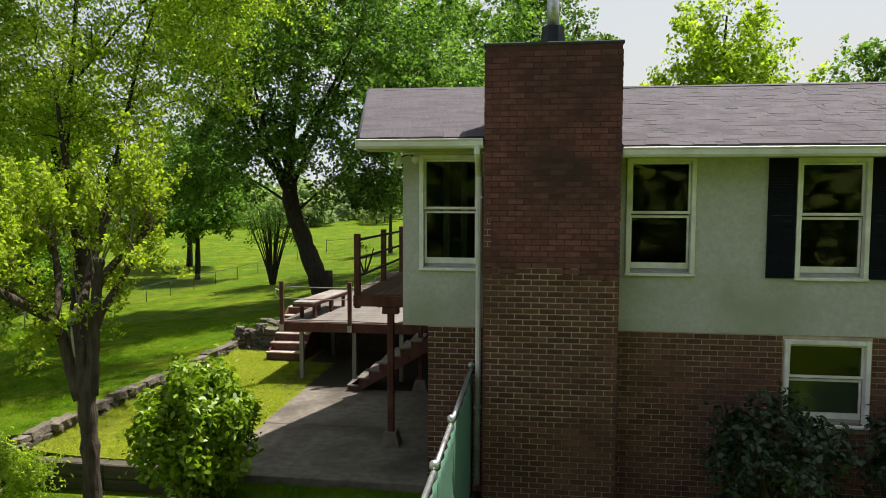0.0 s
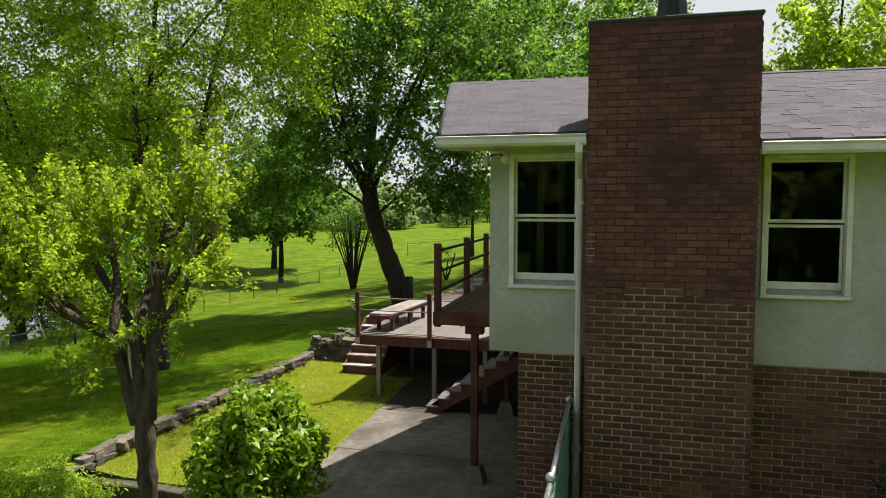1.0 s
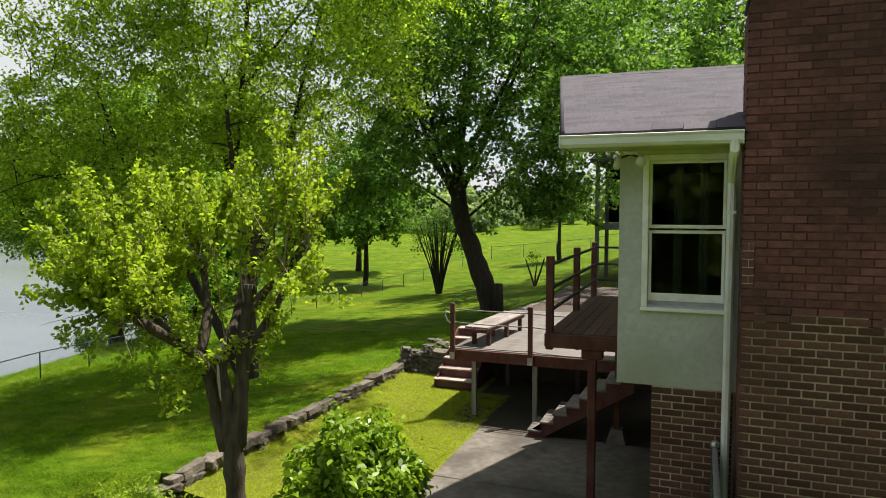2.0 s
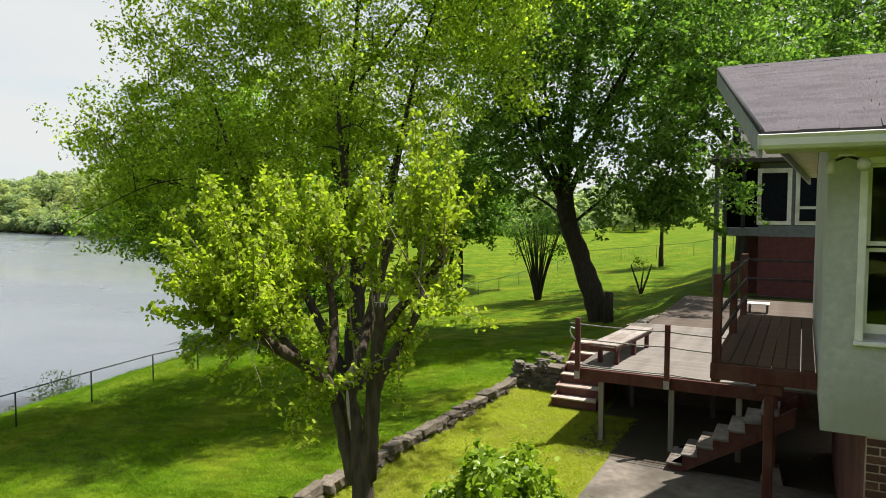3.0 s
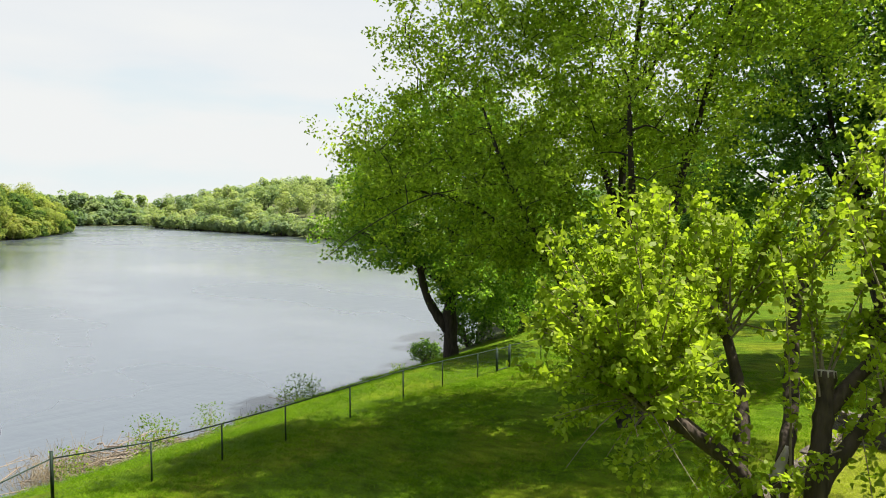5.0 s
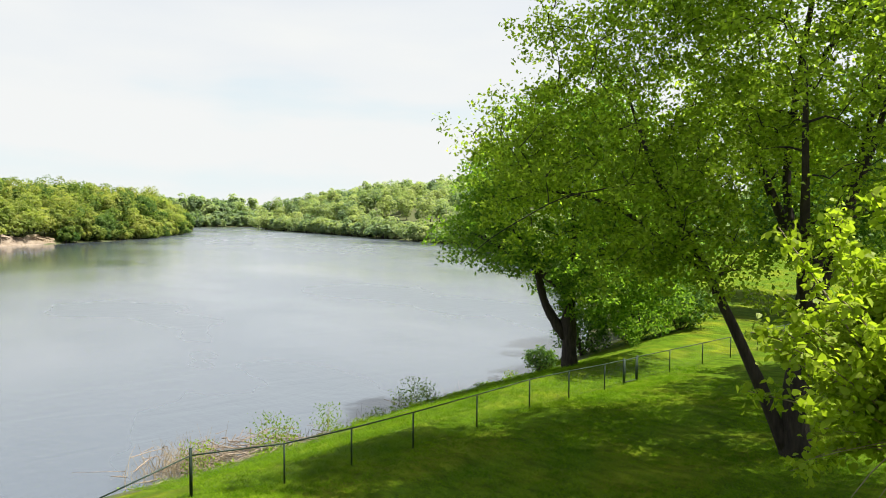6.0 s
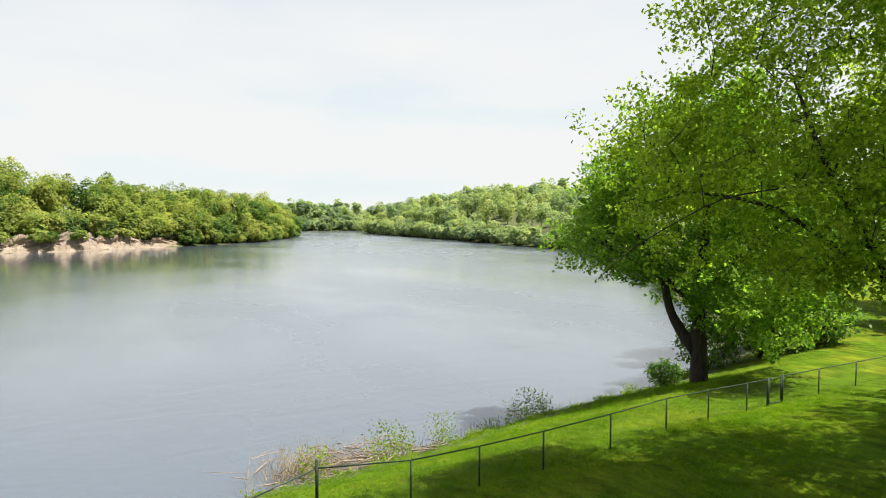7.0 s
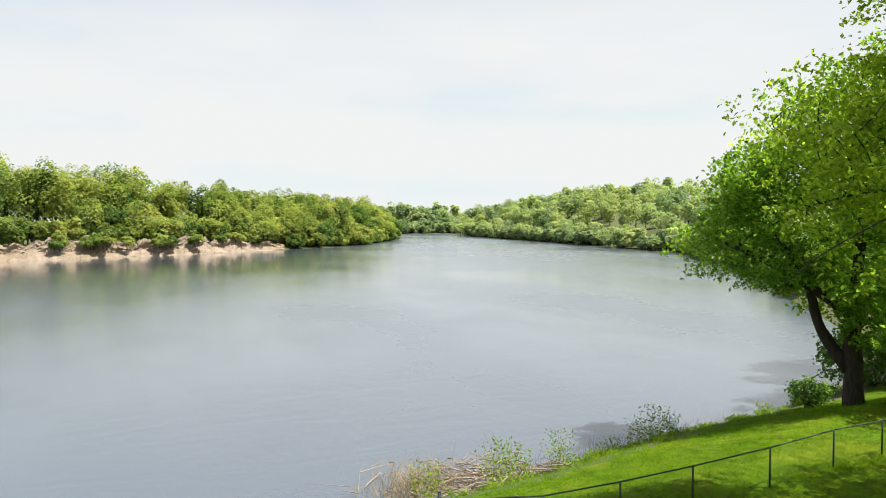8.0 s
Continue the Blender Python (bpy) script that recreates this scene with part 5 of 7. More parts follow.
tree("riverside_tree",
     [([off(T2, 0, 0, gz(*T2) - 0.15), off(T2, 0.02, 0, 1.2), off(T2, 0.06, 0.06, 2.4), off(T2, 0.1, 0.1, 3.6)], 0.29, 0.15),
      ([off(T2, 0.08, 0.1, 3.2), off(T2, -0.5, 0.3, 5.2), off(T2, -0.3, 0.4, 7.6), off(T2, 0.3, 0.0, 10.2), off(T2, 0.6, -0.2, 13.2)], 0.105, 0.02),
      ([off(T2, 0.1, 0.1, 3.3), off(T2, 0.9, 0.5, 5.4), off(T2, 1.5, 0.6, 8.0), off(T2, 2.2, 0.9, 10.4)], 0.09, 0.02),
      ([off(T2, 0.2, 0.1, 7.6), off(T2, 1.8, 0.7, 9.8), off(T2, 4.2, 1.8, 11.6)], 0.045, 0.012),
      ([off(T2, -0.12, -0.05, 0.0), off(T2, -0.5, -0.5, 1.4), off(T2, -1.1, -1.2, 3.3), off(T2, -2.0, -1.9, 5.4), off(T2, -2.6, -2.1, 7.2)], 0.15, 0.02),
      ([off(T2, 0.05, 0.05, 2.2), off(T2, 0.5, 0.9, 4.6), off(T2, 0.7, 1.6, 7.4)], 0.15, 0.04),
      ([off(T2, 0.1, 0, 2.6), off(T2, 0.5, -1.0, 4.8), off(T2, 0.7, -1.6, 7.2)], 0.13, 0.03),
      ([off(T2, 0.1, 0.1, 3.4), off(T2, -1.3, 1.0, 5.6), off(T2, -2.4, 1.6, 8.0)], 0.13, 0.03),
      ([off(T2, -1.2, -1.3, 3.5), off(T2, -3.0, -1.9, 4.9), off(T2, -4.6, -2.3, 5.2), off(T2, -5.7, -2.6, 4.9)], 0.06, 0.01),
      ([off(T2, -2.0, -1.9, 5.3), off(T2, -2.9, -3.6, 5.0), off(T2, -3.5, -4.9, 4.2), off(T2, -3.7, -5.5, 3.7)], 0.016, 0.005)],
     [(off(T2, -1.4, -0.2, 8.6), (3.0, 3.0, 2.9)), (off(T2, -3.0, -1.8, 6.4), (2.6, 2.6, 2.3)), (off(T2, 0.5, -1.0, 6.6), (1.9, 1.9, 2.2)),
      (off(T2, -2.8, 0.6, 6.2), (2.0, 2.0, 1.6)), (off(T2, -0.2, 1.4, 6.2), (2.1, 2.1, 2.2)), (off(T2, -1.2, -1.8, 5.2), (2.0, 1.8, 1.1)),
      (off(T2, -2.6, 3.2, 7.4), (2.4, 2.4, 2.3)), (off(T2, -4.5, -2.3, 5.1), (1.4, 1.4, 1.4)), (off(T2, -2.2, -0.8, 9.4), (2.0, 2.0, 1.8)), (off(T2, -3.2, -2.2, 8.3), (1.8, 1.8, 1.5)), (off(T2, -4.6, -2.4, 6.4), (1.7, 1.7, 1.6)), (off(T2, -0.6, -1.3, 4.0), (2.0, 1.6, 0.9)), (off(T2, -5.7, -2.6, 4.8), (0.5, 0.5, 0.35)), (off(T2, -3.6, -5.3, 3.75), (0.4, 0.4, 0.2)), (off(T2, 4.5, 1.9, 11.4), (3.1, 2.9, 1.7)), (off(T2, 1.6, 0.6, 11.8), (2.7, 2.7, 1.7)), (off(T2, -1.6, -0.6, 11.6), (2.2, 2.2, 1.5)), (off(T2, -2.2, -2.0, 4.0), (1.8, 1.8, 0.9)), (off(T2, 2.4, 0.8, 8.4), (2.4, 2.3, 2.0)), (off(T2, 3.4, 1.2, 10.0), (2.2, 2.2, 1.6)), (off(T2, 0.6, 0.0, 13.8), (3.3, 3.2, 2.0)), (off(T2, -2.4, -1.2, 13.0), (2.5, 2.5, 1.7))],
     1600, 86, 0.099, 0.37, M["leaf_light"], M["bark_dark"], "tall many-stemmed tree with light green spring leaves on the lawn", 21, jitter=0.05)

T3 = (-8.55, 28.1)
def t3(dx, dy, z):
    return (T3[0] + dx, T3[1] + dy, z)


tree("shade_tree",
     [([t3(0, 0, gz(*T3) - 0.15), t3(-0.35, 0, 1.5), t3(-0.95, 0, 3.0), t3(-1.35, 0, 4.3), t3(-1.5, 0.1, 5.4)], 0.40, 0.32),
      ([t3(-1.45, 0.05, 5.2), t3(-1.4, 0.3, 7.2), t3(-1.1, 0.5, 9.6), t3(-0.6, 0.6, 13.5)], 0.22, 0.04),
      ([t3(-1.42, 0, 4.9), t3(-2.2, -0.4, 6.0), t3(-3.4, -0.5, 7.9), t3(-4.4, -0.6, 10.8)], 0.15, 0.03),
      ([t3(-1.3, 0, 4.1), t3(-2.6, 0.8, 4.8), t3(-4.8, 1.4, 5.9), t3(-6.3, 1.6, 7.2)], 0.065, 0.02),
      ([t3(-1.46, 0, 5.5), t3(-0.6, -0.5, 6.9), t3(0.7, -0.8, 8.8), t3(2.0, -1.0, 11.2)], 0.14, 0.03),
      ([t3(-1.2, 0, 3.8), t3(0.1, 0.5, 5.0), t3(1.8, 0.2, 6.2), t3(3.4, -0.2, 7.4)], 0.06, 0.02),
      ([t3(-1.5, 0, 5.7), t3(-2.1, 0.3, 7.4), t3(-2.6, 0.4, 10.4)], 0.11, 0.03),
      ([t3(-1.4, -0.1, 4.5), t3(-0.7, 0.1, 6.2), t3(0.3, 0.2, 9.0)], 0.10, 0.025),
      ([t3(-1.35, -0.1, 4.4), t3(-2.2, -0.6, 6.4), t3(-3.3, -0.9, 9.4)], 0.13, 0.03),
      ([t3(-1.4, 0, 4.7), t3(-0.5, 0.6, 7.0), t3(0.6, 1.2, 9.6), t3(1.2, 1.5, 11.8)], 0.13, 0.025),
      ([t3(-1.45, 0, 5.0), t3(-1.8, -1.2, 6.6), t3(-2.0, -2.4, 9.2)], 0.13, 0.03)],
     [((T3[0] - 1.2, T3[1], 12.0), (4.6, 4.6, 4.6)), ((T3[0] - 4.2, T3[1], 9.2), (3.6, 3.6, 3.4)), ((T3[0] + 2.6, T3[1], 9.6), (3.6, 3.8, 3.6)),
      ((T3[0] - 1.6, T3[1] - 2.6, 9.4), (3.4, 3.0, 3.0)), ((T3[0] + 2.4, T3[1] - 0.5, 6.6), (1.9, 2.2, 1.8)), ((T3[0] - 1.4, T3[1] - 0.6, 7.2), (3.0, 2.6, 1.5)), ((T3[0] - 2.6, T3[1] - 2.4, 6.2), (2.0, 1.5, 1.5)), ((T3[0] + 0.6, T3[1] - 2.2, 6.6), (1.8, 1.5, 1.5)), ((T3[0] - 5.8, T3[1] + 1.0, 6.6), (2.4, 2.4, 2.0)), ((T3[0] + 1.6, T3[1] + 2, 13.0), (3.6, 3.6, 3.2)), ((T3[0] - 2.8, T3[1] - 5.0, 11.0), (3.0, 3.0, 2.6)), ((T3[0] - 5.6, T3[1] - 1.0, 5.2), (2.2, 2.2, 1.3)), ((T3[0] + 2.2, T3[1] - 1.0, 5.0), (1.6, 1.6, 1.2)), ((T3[0] + 1.5, T3[1] - 1.2, 4.7), (2.0, 1.5, 0.9)), ((T3[0] + 3.6, T3[1] - 0.4, 5.0), (1.7, 1.6, 1.3)), ((T3[0] + 4.3, T3[1] + 1.5, 9.6), (2.5, 2.8, 2.4)), ((T3[0] + 3.0, T3[1] + 4.0, 11.2), (2.8, 2.8, 2.4))],
     900, 92, 0.168, 0.45, M["leaf_mid"], M["bark_dark"], "large leaning shade tree with dense green crown on the lawn", 22, jitter=0.04)

T4 = (-23.9, 24.45)
tree("bank_tree",
     [([(T4[0], T4[1], gz(*T4) - 0.2), (T4[0] - 0.1, T4[1], 0.4), (T4[0] - 0.1, T4[1] + 0.1, 2.0), (T4[0] + 0.2, T4[1], 5.0), (T4[0], T4[1], 8.0)], 0.34, 0.06),
      ([(T4[0] - 0.2, T4[1], -0.3), (T4[0] - 0.9, T4[1] - 0.5, 0.9), (T4[0] - 1.2, T4[1] - 0.8, 2.6), (T4[0] - 2.0, T4[1] - 1.6, 4.4)], 0.24, 0.05),
      ([(T4[0], T4[1], 1.4), (T4[0] - 1.6, T4[1] - 1.0, 2.8), (T4[0] - 3.4, T4[1] - 1.6, 3.6), (T4[0] - 5.0, T4[1] - 1.2, 3.9)], 0.2, 0.03),
      ([(T4[0], T4[1], 2.0), (T4[0] + 1.5, T4[1] + 1.0, 3.8), (T4[0] + 3.0, T4[1] + 1.5, 5.0)], 0.2, 0.03)],
     [((T4[0] - 0.2, T4[1] - 0.2, 6.6), (3.3, 3.3, 3.1)), ((T4[0] + 0.8, T4[1] + 0.4, 8.4), (2.4, 2.4, 1.9)), ((T4[0] - 2.3, T4[1] - 1.4, 6.2), (1.9, 1.9, 1.7)), ((T4[0] - 1.5, T4[1] - 1.2, 3.1), (1.6, 1.5, 0.7)), ((T4[0] + 1.0, T4[1] - 0.3, 1.5), (1.2, 1.0, 0.8)), ((T4[0] + 0.9, T4[1] - 0.8, 2.3), (1.7, 1.6, 1.0)), ((T4[0] - 2.6, T4[1] - 1.6, 3.9), (2.4, 2.4, 1.8)), ((T4[0] + 1.8, T4[1] + 1.0, 4.6), (2.6, 2.6, 2.2)), ((T4[0] - 1.0, T4[1] + 0.6, 3.0), (2.2, 2.2, 1.4)), ((T4[0] + 2.4, T4[1] - 0.6, 2.6), (1.8, 1.8, 1.6)), ((T4[0] - 3.8, T4[1] - 0.8, 4.7), (2.2, 2.0, 1.6)), ((T4[0] - 5.2, T4[1] - 0.9, 4.0), (1.4, 1.4, 1.0)), ((T4[0] - 4.0, T4[1] - 0.8, 6.0), (1.5, 1.5, 1.1)),
      ((T4[0] + 2.2, T4[1] + 0.3, 1.2), (1.5, 1.4, 1.1)), ((T4[0] + 3.5, T4[1] + 0.6, 2.9), (1.6, 1.5, 1.3)), ((T4[0] + 1.4, T4[1] + 2.2, 1.2), (2.0, 1.4, 1.5))],
     640, 84, 0.155, 0.44, M["leaf_bank"], M["bark_dark"], "broad dense green tree on the river bank beyond the fence", 23)

for k, (x, y, h, r, key, nm, lab) in enumerate((
        (0.2, 50.0, 22.0, 5.2, "leaf_dark", "tall_tree", "tall dark green tree behind the house"),
        (11.1, 42.0, 15.3, 4.5, "leaf_light", "garden_tree", "rounded light green tree behind the roof"),
        (19.5, 40.0, 12.2, 4.2, "leaf_mid", "garden_tree", "green tree behind the roof"),
        (-4.7, 40.5, 18.0, 7.6, "leaf_mid", "porch_tree", "green tree standing behind the porch"),
        (-31.5, 40.0, 11.5, 4.6, "leaf_mid", "bank_tree", "green tree on the river bank far along the fence"),
        (-27.5, 33.5, 7.5, 3.4, "leaf_mid", "bank_tree", "low green tree at the edge of the bank"),
        (-22.5, 44.5, 9.0, 4.0, "leaf_mid", "bank_tree", "green tree by the fence far along the lawn"),
        (-27.0, 52.0, 11.0, 4.6, "leaf_mid", "bank_tree", "green tree at the far end of the bank"))):
    g0 = gz(x, y)
    tree(nm, [([(x, y, g0 - 0.2), (x + 0.1, y, g0 + h * 0.25), (x - 0.2, y + 0.2, g0 + h * 0.55), (x, y, g0 + h * 0.9)], 0.03 * h ** 0.9, 0.05),
              ([(x, y, g0 + h * 0.3), (x - r * 0.35, y, g0 + h * 0.5), (x - r * 0.6, y, g0 + h * 0.75)], 0.012 * h, 0.03),
              ([(x, y, g0 + h * 0.33), (x + r * 0.35, y - 0.3, g0 + h * 0.5), (x + r * 0.6, y, g0 + h * 0.72)], 0.012 * h, 0.03)],
         [((x, y, g0 + h * 0.74), (r * 0.75, r * 0.75, h * 0.26)), ((x - r * 0.5, y, g0 + h * 0.55), (r * 0.55, r * 0.6, h * 0.2)), ((x + r * 0.5, y, g0 + h * 0.58), (r * 0.55, r * 0.6, h * 0.2)),
          ((x + 0.2 * r, y - r * 0.4, g0 + h * 0.5), (r * 0.5, r * 0.5, h * 0.16))],
         240, 90, 0.26, 0.6, M[key], M["bark_dark"], lab, 40 + k)

# many-stemmed shrub tree on the back lawn
MY = (-14.2, 37.0)
rng0 = np.random.default_rng(5)
stems = []
for k in range(30):
    a, s = 2 * math.pi * k / 30 + rng0.uniform(-0.2, 0.2), rng0.uniform(0.25, 1.25)
    z0 = gz(*MY)
    stems.append(([(MY[0] + 0.1 * math.cos(a), MY[1] + 0.1 * math.sin(a), z0 - 0.05), (MY[0] + 0.35 * s * math.cos(a), MY[1] + 0.35 * s * math.sin(a), z0 + 1.3), (MY[0] + 1.1 * s * math.cos(a), MY[1] + 1.1 * s * math.sin(a), z0 + 3.6 + rng0.uniform(-0.4, 0.6))], 0.055, 0.022))
tree("crape_myrtle", stems, [((MY[0], MY[1], gz(*MY) + 4.0), (1.8, 1.8, 0.9)), ((MY[0], MY[1], gz(*MY) + 3.0), (1.5, 1.5, 0.9))], 90, 34, 0.13, 0.35, M["leaf_mid"], M["bark_dark"], "many-stemmed shrub tree with bare dark stems on the lawn", 51, stem="stem")
SH = (-9.0, 37.4)
tree("small_shrub", [([(SH[0], SH[1], gz(*SH) - 0.05), (SH[0] - 0.25, SH[1], gz(*SH) + 0.7), (SH[0] - 0.5, SH[1], gz(*SH) + 1.4)], 0.06, 0.03),
                     ([(SH[0], SH[1], gz(*SH) - 0.05), (SH[0] + 0.3, SH[1], gz(*SH) + 0.8), (SH[0] + 0.5, SH[1], gz(*SH) + 1.5)], 0.06, 0.03),
                     ([(SH[0], SH[1], gz(*SH) - 0.05), (SH[0] + 0.03, SH[1], gz(*SH) + 0.6), (SH[0] + 0.1, SH[1], gz(*SH) + 1.1)], 0.05, 0.03)],
     [((SH[0], SH[1], gz(*SH) + 1.5), (0.6, 0.5, 0.25))], 10, 14, 0.1, 0.15, M["leaf_light"], M["bark"], "cut-back shrub with a few bare stems", 52, category="shrub", stem="stem")
FT = (-11.2, 55.0)
tree("lawn_tree", [([(FT[0], FT[1], gz(*FT) - 0.1), (FT[0], FT[1], gz(*FT) + 2.0), (FT[0] + 0.1, FT[1], gz(*FT) + 4.6)], 0.2, 0.05)],
     [((FT[0], FT[1], gz(*FT) + 5.0), (2.2, 2.1, 1.4))], 80, 60, 0.22, 0.5, M["leaf_mid"], M["bark_dark"], "small round green tree on the far lawn", 53)
stump_top = gz(-8.1, 27.5) + 1.1
tube("stump", [(-8.1, 27.5, gz(-8.1, 27.5) - 0.1), (-8.1, 27.5, stump_top - 0.3), (-8.09, 27.5, stump_top)], [0.20, 0.16, 0.15], M["bark_dark"], None, 12)
tagged(bpy.data.objects["stump"], "sawn dark tree stump beside the shade tree", "stump")


def bush(name, x, y, z, rx, ry, h, leaves, leaf, material, label, seed, up=0.6, aspect=0.62):
    """A dense bush: short stems and a thick shell of single leaves."""
    rng = np.random.default_rng(seed)
    ob = thing(name, x, y, z, label, "bush", "bushes")
    lines = []
    for k in range(26):
        d = unit(rng.normal(size=3) * np.array([1, 1, 0.5]) + np.array([0, 0, 1.0]))
        tip = np.array([x, y, z + h * 0.45]) + d * np.array([rx, ry, h * 0.5]) * rng.uniform(0.7, 0.98)
        b0 = np.array([x + rng.uniform(-0.12, 0.12), y + rng.uniform(-0.12, 0.12), z - 0.05])
        lines.append(([b0, b0 * 0.5 + tip * 0.5 + rng.normal(size=3) * 0.04, tip], [0.022, 0.014, 0.004]))
    tagged(join_tubes("stem_work", lines, M["bark"], ob, sides=5), kind="stuff")
    d = unit(rng.normal(size=(leaves, 3)))
    d[:, 2] = np.abs(d[:, 2]) * np.where(rng.random(leaves) < 0.75, 1, -0.8)
    lump = 1 + 0.2 * np.sin(d[:, 0] * 7 + seed) * np.sin(d[:, 1] * 6 + 1) + 0.10 * np.sin(d[:, 2] * 9 + d[:, 0] * 5)
    rad = rng.uniform(0.45, 1.0, leaves) ** 0.5 * lump
    rad += np.where(rng.random(leaves) < 0.12, rng.uniform(0, 0.28, leaves), 0)
    c = np.array([x, y, z + h * 0.5]) + d * rad[:, None] * np.array([rx, ry, h * 0.52])
    c = c[c[:, 2] > z + 0.04]
    nrm = unit(rng.normal(size=c.shape) * 0.8 + unit(c - np.array([x, y, z + h * 0.35])) * 0.7 + np.array([0, 0, up]))
    tagged(quads_mesh("foliage", leaf_quads(c, nrm, leaf, rng, aspect, six=True), 6, material, ob), kind="stuff")
    return ob


bush("rounded_bush", -4.67, 9.6, gz(-4.67, 9.6) - 0.05, 0.80, 0.82, 1.96, 9000, 0.112, M["leaf_gloss"], "rounded bright green broad-leaved bush by the patio", 61, aspect=0.5)
bush("feathery_bush", -7.75, 9.0, gz(-7.75, 9.0), 0.95, 0.9, 1.15, 9000, 0.075, M["leaf_light"], "low feathery light green bush", 62, aspect=0.3)
bush("bank_bush", -26.2, 25.2, gz(-26.2, 25.2), 0.75, 0.7, 1.0, 1500, 0.11, M["leaf_mid"], "low rounded dark green bush on the river bank", 65)
bush("bank_bush", -28.7, 31.0, gz(-28.7, 31.0) - 0.1, 1.5, 1.35, 2.5, 2600, 0.17, M["leaf_mid"], "shaggy green bush at the edge of the bank", 66)
bush("bank_bush", -26.8, 32.4, gz(-26.8, 32.4) - 0.1, 1.7, 1.53, 3.0, 2600, 0.17, M["leaf_mid"], "tall green bush behind the bank tree", 67)
bush("bank_bush", -25.0, 34.0, gz(-25.0, 34.0) - 0.1, 1.5, 1.35, 2.4, 2600, 0.17, M["leaf_mid"], "broad green bush on the bank beyond the fence", 68)
bush("camellia_bush", 3.25, 9.5, -0.1, 0.85, 0.78, 1.8, 2700, 0.095, M["leaf_camellia"], "dark glossy evergreen bush against the brick wall", 63)
bush("camellia_bush", 5.15, 9.55, -0.1, 0.72, 0.7, 1.75, 2300, 0.095, M["leaf_camellia"], "dark glossy evergreen bush under the lower window", 64)

# ---- yard: fences, stone walls, debris ----
def wire_mesh(name, a, b, z0a, z1a, z0b, z1b, parent, cell=0.075, r=0.0009):
    """Diagonal chain-link wires between two posts."""
    a, b = Vector(a), Vector(b)
    length = (b - a).length
    side = (b - a).normalized().cross(Vector((0, 0, 1)))
    quads = []
    h = max(z1a - z0a, z1b - z0b)
    for sgn in (1, -1):
        s = -h
        while s < length:
            u0, u1 = s, s + h
            lo, hi = max(0, u0), min(length, u1)
            if hi - lo > 0.01:
                t0, t1 = (lo - u0) / h, (hi - u0) / h
                if sgn < 0:
                    t0, t1 = 1 - t0, 1 - t1
                def pt(u, t):
                    k = u / length
                    return a.lerp(b, k) + Vector((0, 0, (z0a + (z0b - z0a) * k) + t * ((z1a - z0a) + ((z1b - z0b) - (z1a - z0a)) * k) - a.lerp(b, k).z))
                p, q = pt(lo, t0), pt(hi, t1)
                w = (q - p).normalized().cross(side) * r
                quads += [p - w, p + w, q + w, q - w]
            s += cell
    return quads_mesh(name, [tuple(v) for v in quads], 4, M["wire"], parent)


def chain_fence(spots, name, label, height=0.80, gate=None):
    ob = thing(name, spots[0][0], spots[0][1], gz(*spots[0]), label, "fence")
    tops = []
    for i, (x, y) in enumerate(spots):
        g = gz(x, y)
        big = gate and i in gate
        r = 0.032 if big or i == 0 else 0.019
        top = g + height + (0.14 if i == 0 else 0.05 if big else 0.0)
        tube("post", [(x, y, g - 0.05), (x, y, top)], r, M["green_post"], ob, 8)
        tops.append((x, y, g + height, g))
    for i, (p, q) in enumerate(zip(tops, tops[1:])):
        if gate and i == gate[0]:
            continue
        tube("top_rail", [p[:3], q[:3]], 0.015, M["green_post"], ob, 8)
        wire_mesh("wire_mesh", (p[0], p[1], 0), (q[0], q[1], 0), p[3] + 0.03, p[2], q[3] + 0.03, q[2], ob)
    return ob, tops


fence_x = lambda y: -18.05 if y < 14 else -18.05 - 0.15 * (y - 14) if y < 23 else -19.4
line = [(-18.76, 7.7), (-18.1, 9.3)] + [(fence_x(y), y) for y in (10.8, 12.4, 14.35, 16.5, 18.4, 20.4, 21.6, 22.5, 24.5, 26.6, 28.6, 30.7, 33.0, 35.4, 38.0, 40.8, 44.0, 47.5, 51.5, 56.0, 61.0)]
river_fence, river_tops = chain_fence(line, "river_fence", "green chain-link fence along the foot of the lawn", gate=(8, 9))
gp, gq = river_tops[8], river_tops[9]
gate_ob = thing("fence_gate", gp[0], gp[1], gp[3], "narrow green chain-link gate in the river fence", "gate")
for p in (gp, gq):
    s = 0.06 if p is gp else -0.06
    tube("stile", [(p[0], p[1] + s, p[3] + 0.05), (p[0], p[1] + s, p[2])], 0.02, M["green_post"], gate_ob, 8)
for dz in (0.06, 0.78):
    tube("bar", [(gp[0], gp[1] + 0.06, gp[3] + dz), (gq[0], gq[1] - 0.06, gq[3] + dz)], 0.018, M["green_post"], gate_ob, 8)
wire_mesh("wire_mesh", (gp[0], gp[1] + 0.06, 0), (gq[0], gq[1] - 0.06, 0), gp[3] + 0.06, gp[3] + 0.78, gq[3] + 0.06, gq[3] + 0.78, gate_ob)
line2 = [(-18.76, 7.7), (-18.72, 5.9), (-18.68, 4.0), (-18.64, 2.1), (-18.6, 0.2)]
chain_fence(line2, "side_fence", "green chain-link fence running down to the river")
line3 = [(x, 63.0) for x in range(-19, 24, 3)]
chain_fence(line3, "back_fence", "thin chain-link fence across the far lawn", 1.1)


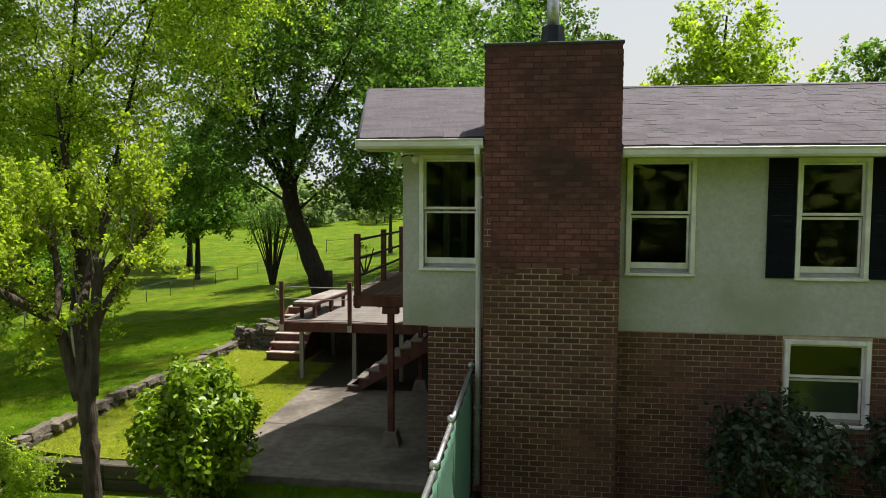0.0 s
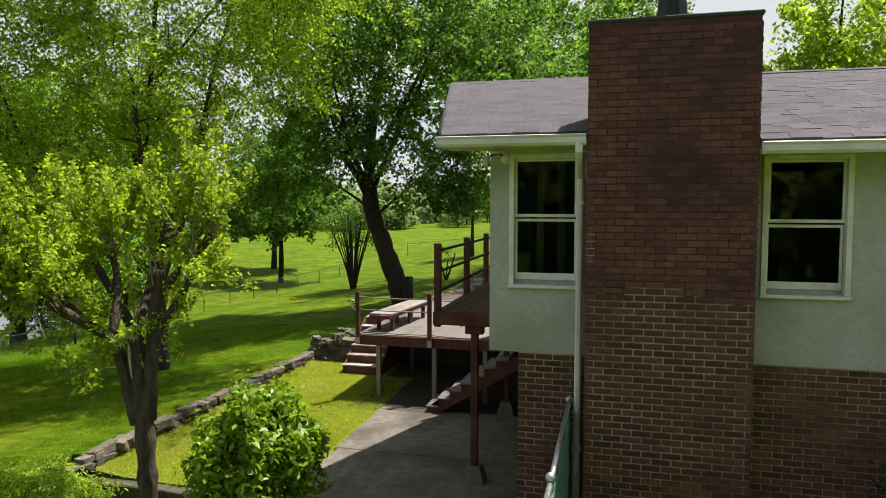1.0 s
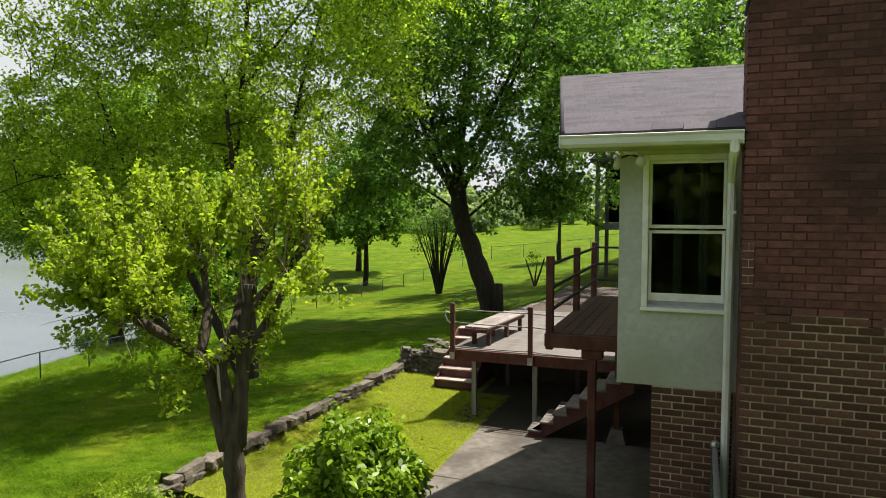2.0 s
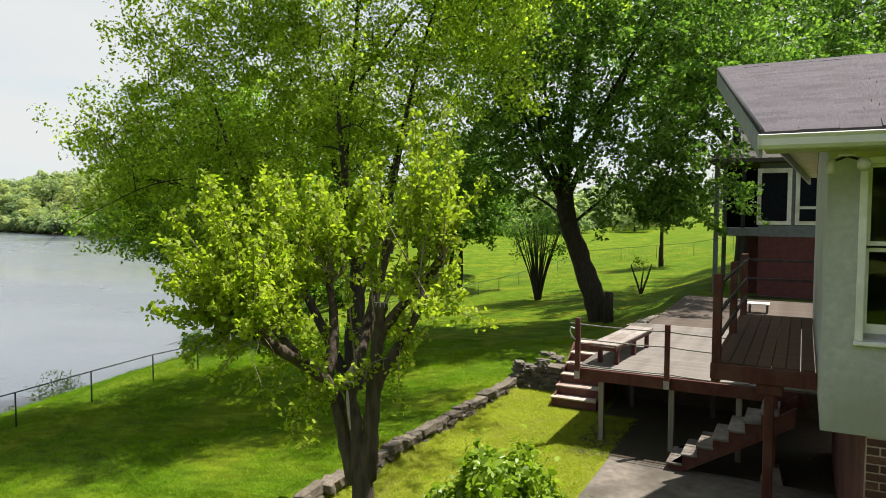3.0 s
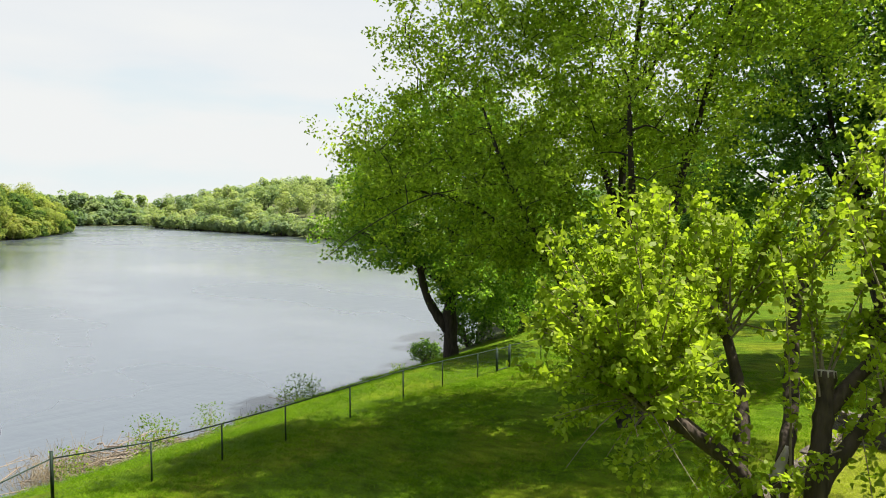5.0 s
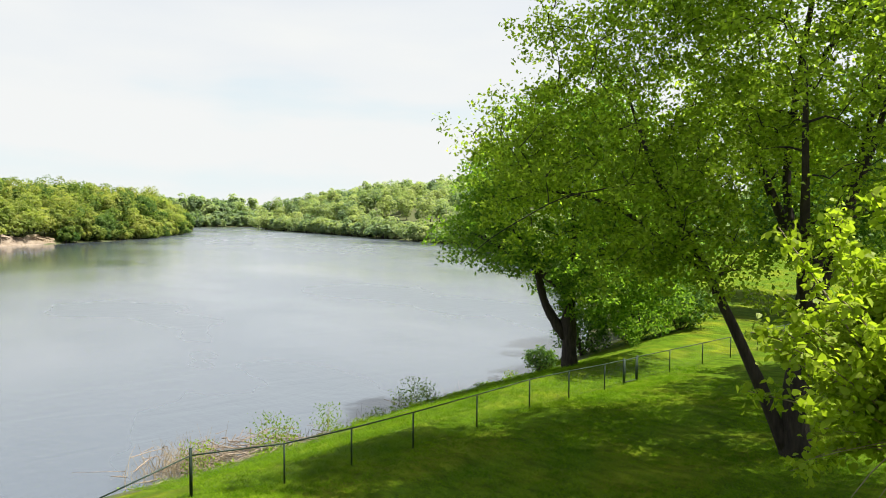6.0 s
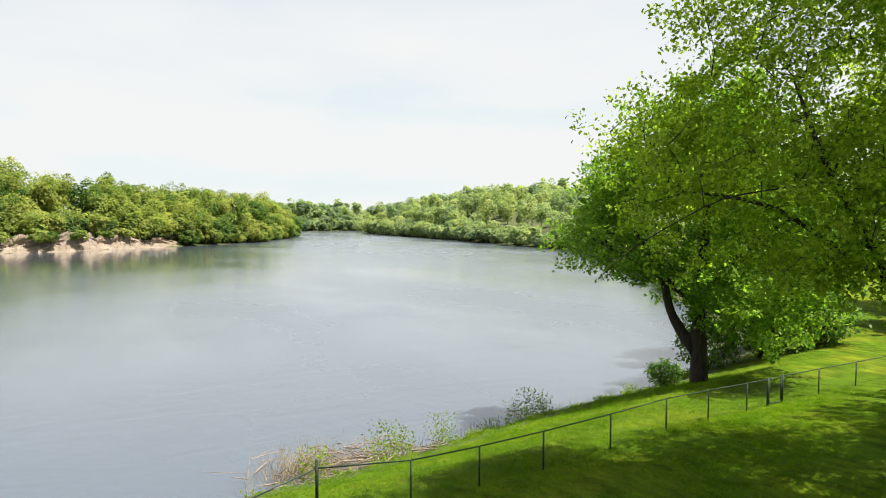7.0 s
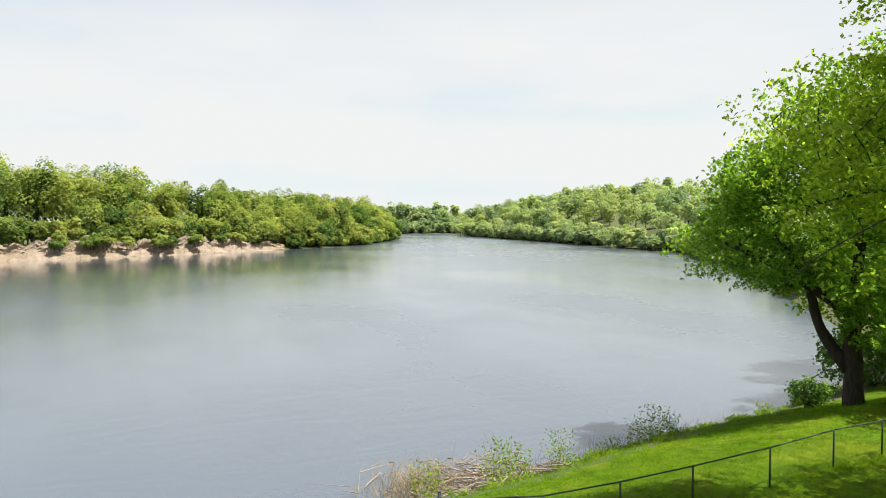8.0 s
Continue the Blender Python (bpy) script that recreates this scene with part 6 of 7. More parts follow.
def screen_fence():
    """The short screened fence from the house corner."""
    x = -0.76
    ys = (10.30, 7.75, 6.4, 4.9)
    ob = thing("screen_fence", x, 8.0, -0.1, "chain-link fence with green screen cloth beside the chimney", "fence")
    top = 1.80
    for y in ys:
        tube("post", [(x, y, -0.12), (x, y, top + 0.02)], 0.035, M["green_post"], ob, 10)
        bm = bmesh.new()
        bmesh.ops.create_uvsphere(bm, u_segments=10, v_segments=6, radius=0.05, matrix=Matrix.Translation((x, y, top + 0.05)))
        part("post_cap", bm, M["steel"], ob, "round metal post cap", True)
    for a, b in zip(ys, ys[1:]):
        tube("top_rail", [(x, a, top), (x, b, top)], 0.028, M["steel"], ob, 8, "grey top rail")
        wire_mesh("wire_mesh", (x - 0.03, a, 0), (x - 0.03, b, 0), 0.0, top, 0.0, top, ob, 0.06, 0.002)
        n, rows = 24, 14
        v = [(x + 0.02 + 0.012 * math.sin(i * 1.3 + j), a + (b - a) * i / n, -0.05 + (top - 0.02) * j / rows) for j in range(rows + 1) for i in range(n + 1)]
        f = [(j * (n + 1) + i, j * (n + 1) + i + 1, (j + 1) * (n + 1) + i + 1, (j + 1) * (n + 1) + i) for j in range(rows) for i in range(n)]
        c = from_arrays("screen_cloth", v, f, M["green_cloth"], ob, "green woven screen cloth", True)
        c.modifiers.new("cloth", "SOLIDIFY").thickness = 0.004
    return ob


screen_fence()


def stone_mesh(key):
    rng = random.Random(key)
    bm = bmesh.new()
    bmesh.ops.create_icosphere(bm, subdivisions=1, radius=0.5)
    for v in bm.verts:
        v.co = Vector((max(-0.42, min(0.42, v.co.x)), max(-0.4, min(0.4, v.co.y)), max(-0.36, min(0.36, v.co.z)))) * rng.uniform(0.9, 1.14)
    me = bpy.data.meshes.new("stone")
    bm.to_mesh(me)
    bm.free()
    return me


def slab_mesh(key):
    rng = random.Random(key)
    bm = box(-0.5, 0.5, -0.5, 0.5, -0.5, 0.5)
    bmesh.ops.subdivide_edges(bm, edges=[e for e in bm.edges if abs(e.verts[0].co.x - e.verts[1].co.x) > 0.5], cuts=2)
    for v in bm.verts:
        v.co += Vector((rng.uniform(-0.04, 0.04), rng.uniform(-0.12, 0.12), rng.uniform(-0.1, 0.1)))
        if v.co.z > 0:
            v.co.y *= 0.88
    bmesh.ops.bevel(bm, geom=bm.edges[:], offset=0.06, segments=1, affect="EDGES")
    me = bpy.data.meshes.new("slab")
    bm.to_mesh(me)
    bm.free()
    return me


def stone_wall(name, path, top_of, foot_of, label, width=0.34, long=(0.2, 0.5), course=(0.15, 0.26), cap=0.0):
    """A dry-laid low wall: rough stones in courses along a line."""
    ob = thing(name, path[0][0], path[0][1], foot_of(*path[0]), label, "stone wall")
    rng = random.Random(hash_name(name))
    spots, caps = [], []
    for (xa, ya), (xb, yb) in zip(path, path[1:]):
        length = math.hypot(xb - xa, yb - ya)
        ang = math.atan2(yb - ya, xb - xa)
        s = 0.0
        while s < length:
            w = rng.uniform(*long)
            u = (s + w / 2) / length
            x, y = xa + (xb - xa) * u, ya + (yb - ya) * u
            lo, hi = foot_of(x, y) - 0.06, top_of(x, y) - cap * 0.9 + rng.uniform(-0.03, 0.03)
            rows = max(1, round((hi - lo) / rng.uniform(*course)))
            for r in range(rows):
                hgt = (hi - lo) / rows
                m = Matrix.LocRotScale((x + rng.uniform(-0.04, 0.04), y + rng.uniform(-0.04, 0.04), lo + hgt * (r + 0.5)),
                                       Euler((rng.uniform(-0.1, 0.1), rng.uniform(-0.1, 0.1), ang + rng.uniform(-0.12, 0.12))),
                                       (w * rng.uniform(1.1, 1.35), width * rng.uniform(0.9, 1.5), hgt * rng.uniform(1.35, 1.7)) if course[1] >= 0.11 else (w * rng.uniform(0.95, 1.15), width * rng.uniform(0.85, 1.05), hgt * rng.uniform(0.85, 1.05)))
                spots.append((rng.randrange(7), m))
            s += w * 0.94
        s = 0.0
        while cap and s < length:
            w = rng.uniform(0.22, 0.62)
            u = min(1.0, (s + w / 2) / length)
            x, y = xa + (xb - xa) * u, ya + (yb - ya) * u
            caps.append((rng.randrange(7), Matrix.LocRotScale((x + rng.uniform(-0.03, 0.03), y + rng.uniform(-0.03, 0.03), top_of(x, y) - cap * 0.5 + rng.uniform(-0.03, 0.025)),
                                                             Euler((rng.uniform(-0.12, 0.12), rng.uniform(-0.09, 0.09), ang + rng.uniform(-0.16, 0.16))),
                                                             (w * 1.02, width * rng.uniform(0.75, 1.25), cap * rng.uniform(0.8, 1.5)))))
            s += w
    pieces("stone", M["stone"], spots, ob, slab_mesh if course[1] < 0.11 else stone_mesh)
    if caps:
        pieces("cap_stone", M["cap_stone"], caps, ob, slab_mesh)
    return ob


def hash_name(s):
    return sum((i + 1) * ord(c) for i, c in enumerate(s))


stone_wall("lawn_wall", [(-8.5, 8.6), (-8.42, 9.7), (-8.3, 10.7), (-8.25, 13.5), (-8.2, 16.0), (-8.15, 18.6)], lambda x, y: 0.33 if y > 10.6 else 0.33 - 0.3 * (10.6 - y), lambda x, y: 0.0 if y > 10.6 else -0.45, "low dry-stone retaining wall edging the lawn", 0.25, (0.16, 0.36), (0.1, 0.16), 0.11)
stone_wall("terrace_wall", [(-8.2, 18.75), (-7.65, 19.1), (-6.9, 19.2)], lambda x, y: 0.66 + 0.08 * math.sin(x * 9), lambda x, y: 0.0, "dry-stone terrace wall with loose rocks on top", 0.4, (0.14, 0.36), (0.065, 0.10))
stone_wall("terrace_edge", [(-5.95, 21.2), (-5.78, 23.0), (-5.2, 25.0), (-4.7, 27.0)], lambda x, y: 1.42, lambda x, y: 1.05, "row of dark edging stones along the terrace", 0.26)
strip_wall = thing("strip_wall", -6.8, 10.55, -0.45, "low wall of dark weathered timber sleepers holding the lawn strip", "garden wall")
x = -8.6
while x < -4.95:
    w = random.uniform(1.3, 2.0)
    x1 = min(x + w, -4.95)
    for z0, z1 in ((-0.52, -0.26), (-0.255, -0.01)):
        shift = random.uniform(-0.012, 0.012)
        part("sleeper", box(x, x1 - 0.008, 10.44 + shift, 10.66 + shift, z0, z1 + random.uniform(-0.006, 0.004), 0.018), M["sleeper"], strip_wall)
    x = x1
rng1 = random.Random(8)
for k in range(9):
    x, y = rng1.uniform(-7.9, -6.9), rng1.uniform(19.1, 20.0)
    ob = new("rock", stone_mesh(k % 7))
    ob.data.materials.append(M["stone"])
    ob.matrix_basis = Matrix.LocRotScale((x, y, max(gz(x, y), 0.62) + 0.08), Euler((0.2, 0.1, k)), (rng1.uniform(0.2, 0.42), rng1.uniform(0.16, 0.3), rng1.uniform(0.1, 0.2)))
    tagged(ob, "loose pale rock lying on the terrace wall", "rock", "loose rocks")
for k in range(8):
    x, y = rng1.uniform(-6.4, -4.6), rng1.uniform(9.55, 10.3)
    ob = new("concrete_lump", stone_mesh(k % 7))
    ob.data.materials.append(M["concrete"])
    ob.matrix_basis = Matrix.LocRotScale((x, y, gz(x, y) + 0.05), Euler((0.1, 0.2, k)), (rng1.uniform(0.3, 0.55), rng1.uniform(0.2, 0.35), rng1.uniform(0.14, 0.24)))
    tagged(ob, "broken lump of pale concrete on the soil", "rock", "loose rocks")


# ---- screened porch beyond the deck ----
porch = thing("porch_house", -3.5, 31, 1.0, "house wing with a screened porch over a red wall", "house", kind="")
PY = 30.7
part("wall", box(-3.45, 6.0, PY, PY + 0.25, 0.6, 3.45), M["red_wall"], porch, "dark red painted block wall")
part("band", box(-3.47, 6.0, PY - 0.02, PY + 0.25, 3.452, 3.86), M["grey_paint"], porch, "grey boarded band")
part("wall", box(-3.45, 6.0, PY + 0.02, PY + 0.25, 3.862, 6.1), M["grey_paint"], porch, "grey boarded upper wall")
part("wall", box(-3.45, -3.2, PY + 0.25, PY + 6, 0.6, 6.1), M["grey_paint"], porch)
for wx in (-3.52, -2.28, -1.04, 0.2):
    w = part("window", box(wx, wx + 1.12, PY - 0.05, PY + 0.018, 3.88, 5.92, 0.01), M["trim"], porch, "white framed window")
    part("pane", box(wx + 0.14, wx + 0.98, PY - 0.07, PY - 0.052, 4.02, 4.45 if wx > -3 else 5.75), M["shutter"], w, "dark window glass")
    if wx > -3:
        part("pane", box(wx + 0.14, wx + 0.98, PY - 0.07, PY - 0.052, 4.55, 5.75), M["shutter"], w, "dark window glass")
for px, py in ((-4.9, PY), (-4.9, PY + 3.0), (-4.2, PY + 3.0)):
    part("post", box(px - 0.08, px + 0.08, py - 0.08, py + 0.08, gz(px, py) - 0.1, 6.15, 0.01), M["grey_paint"], porch, "grey porch post")
part("porch_beam", box(-4.98, -3.47, PY - 0.06, PY + 0.06, 3.46, 3.74, 0.01), M["grey_paint"], porch)
part("porch_floor", box(-4.9, -3.45, PY + 0.06, PY + 6, 3.5, 3.66), M["grey_paint"], porch)
# Black sheet stands in for the unlit depth of the porch.
part("porch_back", box(-4.9, -3.45, PY + 3.1, PY + 3.16, 3.70, 6.1), M["shutter"], porch, "black screen sheet standing in for the dark porch inside")
part("brick_pier", box(-3.9, -3.452, PY + 1.0, PY + 1.6, 0.6, 3.49), M["red_wall"], porch)
bm = bmesh.new()
ridge_pts = [(-5.15, PY - 0.45, 6.28), (6.5, PY - 0.45, 6.28), (6.5, PY + 3.2, 7.9), (-4.15, PY + 3.2, 7.9), (-5.15, PY + 6.9, 6.28), (6.5, PY + 6.9, 6.28)]
vt = [bm.verts.new(p) for p in ridge_pts]
vb = [bm.verts.new((p[0], p[1], p[2] - 0.14)) for p in ridge_pts]
for q in ((0, 1, 2, 3), (3, 2, 5, 4), (0, 3, 4)):
    bm.faces.new([vt[i] for i in q])
    bm.faces.new([vb[i] for i in q][::-1])
for a, b in ((0, 1), (1, 2), (2, 5), (5, 4), (4, 0)):
    bm.faces.new((vt[a], vt[b], vb[b], vb[a]))
part("roof", bm, M["roof_grey"], porch, "weathered grey hipped roof")
tube("vent_pipe", [(-4.35, PY + 1.0, 6.4), (-4.35, PY + 1.0, 7.75)], 0.16, M["dark_metal"], porch, 12, "dark flue pipe")

# ---- far house, woods and banks ----
far_house = thing("far_house", -37, 150, gz(-37, 150), "low pinkish house far beyond the field", "house")
fz = gz(-37, 150)
part("wall", box(-50, -29, 147, 153, fz - 0.3, fz + 1.5), M["sand"], far_house)
bm = bmesh.new()
q = [bm.verts.new(p) for p in ((-50.6, 146.4, fz + 1.5), (-28.4, 146.4, fz + 1.5), (-28.4, 150, fz + 2.5), (-50.6, 150, fz + 2.5), (-50.6, 153.6, fz + 1.5), (-28.4, 153.6, fz + 1.5))]
for f in ((0, 1, 2, 3), (3, 2, 5, 4), (0, 3, 4), (1, 5, 2), (0, 4, 5, 1)):
    bm.faces.new([q[i] for i in f])
part("roof", bm, M["tread"], far_house)


def woods(name, spots, kinds, label, seed, clumps=170, size=0.6):
    """A far wood as one stretch: every tree a trunk and a loose crown of leaf clumps, of one of several greens."""
    rng = np.random.default_rng(seed)
    out, trunks = [[] for k in kinds], []
    for x, y, z, h, r in spots:
        n = int(clumps * (0.35 + 0.65 * min(1.0, r * h / 50)))
        d = unit(rng.normal(size=(n, 3)) + np.array([0, 0, 0.35]))
        k = 9
        lobes = np.clip(rng.normal(size=(k, 3)), -1.7, 1.7) * np.array([0.40, 0.40, 0.34])
        lobes[:, 2] += 0.1
        width = rng.uniform(0.26, 0.50, k)
        at = rng.integers(0, k, n)
        c = lobes[at] + d * width[at][:, None] * rng.uniform(0.8, 1.08, (n, 1))
        c = np.array([x, y, z + h * 0.48]) + c * np.array([r, r, h * 0.52])
        c[:, 2] = np.where(c[:, 2] < z, z + rng.uniform(0, 0.4 * h, n), c[:, 2])
        nrm = unit(0.35 * rng.normal(size=(n, 3)) + 0.6 * d + np.array([0, 0, 0.6]))
        out[rng.integers(len(kinds))].append(leaf_quads(c, nrm, size * rng.uniform(0.85, 1.15), rng, 1.0, 0.5))
        trunks.append(([(x, y, z - 0.5), (x, y, z + h * 0.5)], [0.12 + 0.008 * h, 0.05]))
    ob = thing(name, spots[0][0], spots[0][1], spots[0][2], label, "woods", kind="stuff")
    for leaves, key in zip(out, kinds):
        if leaves:
            tagged(quads_mesh("foliage", np.concatenate(leaves), 4, M[key], ob), kind="stuff")
    tagged(join_tubes("trunks", trunks, M["bark_dark"], ob, sides=4), kind="stuff")
    return ob


def along(path, count, depth, rng, h, r, lift=0.0, rise=0.0):
    pts = np.array(path, float)
    seg = np.linalg.norm(np.diff(pts, axis=0), axis=1)
    cum = np.r_[0, np.cumsum(seg)]
    out = []
    for k in range(count):
        s = rng.uniform(0, cum[-1])
        i = min(int(np.searchsorted(cum, s, "right")) - 1, len(seg) - 1)
        u = (s - cum[i]) / seg[i]
        p = pts[i] + (pts[i + 1] - pts[i]) * u
        d = (pts[i + 1] - pts[i]) / seg[i]
        w = rng.uniform(0, 1) ** 1.3
        p = p + np.array([-d[1], d[0]]) * depth * w
        hh = rng.uniform(*h) * (0.55 + 0.45 * min(1, w * 4))
        out.append((p[0], p[1], WATER_Z + 0.6 + lift * (0.3 + 0.7 * min(1, 3 * w)) + rise * w, hh, rng.uniform(*r)))
    return out


rngw = np.random.default_rng(77)


def undergrowth(path, count, depth, rng, h, lift):
    """Low thicket that hides the foot of a wood."""
    return [(x, y, WATER_Z + lift(x, y), rng.uniform(*h), rng.uniform(1.6, 3.0)) for x, y, z, a, b in along(path, count, depth, rng, (3, 4), (2, 3))]


left_edge = [(-183, -48), (-184, -30), (-198, 6), (-209, 26), (-221, 47), (-237, 67), (-290, 96), (-345, 108)]
left_trees = []
for x, y, z, h, r in along(left_edge, 270, 44, rngw, (7.5, 13.0), (3.8, 6.4), 3.6, 3.0):
    grow = 1.08 + 0.42 * max(0.0, min(1.0, (20 - y) / 60))
    left_trees.append((x, y, z + (1.6 if y < 26 else 0), h * grow, r * (0.9 + 0.1 * grow)))
woods("left_bank_wood", left_trees + undergrowth(left_edge[:5], 170, 6.0, rngw, (3.0, 6.5), lambda x, y: 3.4) + undergrowth([(-177.5, -32), (-191, 6), (-205, 26)], 16, 3.0, rngw, (1.8, 3.4), lambda x, y: 2.3) + undergrowth([(-211, 37), (-216, 45), (-234, 66), (-287, 95), (-340, 102)], 130, 3.0, rngw, (3.0, 5.5), lambda x, y: 0.1), ("wood_a", "wood_deep", "wood_yellow", "wood_a"), "dense green wood on the opposite river bank", 71, 1500, 0.50)
right_edge = [(-420, 176), (-345, 150), (-256, 141), (-195, 130), (-162, 127), (-143, 126), (-94, 95), (-62, 70)]
right_trees = [(x, y, max(ground_at(x, y) - 0.4, WATER_Z + 0.3), h * (0.64 + 0.36 * float(smooth01(-110, -190, x))), r) for x, y, z, h, r in along(right_edge, 330, 84, rngw, (8.5, 12.5), (3.6, 6.0))]
# Far bank foliage uses the greens with haze in their colour.
woods("right_bank_wood", right_trees + undergrowth([(-392, 175), (-330, 149), (-235, 138), (-144, 124.5), (-90, 90.5), (-60, 67)], 330, 5.0, rngw, (3.0, 6.0), lambda x, y: 0.2), ("wood_haze", "wood_haze_deep", "wood_haze_yellow", "wood_haze"), "green wooded hillside along the far river bend", 72, 1000, 0.66)
end_trees = [(x, y, max(z, ground_at(x, y) - 0.3), h, r) for x, y, z, h, r in along([(-400, 180), (-404, 130), (-392, 70)][::-1], 150, 70, rngw, (8, 12), (4, 6.5), 1.0, 6.0)]
woods("river_end_wood", end_trees + undergrowth([(-394, 180), (-399, 130), (-394, 92)][::-1], 130, 12, rngw, (4.0, 7.0), lambda x, y: max(0.2, ground_at(x, y) - WATER_Z - 0.3)), ("wood_haze_deep", "wood_haze"), "distant wooded hill closing the river", 73, 700, 1.1)
field_edge = [(140, 150), (40, 165), (-60, 175), (-120, 170)]
woods("field_wood", along(field_edge[::-1], 170, 40, rngw, (6, 13), (3, 5.5), 5.5, 2.0), ("wood_haze", "wood_haze_deep"), "line of trees beyond the far field", 74, 210, 1.1)
# Unseen trees: reflected in the panes, and sized to block sky from the front.
woods("unseen_south_wood", along([(-12, -25), (10, -19), (54, -23)][::-1], 150, 16, rngw, (17, 24), (3.8, 5.8), 3.2, 1.0), ("wood_a",), "unseen row of tall green trees blocking sky from the house front", 75, 330, 1.1)


def sand_bank():
    """The bare eroded face of the opposite bank."""
    rng = np.random.default_rng(3)
    path = [(-170, -120), (-176, -30), (-190, 8), (-208, 36)]
    pts = np.array(path, float)
    n, rows = 340, 13
    v = []
    for i in range(n):
        u = i / (n - 1) * (len(pts) - 1)
        k = min(int(u), len(pts) - 2)
        p = pts[k] + (pts[k + 1] - pts[k]) * (u - k)
        h = 3.7 + 4.5 * max(0, noise.noise(Vector((i * 0.045, 2.0, 0))) + 0.15) + 0.8 * noise.noise(Vector((i * 0.2, 7.0, 0)))
        h *= 1.0 - 0.75 * max(0, (u - 2.2))
        for j in range(rows):
            s = j / (rows - 1)
            back = 0.6 + 3.4 * min(s, 0.45) / 0.45 + 0.7 * s + 1.1 * noise.noise(Vector((i * 0.12, j * 0.25, 5))) + 0.45 * noise.noise(Vector((i * 0.55, j * 0.9, 2)))
            v.append((p[0] - back, p[1] + 0.4 * noise.noise(Vector((i * 0.5, j, 9))), WATER_Z - 0.3 + h * (s + 0.05 * noise.noise(Vector((i * 0.3, j * 0.8, 3))))))
    f = [(i * rows + j, (i + 1) * rows + j, (i + 1) * rows + j + 1, i * rows + j + 1) for i in range(n - 1) for j in range(rows - 1)]
    ob = from_arrays("sand_bank", v, f, M["sand"], smooth=False)
    return tagged(ob, "bare eroded sandy river bank below the trees", "river bank", kind="structure")


sand_bank()


def driftwood():
    rng = np.random.default_rng(9)
    ob = thing("driftwood_heap", -28.6, 11.5, WATER_Z, "heap of pale driftwood and dry reeds at the water's edge", "driftwood", kind="stuff")
    lines, reeds = [], []
    for k in range(300):
        x, y = rng.normal(-28.2, 0.9), rng.normal(12.5, 1.6)
        c = np.array([x, y, max(gz(x, y), WATER_Z) + rng.uniform(0.04, 0.35)])
        d = unit(np.array([rng.normal(), rng.normal(), rng.normal() * 0.12]))
        ln, r = rng.uniform(0.3, 1.7), rng.uniform(0.006, 0.032)
        lines.append(([c - d * ln / 2, c + rng.normal(size=3) * 0.06, c + d * ln / 2], [r, r * 0.9, r * 0.4]))
    tagged(join_tubes("sticks", lines, M["drift"], ob, sides=5), kind="stuff")
    for k in range(420):
        b = np.array([rng.normal(-28.2, 0.6), rng.normal(10.8, 0.7), WATER_Z - 0.1])
        w = unit(np.array([rng.normal() * 0.45, rng.normal() * 0.45, 1]))
        ln = rng.uniform(0.5, 1.3)
        reeds.append(([b, b + w * ln * 0.6, b + w * ln + rng.normal(size=3) * 0.1], [0.008, 0.006, 0.003]))
    tagged(join_tubes("reeds", reeds, M["straw"], ob, sides=3), kind="stuff")
    return ob


driftwood()


def bank_weeds():
    """Rough weeds and saplings on the bank between the fence and the water."""
    rng = np.random.default_rng(15)
    ob = thing("bank_weeds", -27, 18, -2.5, "tangled bright green weeds and saplings on the bank", "weeds", kind="stuff")
    spots = []
    for k in range(120):
        y = rng.uniform(8, 34)
        x = np.interp(y, BANK_Y, BANK_X) + rng.exponential(0.7) + 0.2
        spots.append((x, y, rng.uniform(0.10, 0.30)))
    for x, y, h in ((-26.9, 10.6, 1.2), (-27.2, 13.0, 1.5), (-27.0, 13.6, 1.1), (-27.7, 15.6, 1.2), (-28.2, 18.0, 0.6), (-28.2, 19.2, 1.0), (-27.9, 19.7, 1.2), (-27.4, 19.9, 0.8), (-29.4, 26.6, 0.6), (-29.4, 28.4, 0.8)):
        spots.append((x, y, h))
    out, stems = [], []
    for x, y, h in spots:
        z = gz(x, y)
        n = int(55 + 300 * h)
        c = np.array([x, y, z + h * 0.5]) + np.clip(rng.normal(size=(n, 3)), -1.6, 1.6) * np.array([0.16 + 0.12 * h, 0.16 + 0.12 * h, 0.36 * h])
        c[:, 2] = np.maximum(c[:, 2], z + 0.02)
        out.append(leaf_quads(c, unit(rng.normal(size=c.shape) + np.array([0, 0, 0.6])), 0.10, rng, 0.42))
        for j in range(3):
            stems.append(([(x, y, z - 0.05), (x + rng.normal() * 0.15 * h, y + rng.normal() * 0.15 * h, z + h)], [0.012, 0.004]))
    tagged(quads_mesh("foliage", np.concatenate(out), 4, M["weed"], ob), kind="stuff")
    dry = []
    for k in range(420):
        y = rng.choice([rng.normal(19.5, 2.2), rng.normal(14.5, 1.0), rng.normal(24.5, 2.0)])
        x = np.interp(y, BANK_Y, BANK_X) + rng.normal(0.25, 0.4)
        b = np.array([x, y, max(gz(x, y), WATER_Z) - 0.05])
        w = unit(np.array([rng.normal() * 0.3, rng.normal() * 0.3, 1]))
        ln = rng.uniform(0.25, 0.85)
        dry.append(([b, b + w * ln * 0.6, b + w * ln + rng.normal(size=3) * 0.06], [0.007, 0.005, 0.002]))
    tagged(join_tubes("dry_stalks", dry, M["stalk"], ob, "brown dry stalks", sides=3), kind="stuff")
    tagged(join_tubes("stems", stems, M["straw"], ob, sides=3), kind="stuff")


bank_weeds()

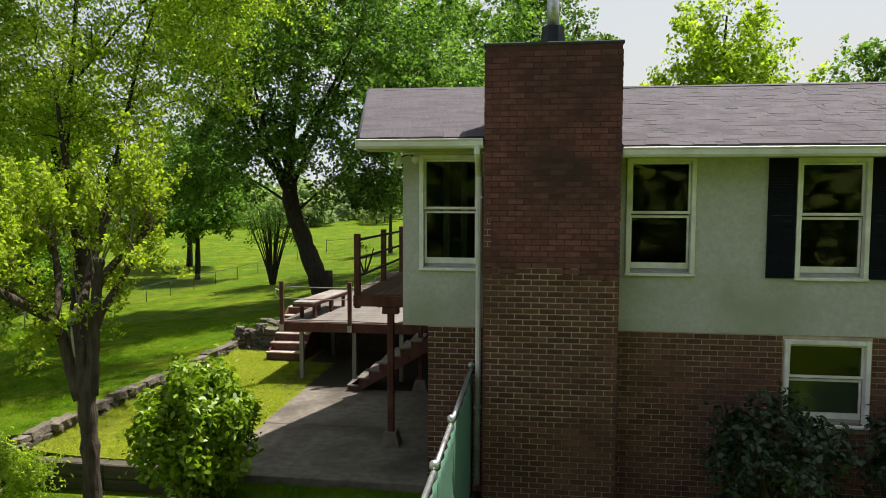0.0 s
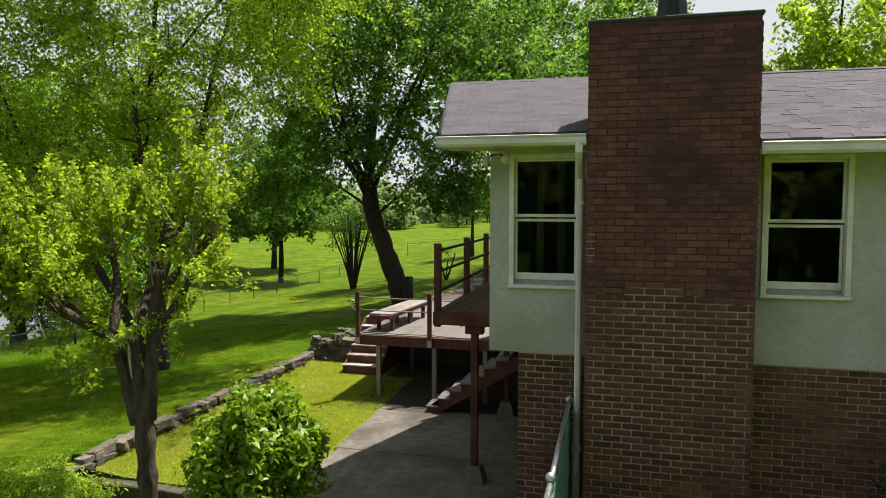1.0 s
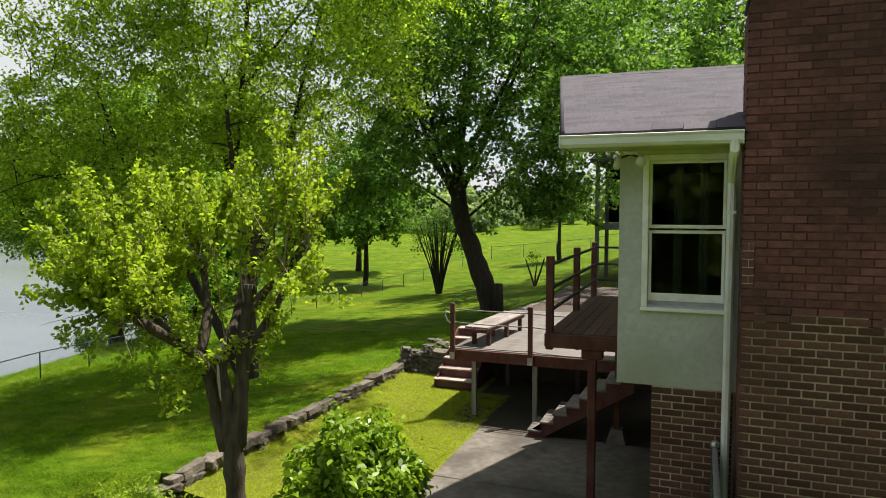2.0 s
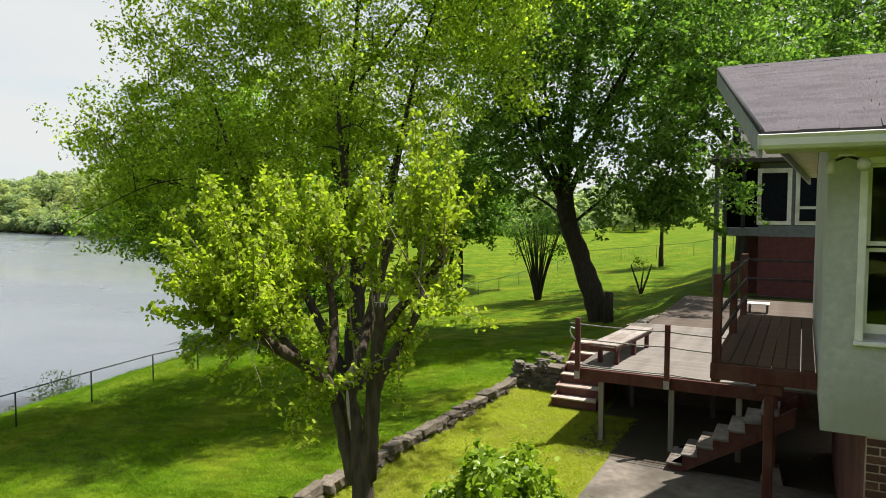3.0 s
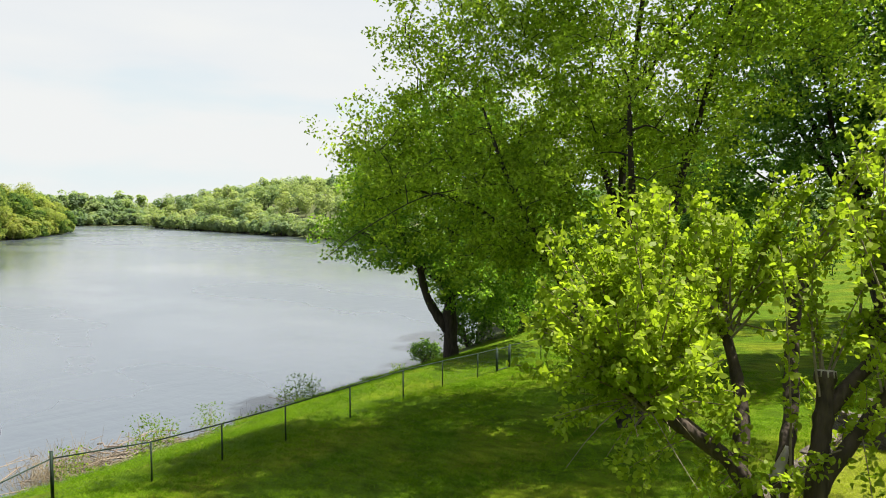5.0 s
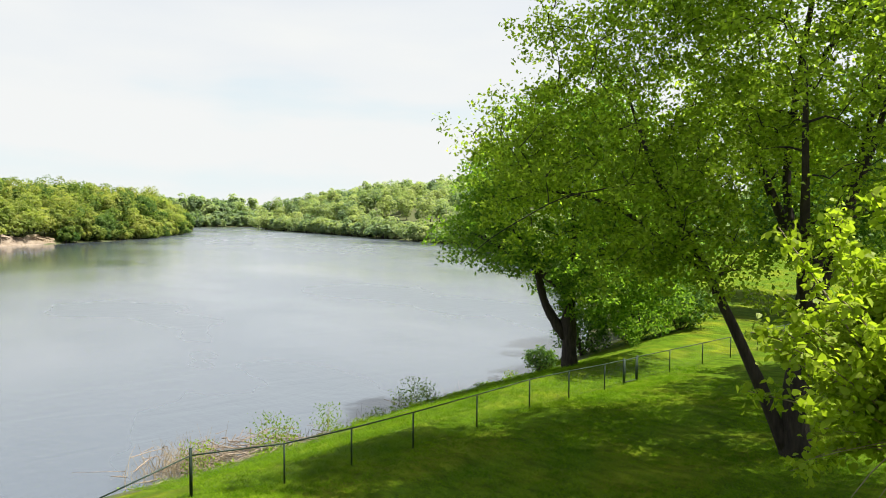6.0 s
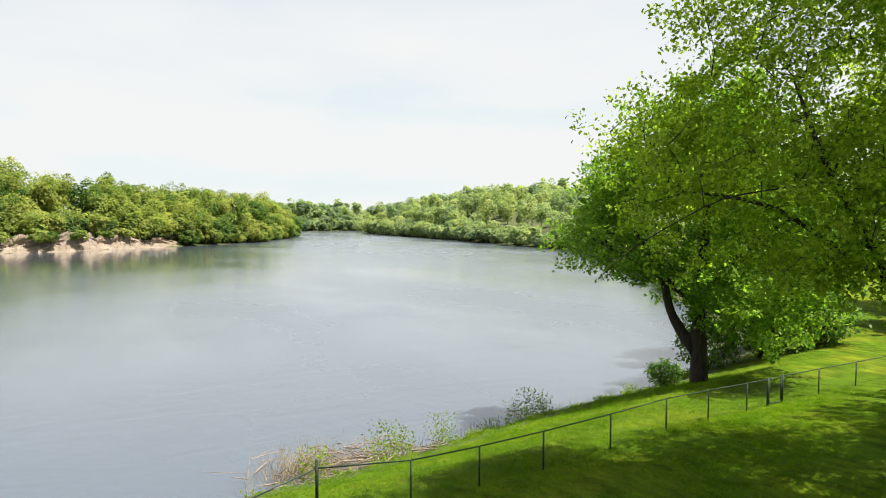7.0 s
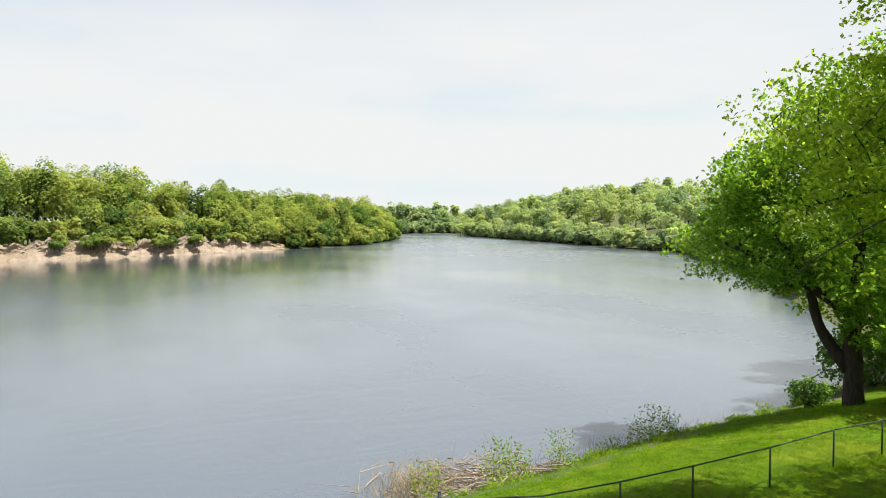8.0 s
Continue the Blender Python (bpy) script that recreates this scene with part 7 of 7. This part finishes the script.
# ---- grass ----
def grass(name, count, x0, x1, y0, y1, seed, keep, tall=0.045, blade="grass"):
    """Short mown blades in tufts, one stretch of lawn."""
    rng = np.random.default_rng(seed)
    tx, ty = rng.uniform(x0, x1, count // 9), rng.uniform(y0, y1, count // 9)
    x = np.repeat(tx, 9) + rng.normal(size=len(tx) * 9) * 0.035
    y = np.repeat(ty, 9) + rng.normal(size=len(tx) * 9) * 0.035
    ok = keep(x, y)
    x, y = x[ok], y[ok]
    z = ground_z(x, y) - 0.01
    n = len(x)
    h = tall * rng.uniform(0.5, 1.5, n)
    a = rng.uniform(0, 2 * math.pi, n)
    w = 0.005
    lean = rng.normal(size=(n, 2)) * 1.1 * h[:, None]
    c, s = np.cos(a) * w, np.sin(a) * w
    p0 = np.stack([x - c, y - s, z], -1)
    p1 = np.stack([x + c, y + s, z], -1)
    p2 = np.stack([x + lean[:, 0], y + lean[:, 1], z + h], -1)
    ob = quads_mesh(name, np.stack([p0, p1, p2], 1), 3, M[blade])
    return tagged(ob, "short mown grass blades covering the lawn", "grass", kind="stuff")


grass("grass", 84000, -8.25, -4.95, 10.68, 18.8, 1, lambda x, y: (x < -5.0) & (x > lawn_edge(y) + 0.06) & ~((x > -7.0) & (y > 17.7)), 0.045, "grass_dry")
grass("grass", 230000, -19, -8.2, 6.0, 24.0, 2, lambda x, y: x < np.where(y > 10.6, lawn_edge(y) - 0.1, -8.8))
grass("grass", 16000, -4.9, -0.9, 8.6, 10.2, 3, lambda x, y: y < 10.2, 0.07)
grass("grass", 60000, -27, -18.0, 8.0, 26.0, 4, lambda x, y: river_distance(x, y) > 2.5, 0.09)

# ---- bricks and shingles ----
def brick_field(parent, x0, x1, z0, z1, y, keep=None, loose="brick_loose", skip=None, holes=()):
    singles, lo, hi = bricks(x0, x1, z0, z1, y, "", keep, skip=skip, holes=holes)
    if lo:
        v, f = boxes_array(lo, hi)
        tagged(from_arrays("brickwork", v, f, M[loose], parent), "courses of worn brick", kind="stuff")
    pieces("brick", M["brick"], [("b", Matrix.Translation(s)) for s in singles], parent, lambda k: unit_box_mesh("brick", BRICK_L - 0.0155, 0.09, BRICK_H - 0.0155, 0.004))


edge_rng = random.Random(31)
PAINT_Z = 3.34                      # the coat of paint ends here, lower towards both edges
runs = []
for k in range(17):
    u = abs(k - 7.0) / 8.0
    runs.append(max(0, min(4, round(2.0 * u - 0.4 + edge_rng.uniform(-0.8, 0.8)))) * BRICK_H)
run_at = lambda x: PAINT_Z - runs[max(0, min(16, int((x - CH[0]) / (BRICK_L / 2))))]
for k, r in enumerate(runs):
    if r > 0:
        xa = CH[0] + 0.0125 + k * 0.1075
        part("paint_run", box(xa, xa + 0.1073, CH[2] + 0.006, CH[2] + 0.05, PAINT_Z - r - 0.012, PAINT_Z - 0.0005), M["mortar_paint"], chimney)
brick_field(chimney, CH[0], CH[1], -0.1, PAINT_Z, CH[2] + 0.012, lambda x, z: 1.1 < z < 3.4, skip=lambda x, z: z > run_at(x))
brick_field(chimney, CH[0], CH[1], -0.1, PAINT_Z, CH[2] + 0.009, None, "brick_paint", skip=lambda x, z: z <= run_at(x))
brick_field(chimney, CH[0], CH[1], PAINT_Z, 6.36, CH[2] + 0.006, None, "brick_paint")
hole_d, hole_f = WIN["d"], WIN["f"]
casings = [(h[0] - 0.085, h[1] + 0.085, h[2] - 0.085, h[3] + 0.085) for h in (hole_d, hole_f)]
brick_field(lower, LOW_X0, CH[0] - 0.03, -0.244, UP_Z0, WALL_Y + 0.012, lambda x, z: True)
brick_field(lower, CH[1] + 0.01, 9.0, -0.244, UP_Z0, WALL_Y + 0.012, None, holes=casings)
# a few bare joints at the chimney's edge where the paint has gone
part("bare_joint", box(CH[0] - 0.001, CH[0] + 0.10, CH[2] - 0.0105, CH[2] + 0.01, 3.62, 4.02), M["mortar"], chimney, "light bare mortar")
for r in range(5):
    z = 3.628 + r * BRICK_H
    part("brick", box(CH[0] - 0.002, CH[0] + (0.101 if r % 2 else 0.05), CH[2] - 0.016, CH[2] + 0.01, z, z + 0.070, 0.003), M["brick_paint"], chimney)
    if r % 2 == 0:
        part("brick", box(CH[0] + 0.056, CH[0] + 0.101, CH[2] - 0.015, CH[2] + 0.01, z, z + 0.070, 0.003), M["brick_paint"], chimney)
# brick sides of the chimney
for side, x in ((-1, CH[0]), (1, CH[1])):
    lo, hi = [], []
    for r in range(82):
        z = -0.1 + r * BRICK_H
        y = CH[2] + 0.01 - (0.1 if r % 2 else 0)
        while y < 10.5:
            a, b = max(y, CH[2] + 0.0), min(y + BRICK_L - 0.012, WALL_Y - 0.01 if z < 4.9 else 10.54)
            if b - a > 0.03 and z < 6.30:
                push = random.uniform(-0.002, 0.002)
                lo.append((x - 0.004 + push if side < 0 else x - 0.05, a + 0.1 if a < CH[2] + 0.01 and r % 2 == 0 else a, z))
                hi.append((x + 0.05 if side < 0 else x + 0.004 + push, b, z + BRICK_H - 0.012))
            y += BRICK_L
    v, f = boxes_array(lo, hi)
    tagged(from_arrays("brickwork", v, f, M["brick_paint"], chimney), "courses of worn brick", kind="stuff")


def shingle_mesh(key):
    """A shingle whose lower edge is coloured dark as a shadow line."""
    me = unit_box_mesh("shingle", 0.299 + 0.002 * int(key[1]), 0.23, 0.026, 0)
    for p in me.polygons:
        p.material_index = 1 if p.normal.y < -0.9 else 0
    return me


def shingles():
    slope = math.atan2(RIDGE_Z - EAVE_Z, RIDGE_Y - EAVE_Y)
    run = math.hypot(RIDGE_Z - EAVE_Z, RIDGE_Y - EAVE_Y)
    step, tab = 0.128, 0.305
    singles, verts, faces = [], [], []
    rows = int(run / step)
    turn = Matrix.Rotation(slope + radians(4.6), 4, "X")
    for r in range(rows + 1):
        s = r * step
        y0 = EAVE_Y - 0.03 + s * math.cos(slope)
        zz = EAVE_Z + s * math.sin(slope) + 0.014
        edge = rake_x(min(y0 + 0.05, RIDGE_Y))
        x = edge - 0.02 - (tab / 2 if r % 2 else 0)
        while x < 12.4:
            a = max(x, edge - 0.02)
            b = x + tab - 0.003
            mid = (a + b) / 2
            x += tab
            if b - a < 0.06:
                continue
            if CH[0] - 0.02 < mid < CH[1] + 0.02 and y0 < 10.5:
                continue
            m = Matrix.Translation((mid, y0 + 0.115 * math.cos(slope), zz + 0.115 * math.sin(slope) - roof_drop(mid, y0) + random.uniform(-0.003, 0.006))) @ turn @ pose(0, 0, 0, random.uniform(-0.8, 0.8), 0, random.uniform(-0.9, 0.9))
            if mid < -0.5 and b - a > 0.28 and len(singles) < 290:
                singles.append(("s%d" % random.randrange(4), m))
            else:
                w = (b - a) / 2
                base = len(verts)
                d = random.uniform(-0.016, 0.012)
                for px in (-w, w):
                    for py, pz in ((-0.115 + d, -0.018), (-0.115 + d, 0.016), (0.115, 0.004), (0.115, -0.004)):
                        verts.append(tuple(m @ Vector((px, py, pz))))
                faces += [(base + 1, base + 5, base + 6, base + 2), (base, base + 4, base + 5, base + 1), (base, base + 1, base + 2, base + 3), (base + 4, base + 7, base + 6, base + 5)]
    rest = tagged(from_arrays("shingle_run", verts, faces, M["shingle_loose"], roof), "courses of grey shingle", kind="stuff")
    # Lower faces take the dark felt colour: each course's shadow line is painted.
    rest.data.materials.append(M["felt"])
    rest.data.polygons.foreach_set("material_index", [1 if i % 4 == 1 else 0 for i in range(len(faces))])
    pieces("shingle", (M["shingle"], M["felt"]), singles, roof, shingle_mesh)
    x = rake_x(RIDGE_Y)
    while x < 12.3:
        bm = bmesh.new()
        for sg in (1, -1):
            add_box(bm, x, x + 0.30, -0.13 if sg > 0 else 0.0, 0.0 if sg > 0 else 0.13, 0.0, 0.01, Matrix.Translation((0, RIDGE_Y, RIDGE_Z + 0.035 - roof_drop(x, RIDGE_Y))) @ Matrix.Rotation(sg * slope, 4, "X"))
        part("ridge_cap", bm, M["shingle"], roof)
        x += 0.29


shingles()
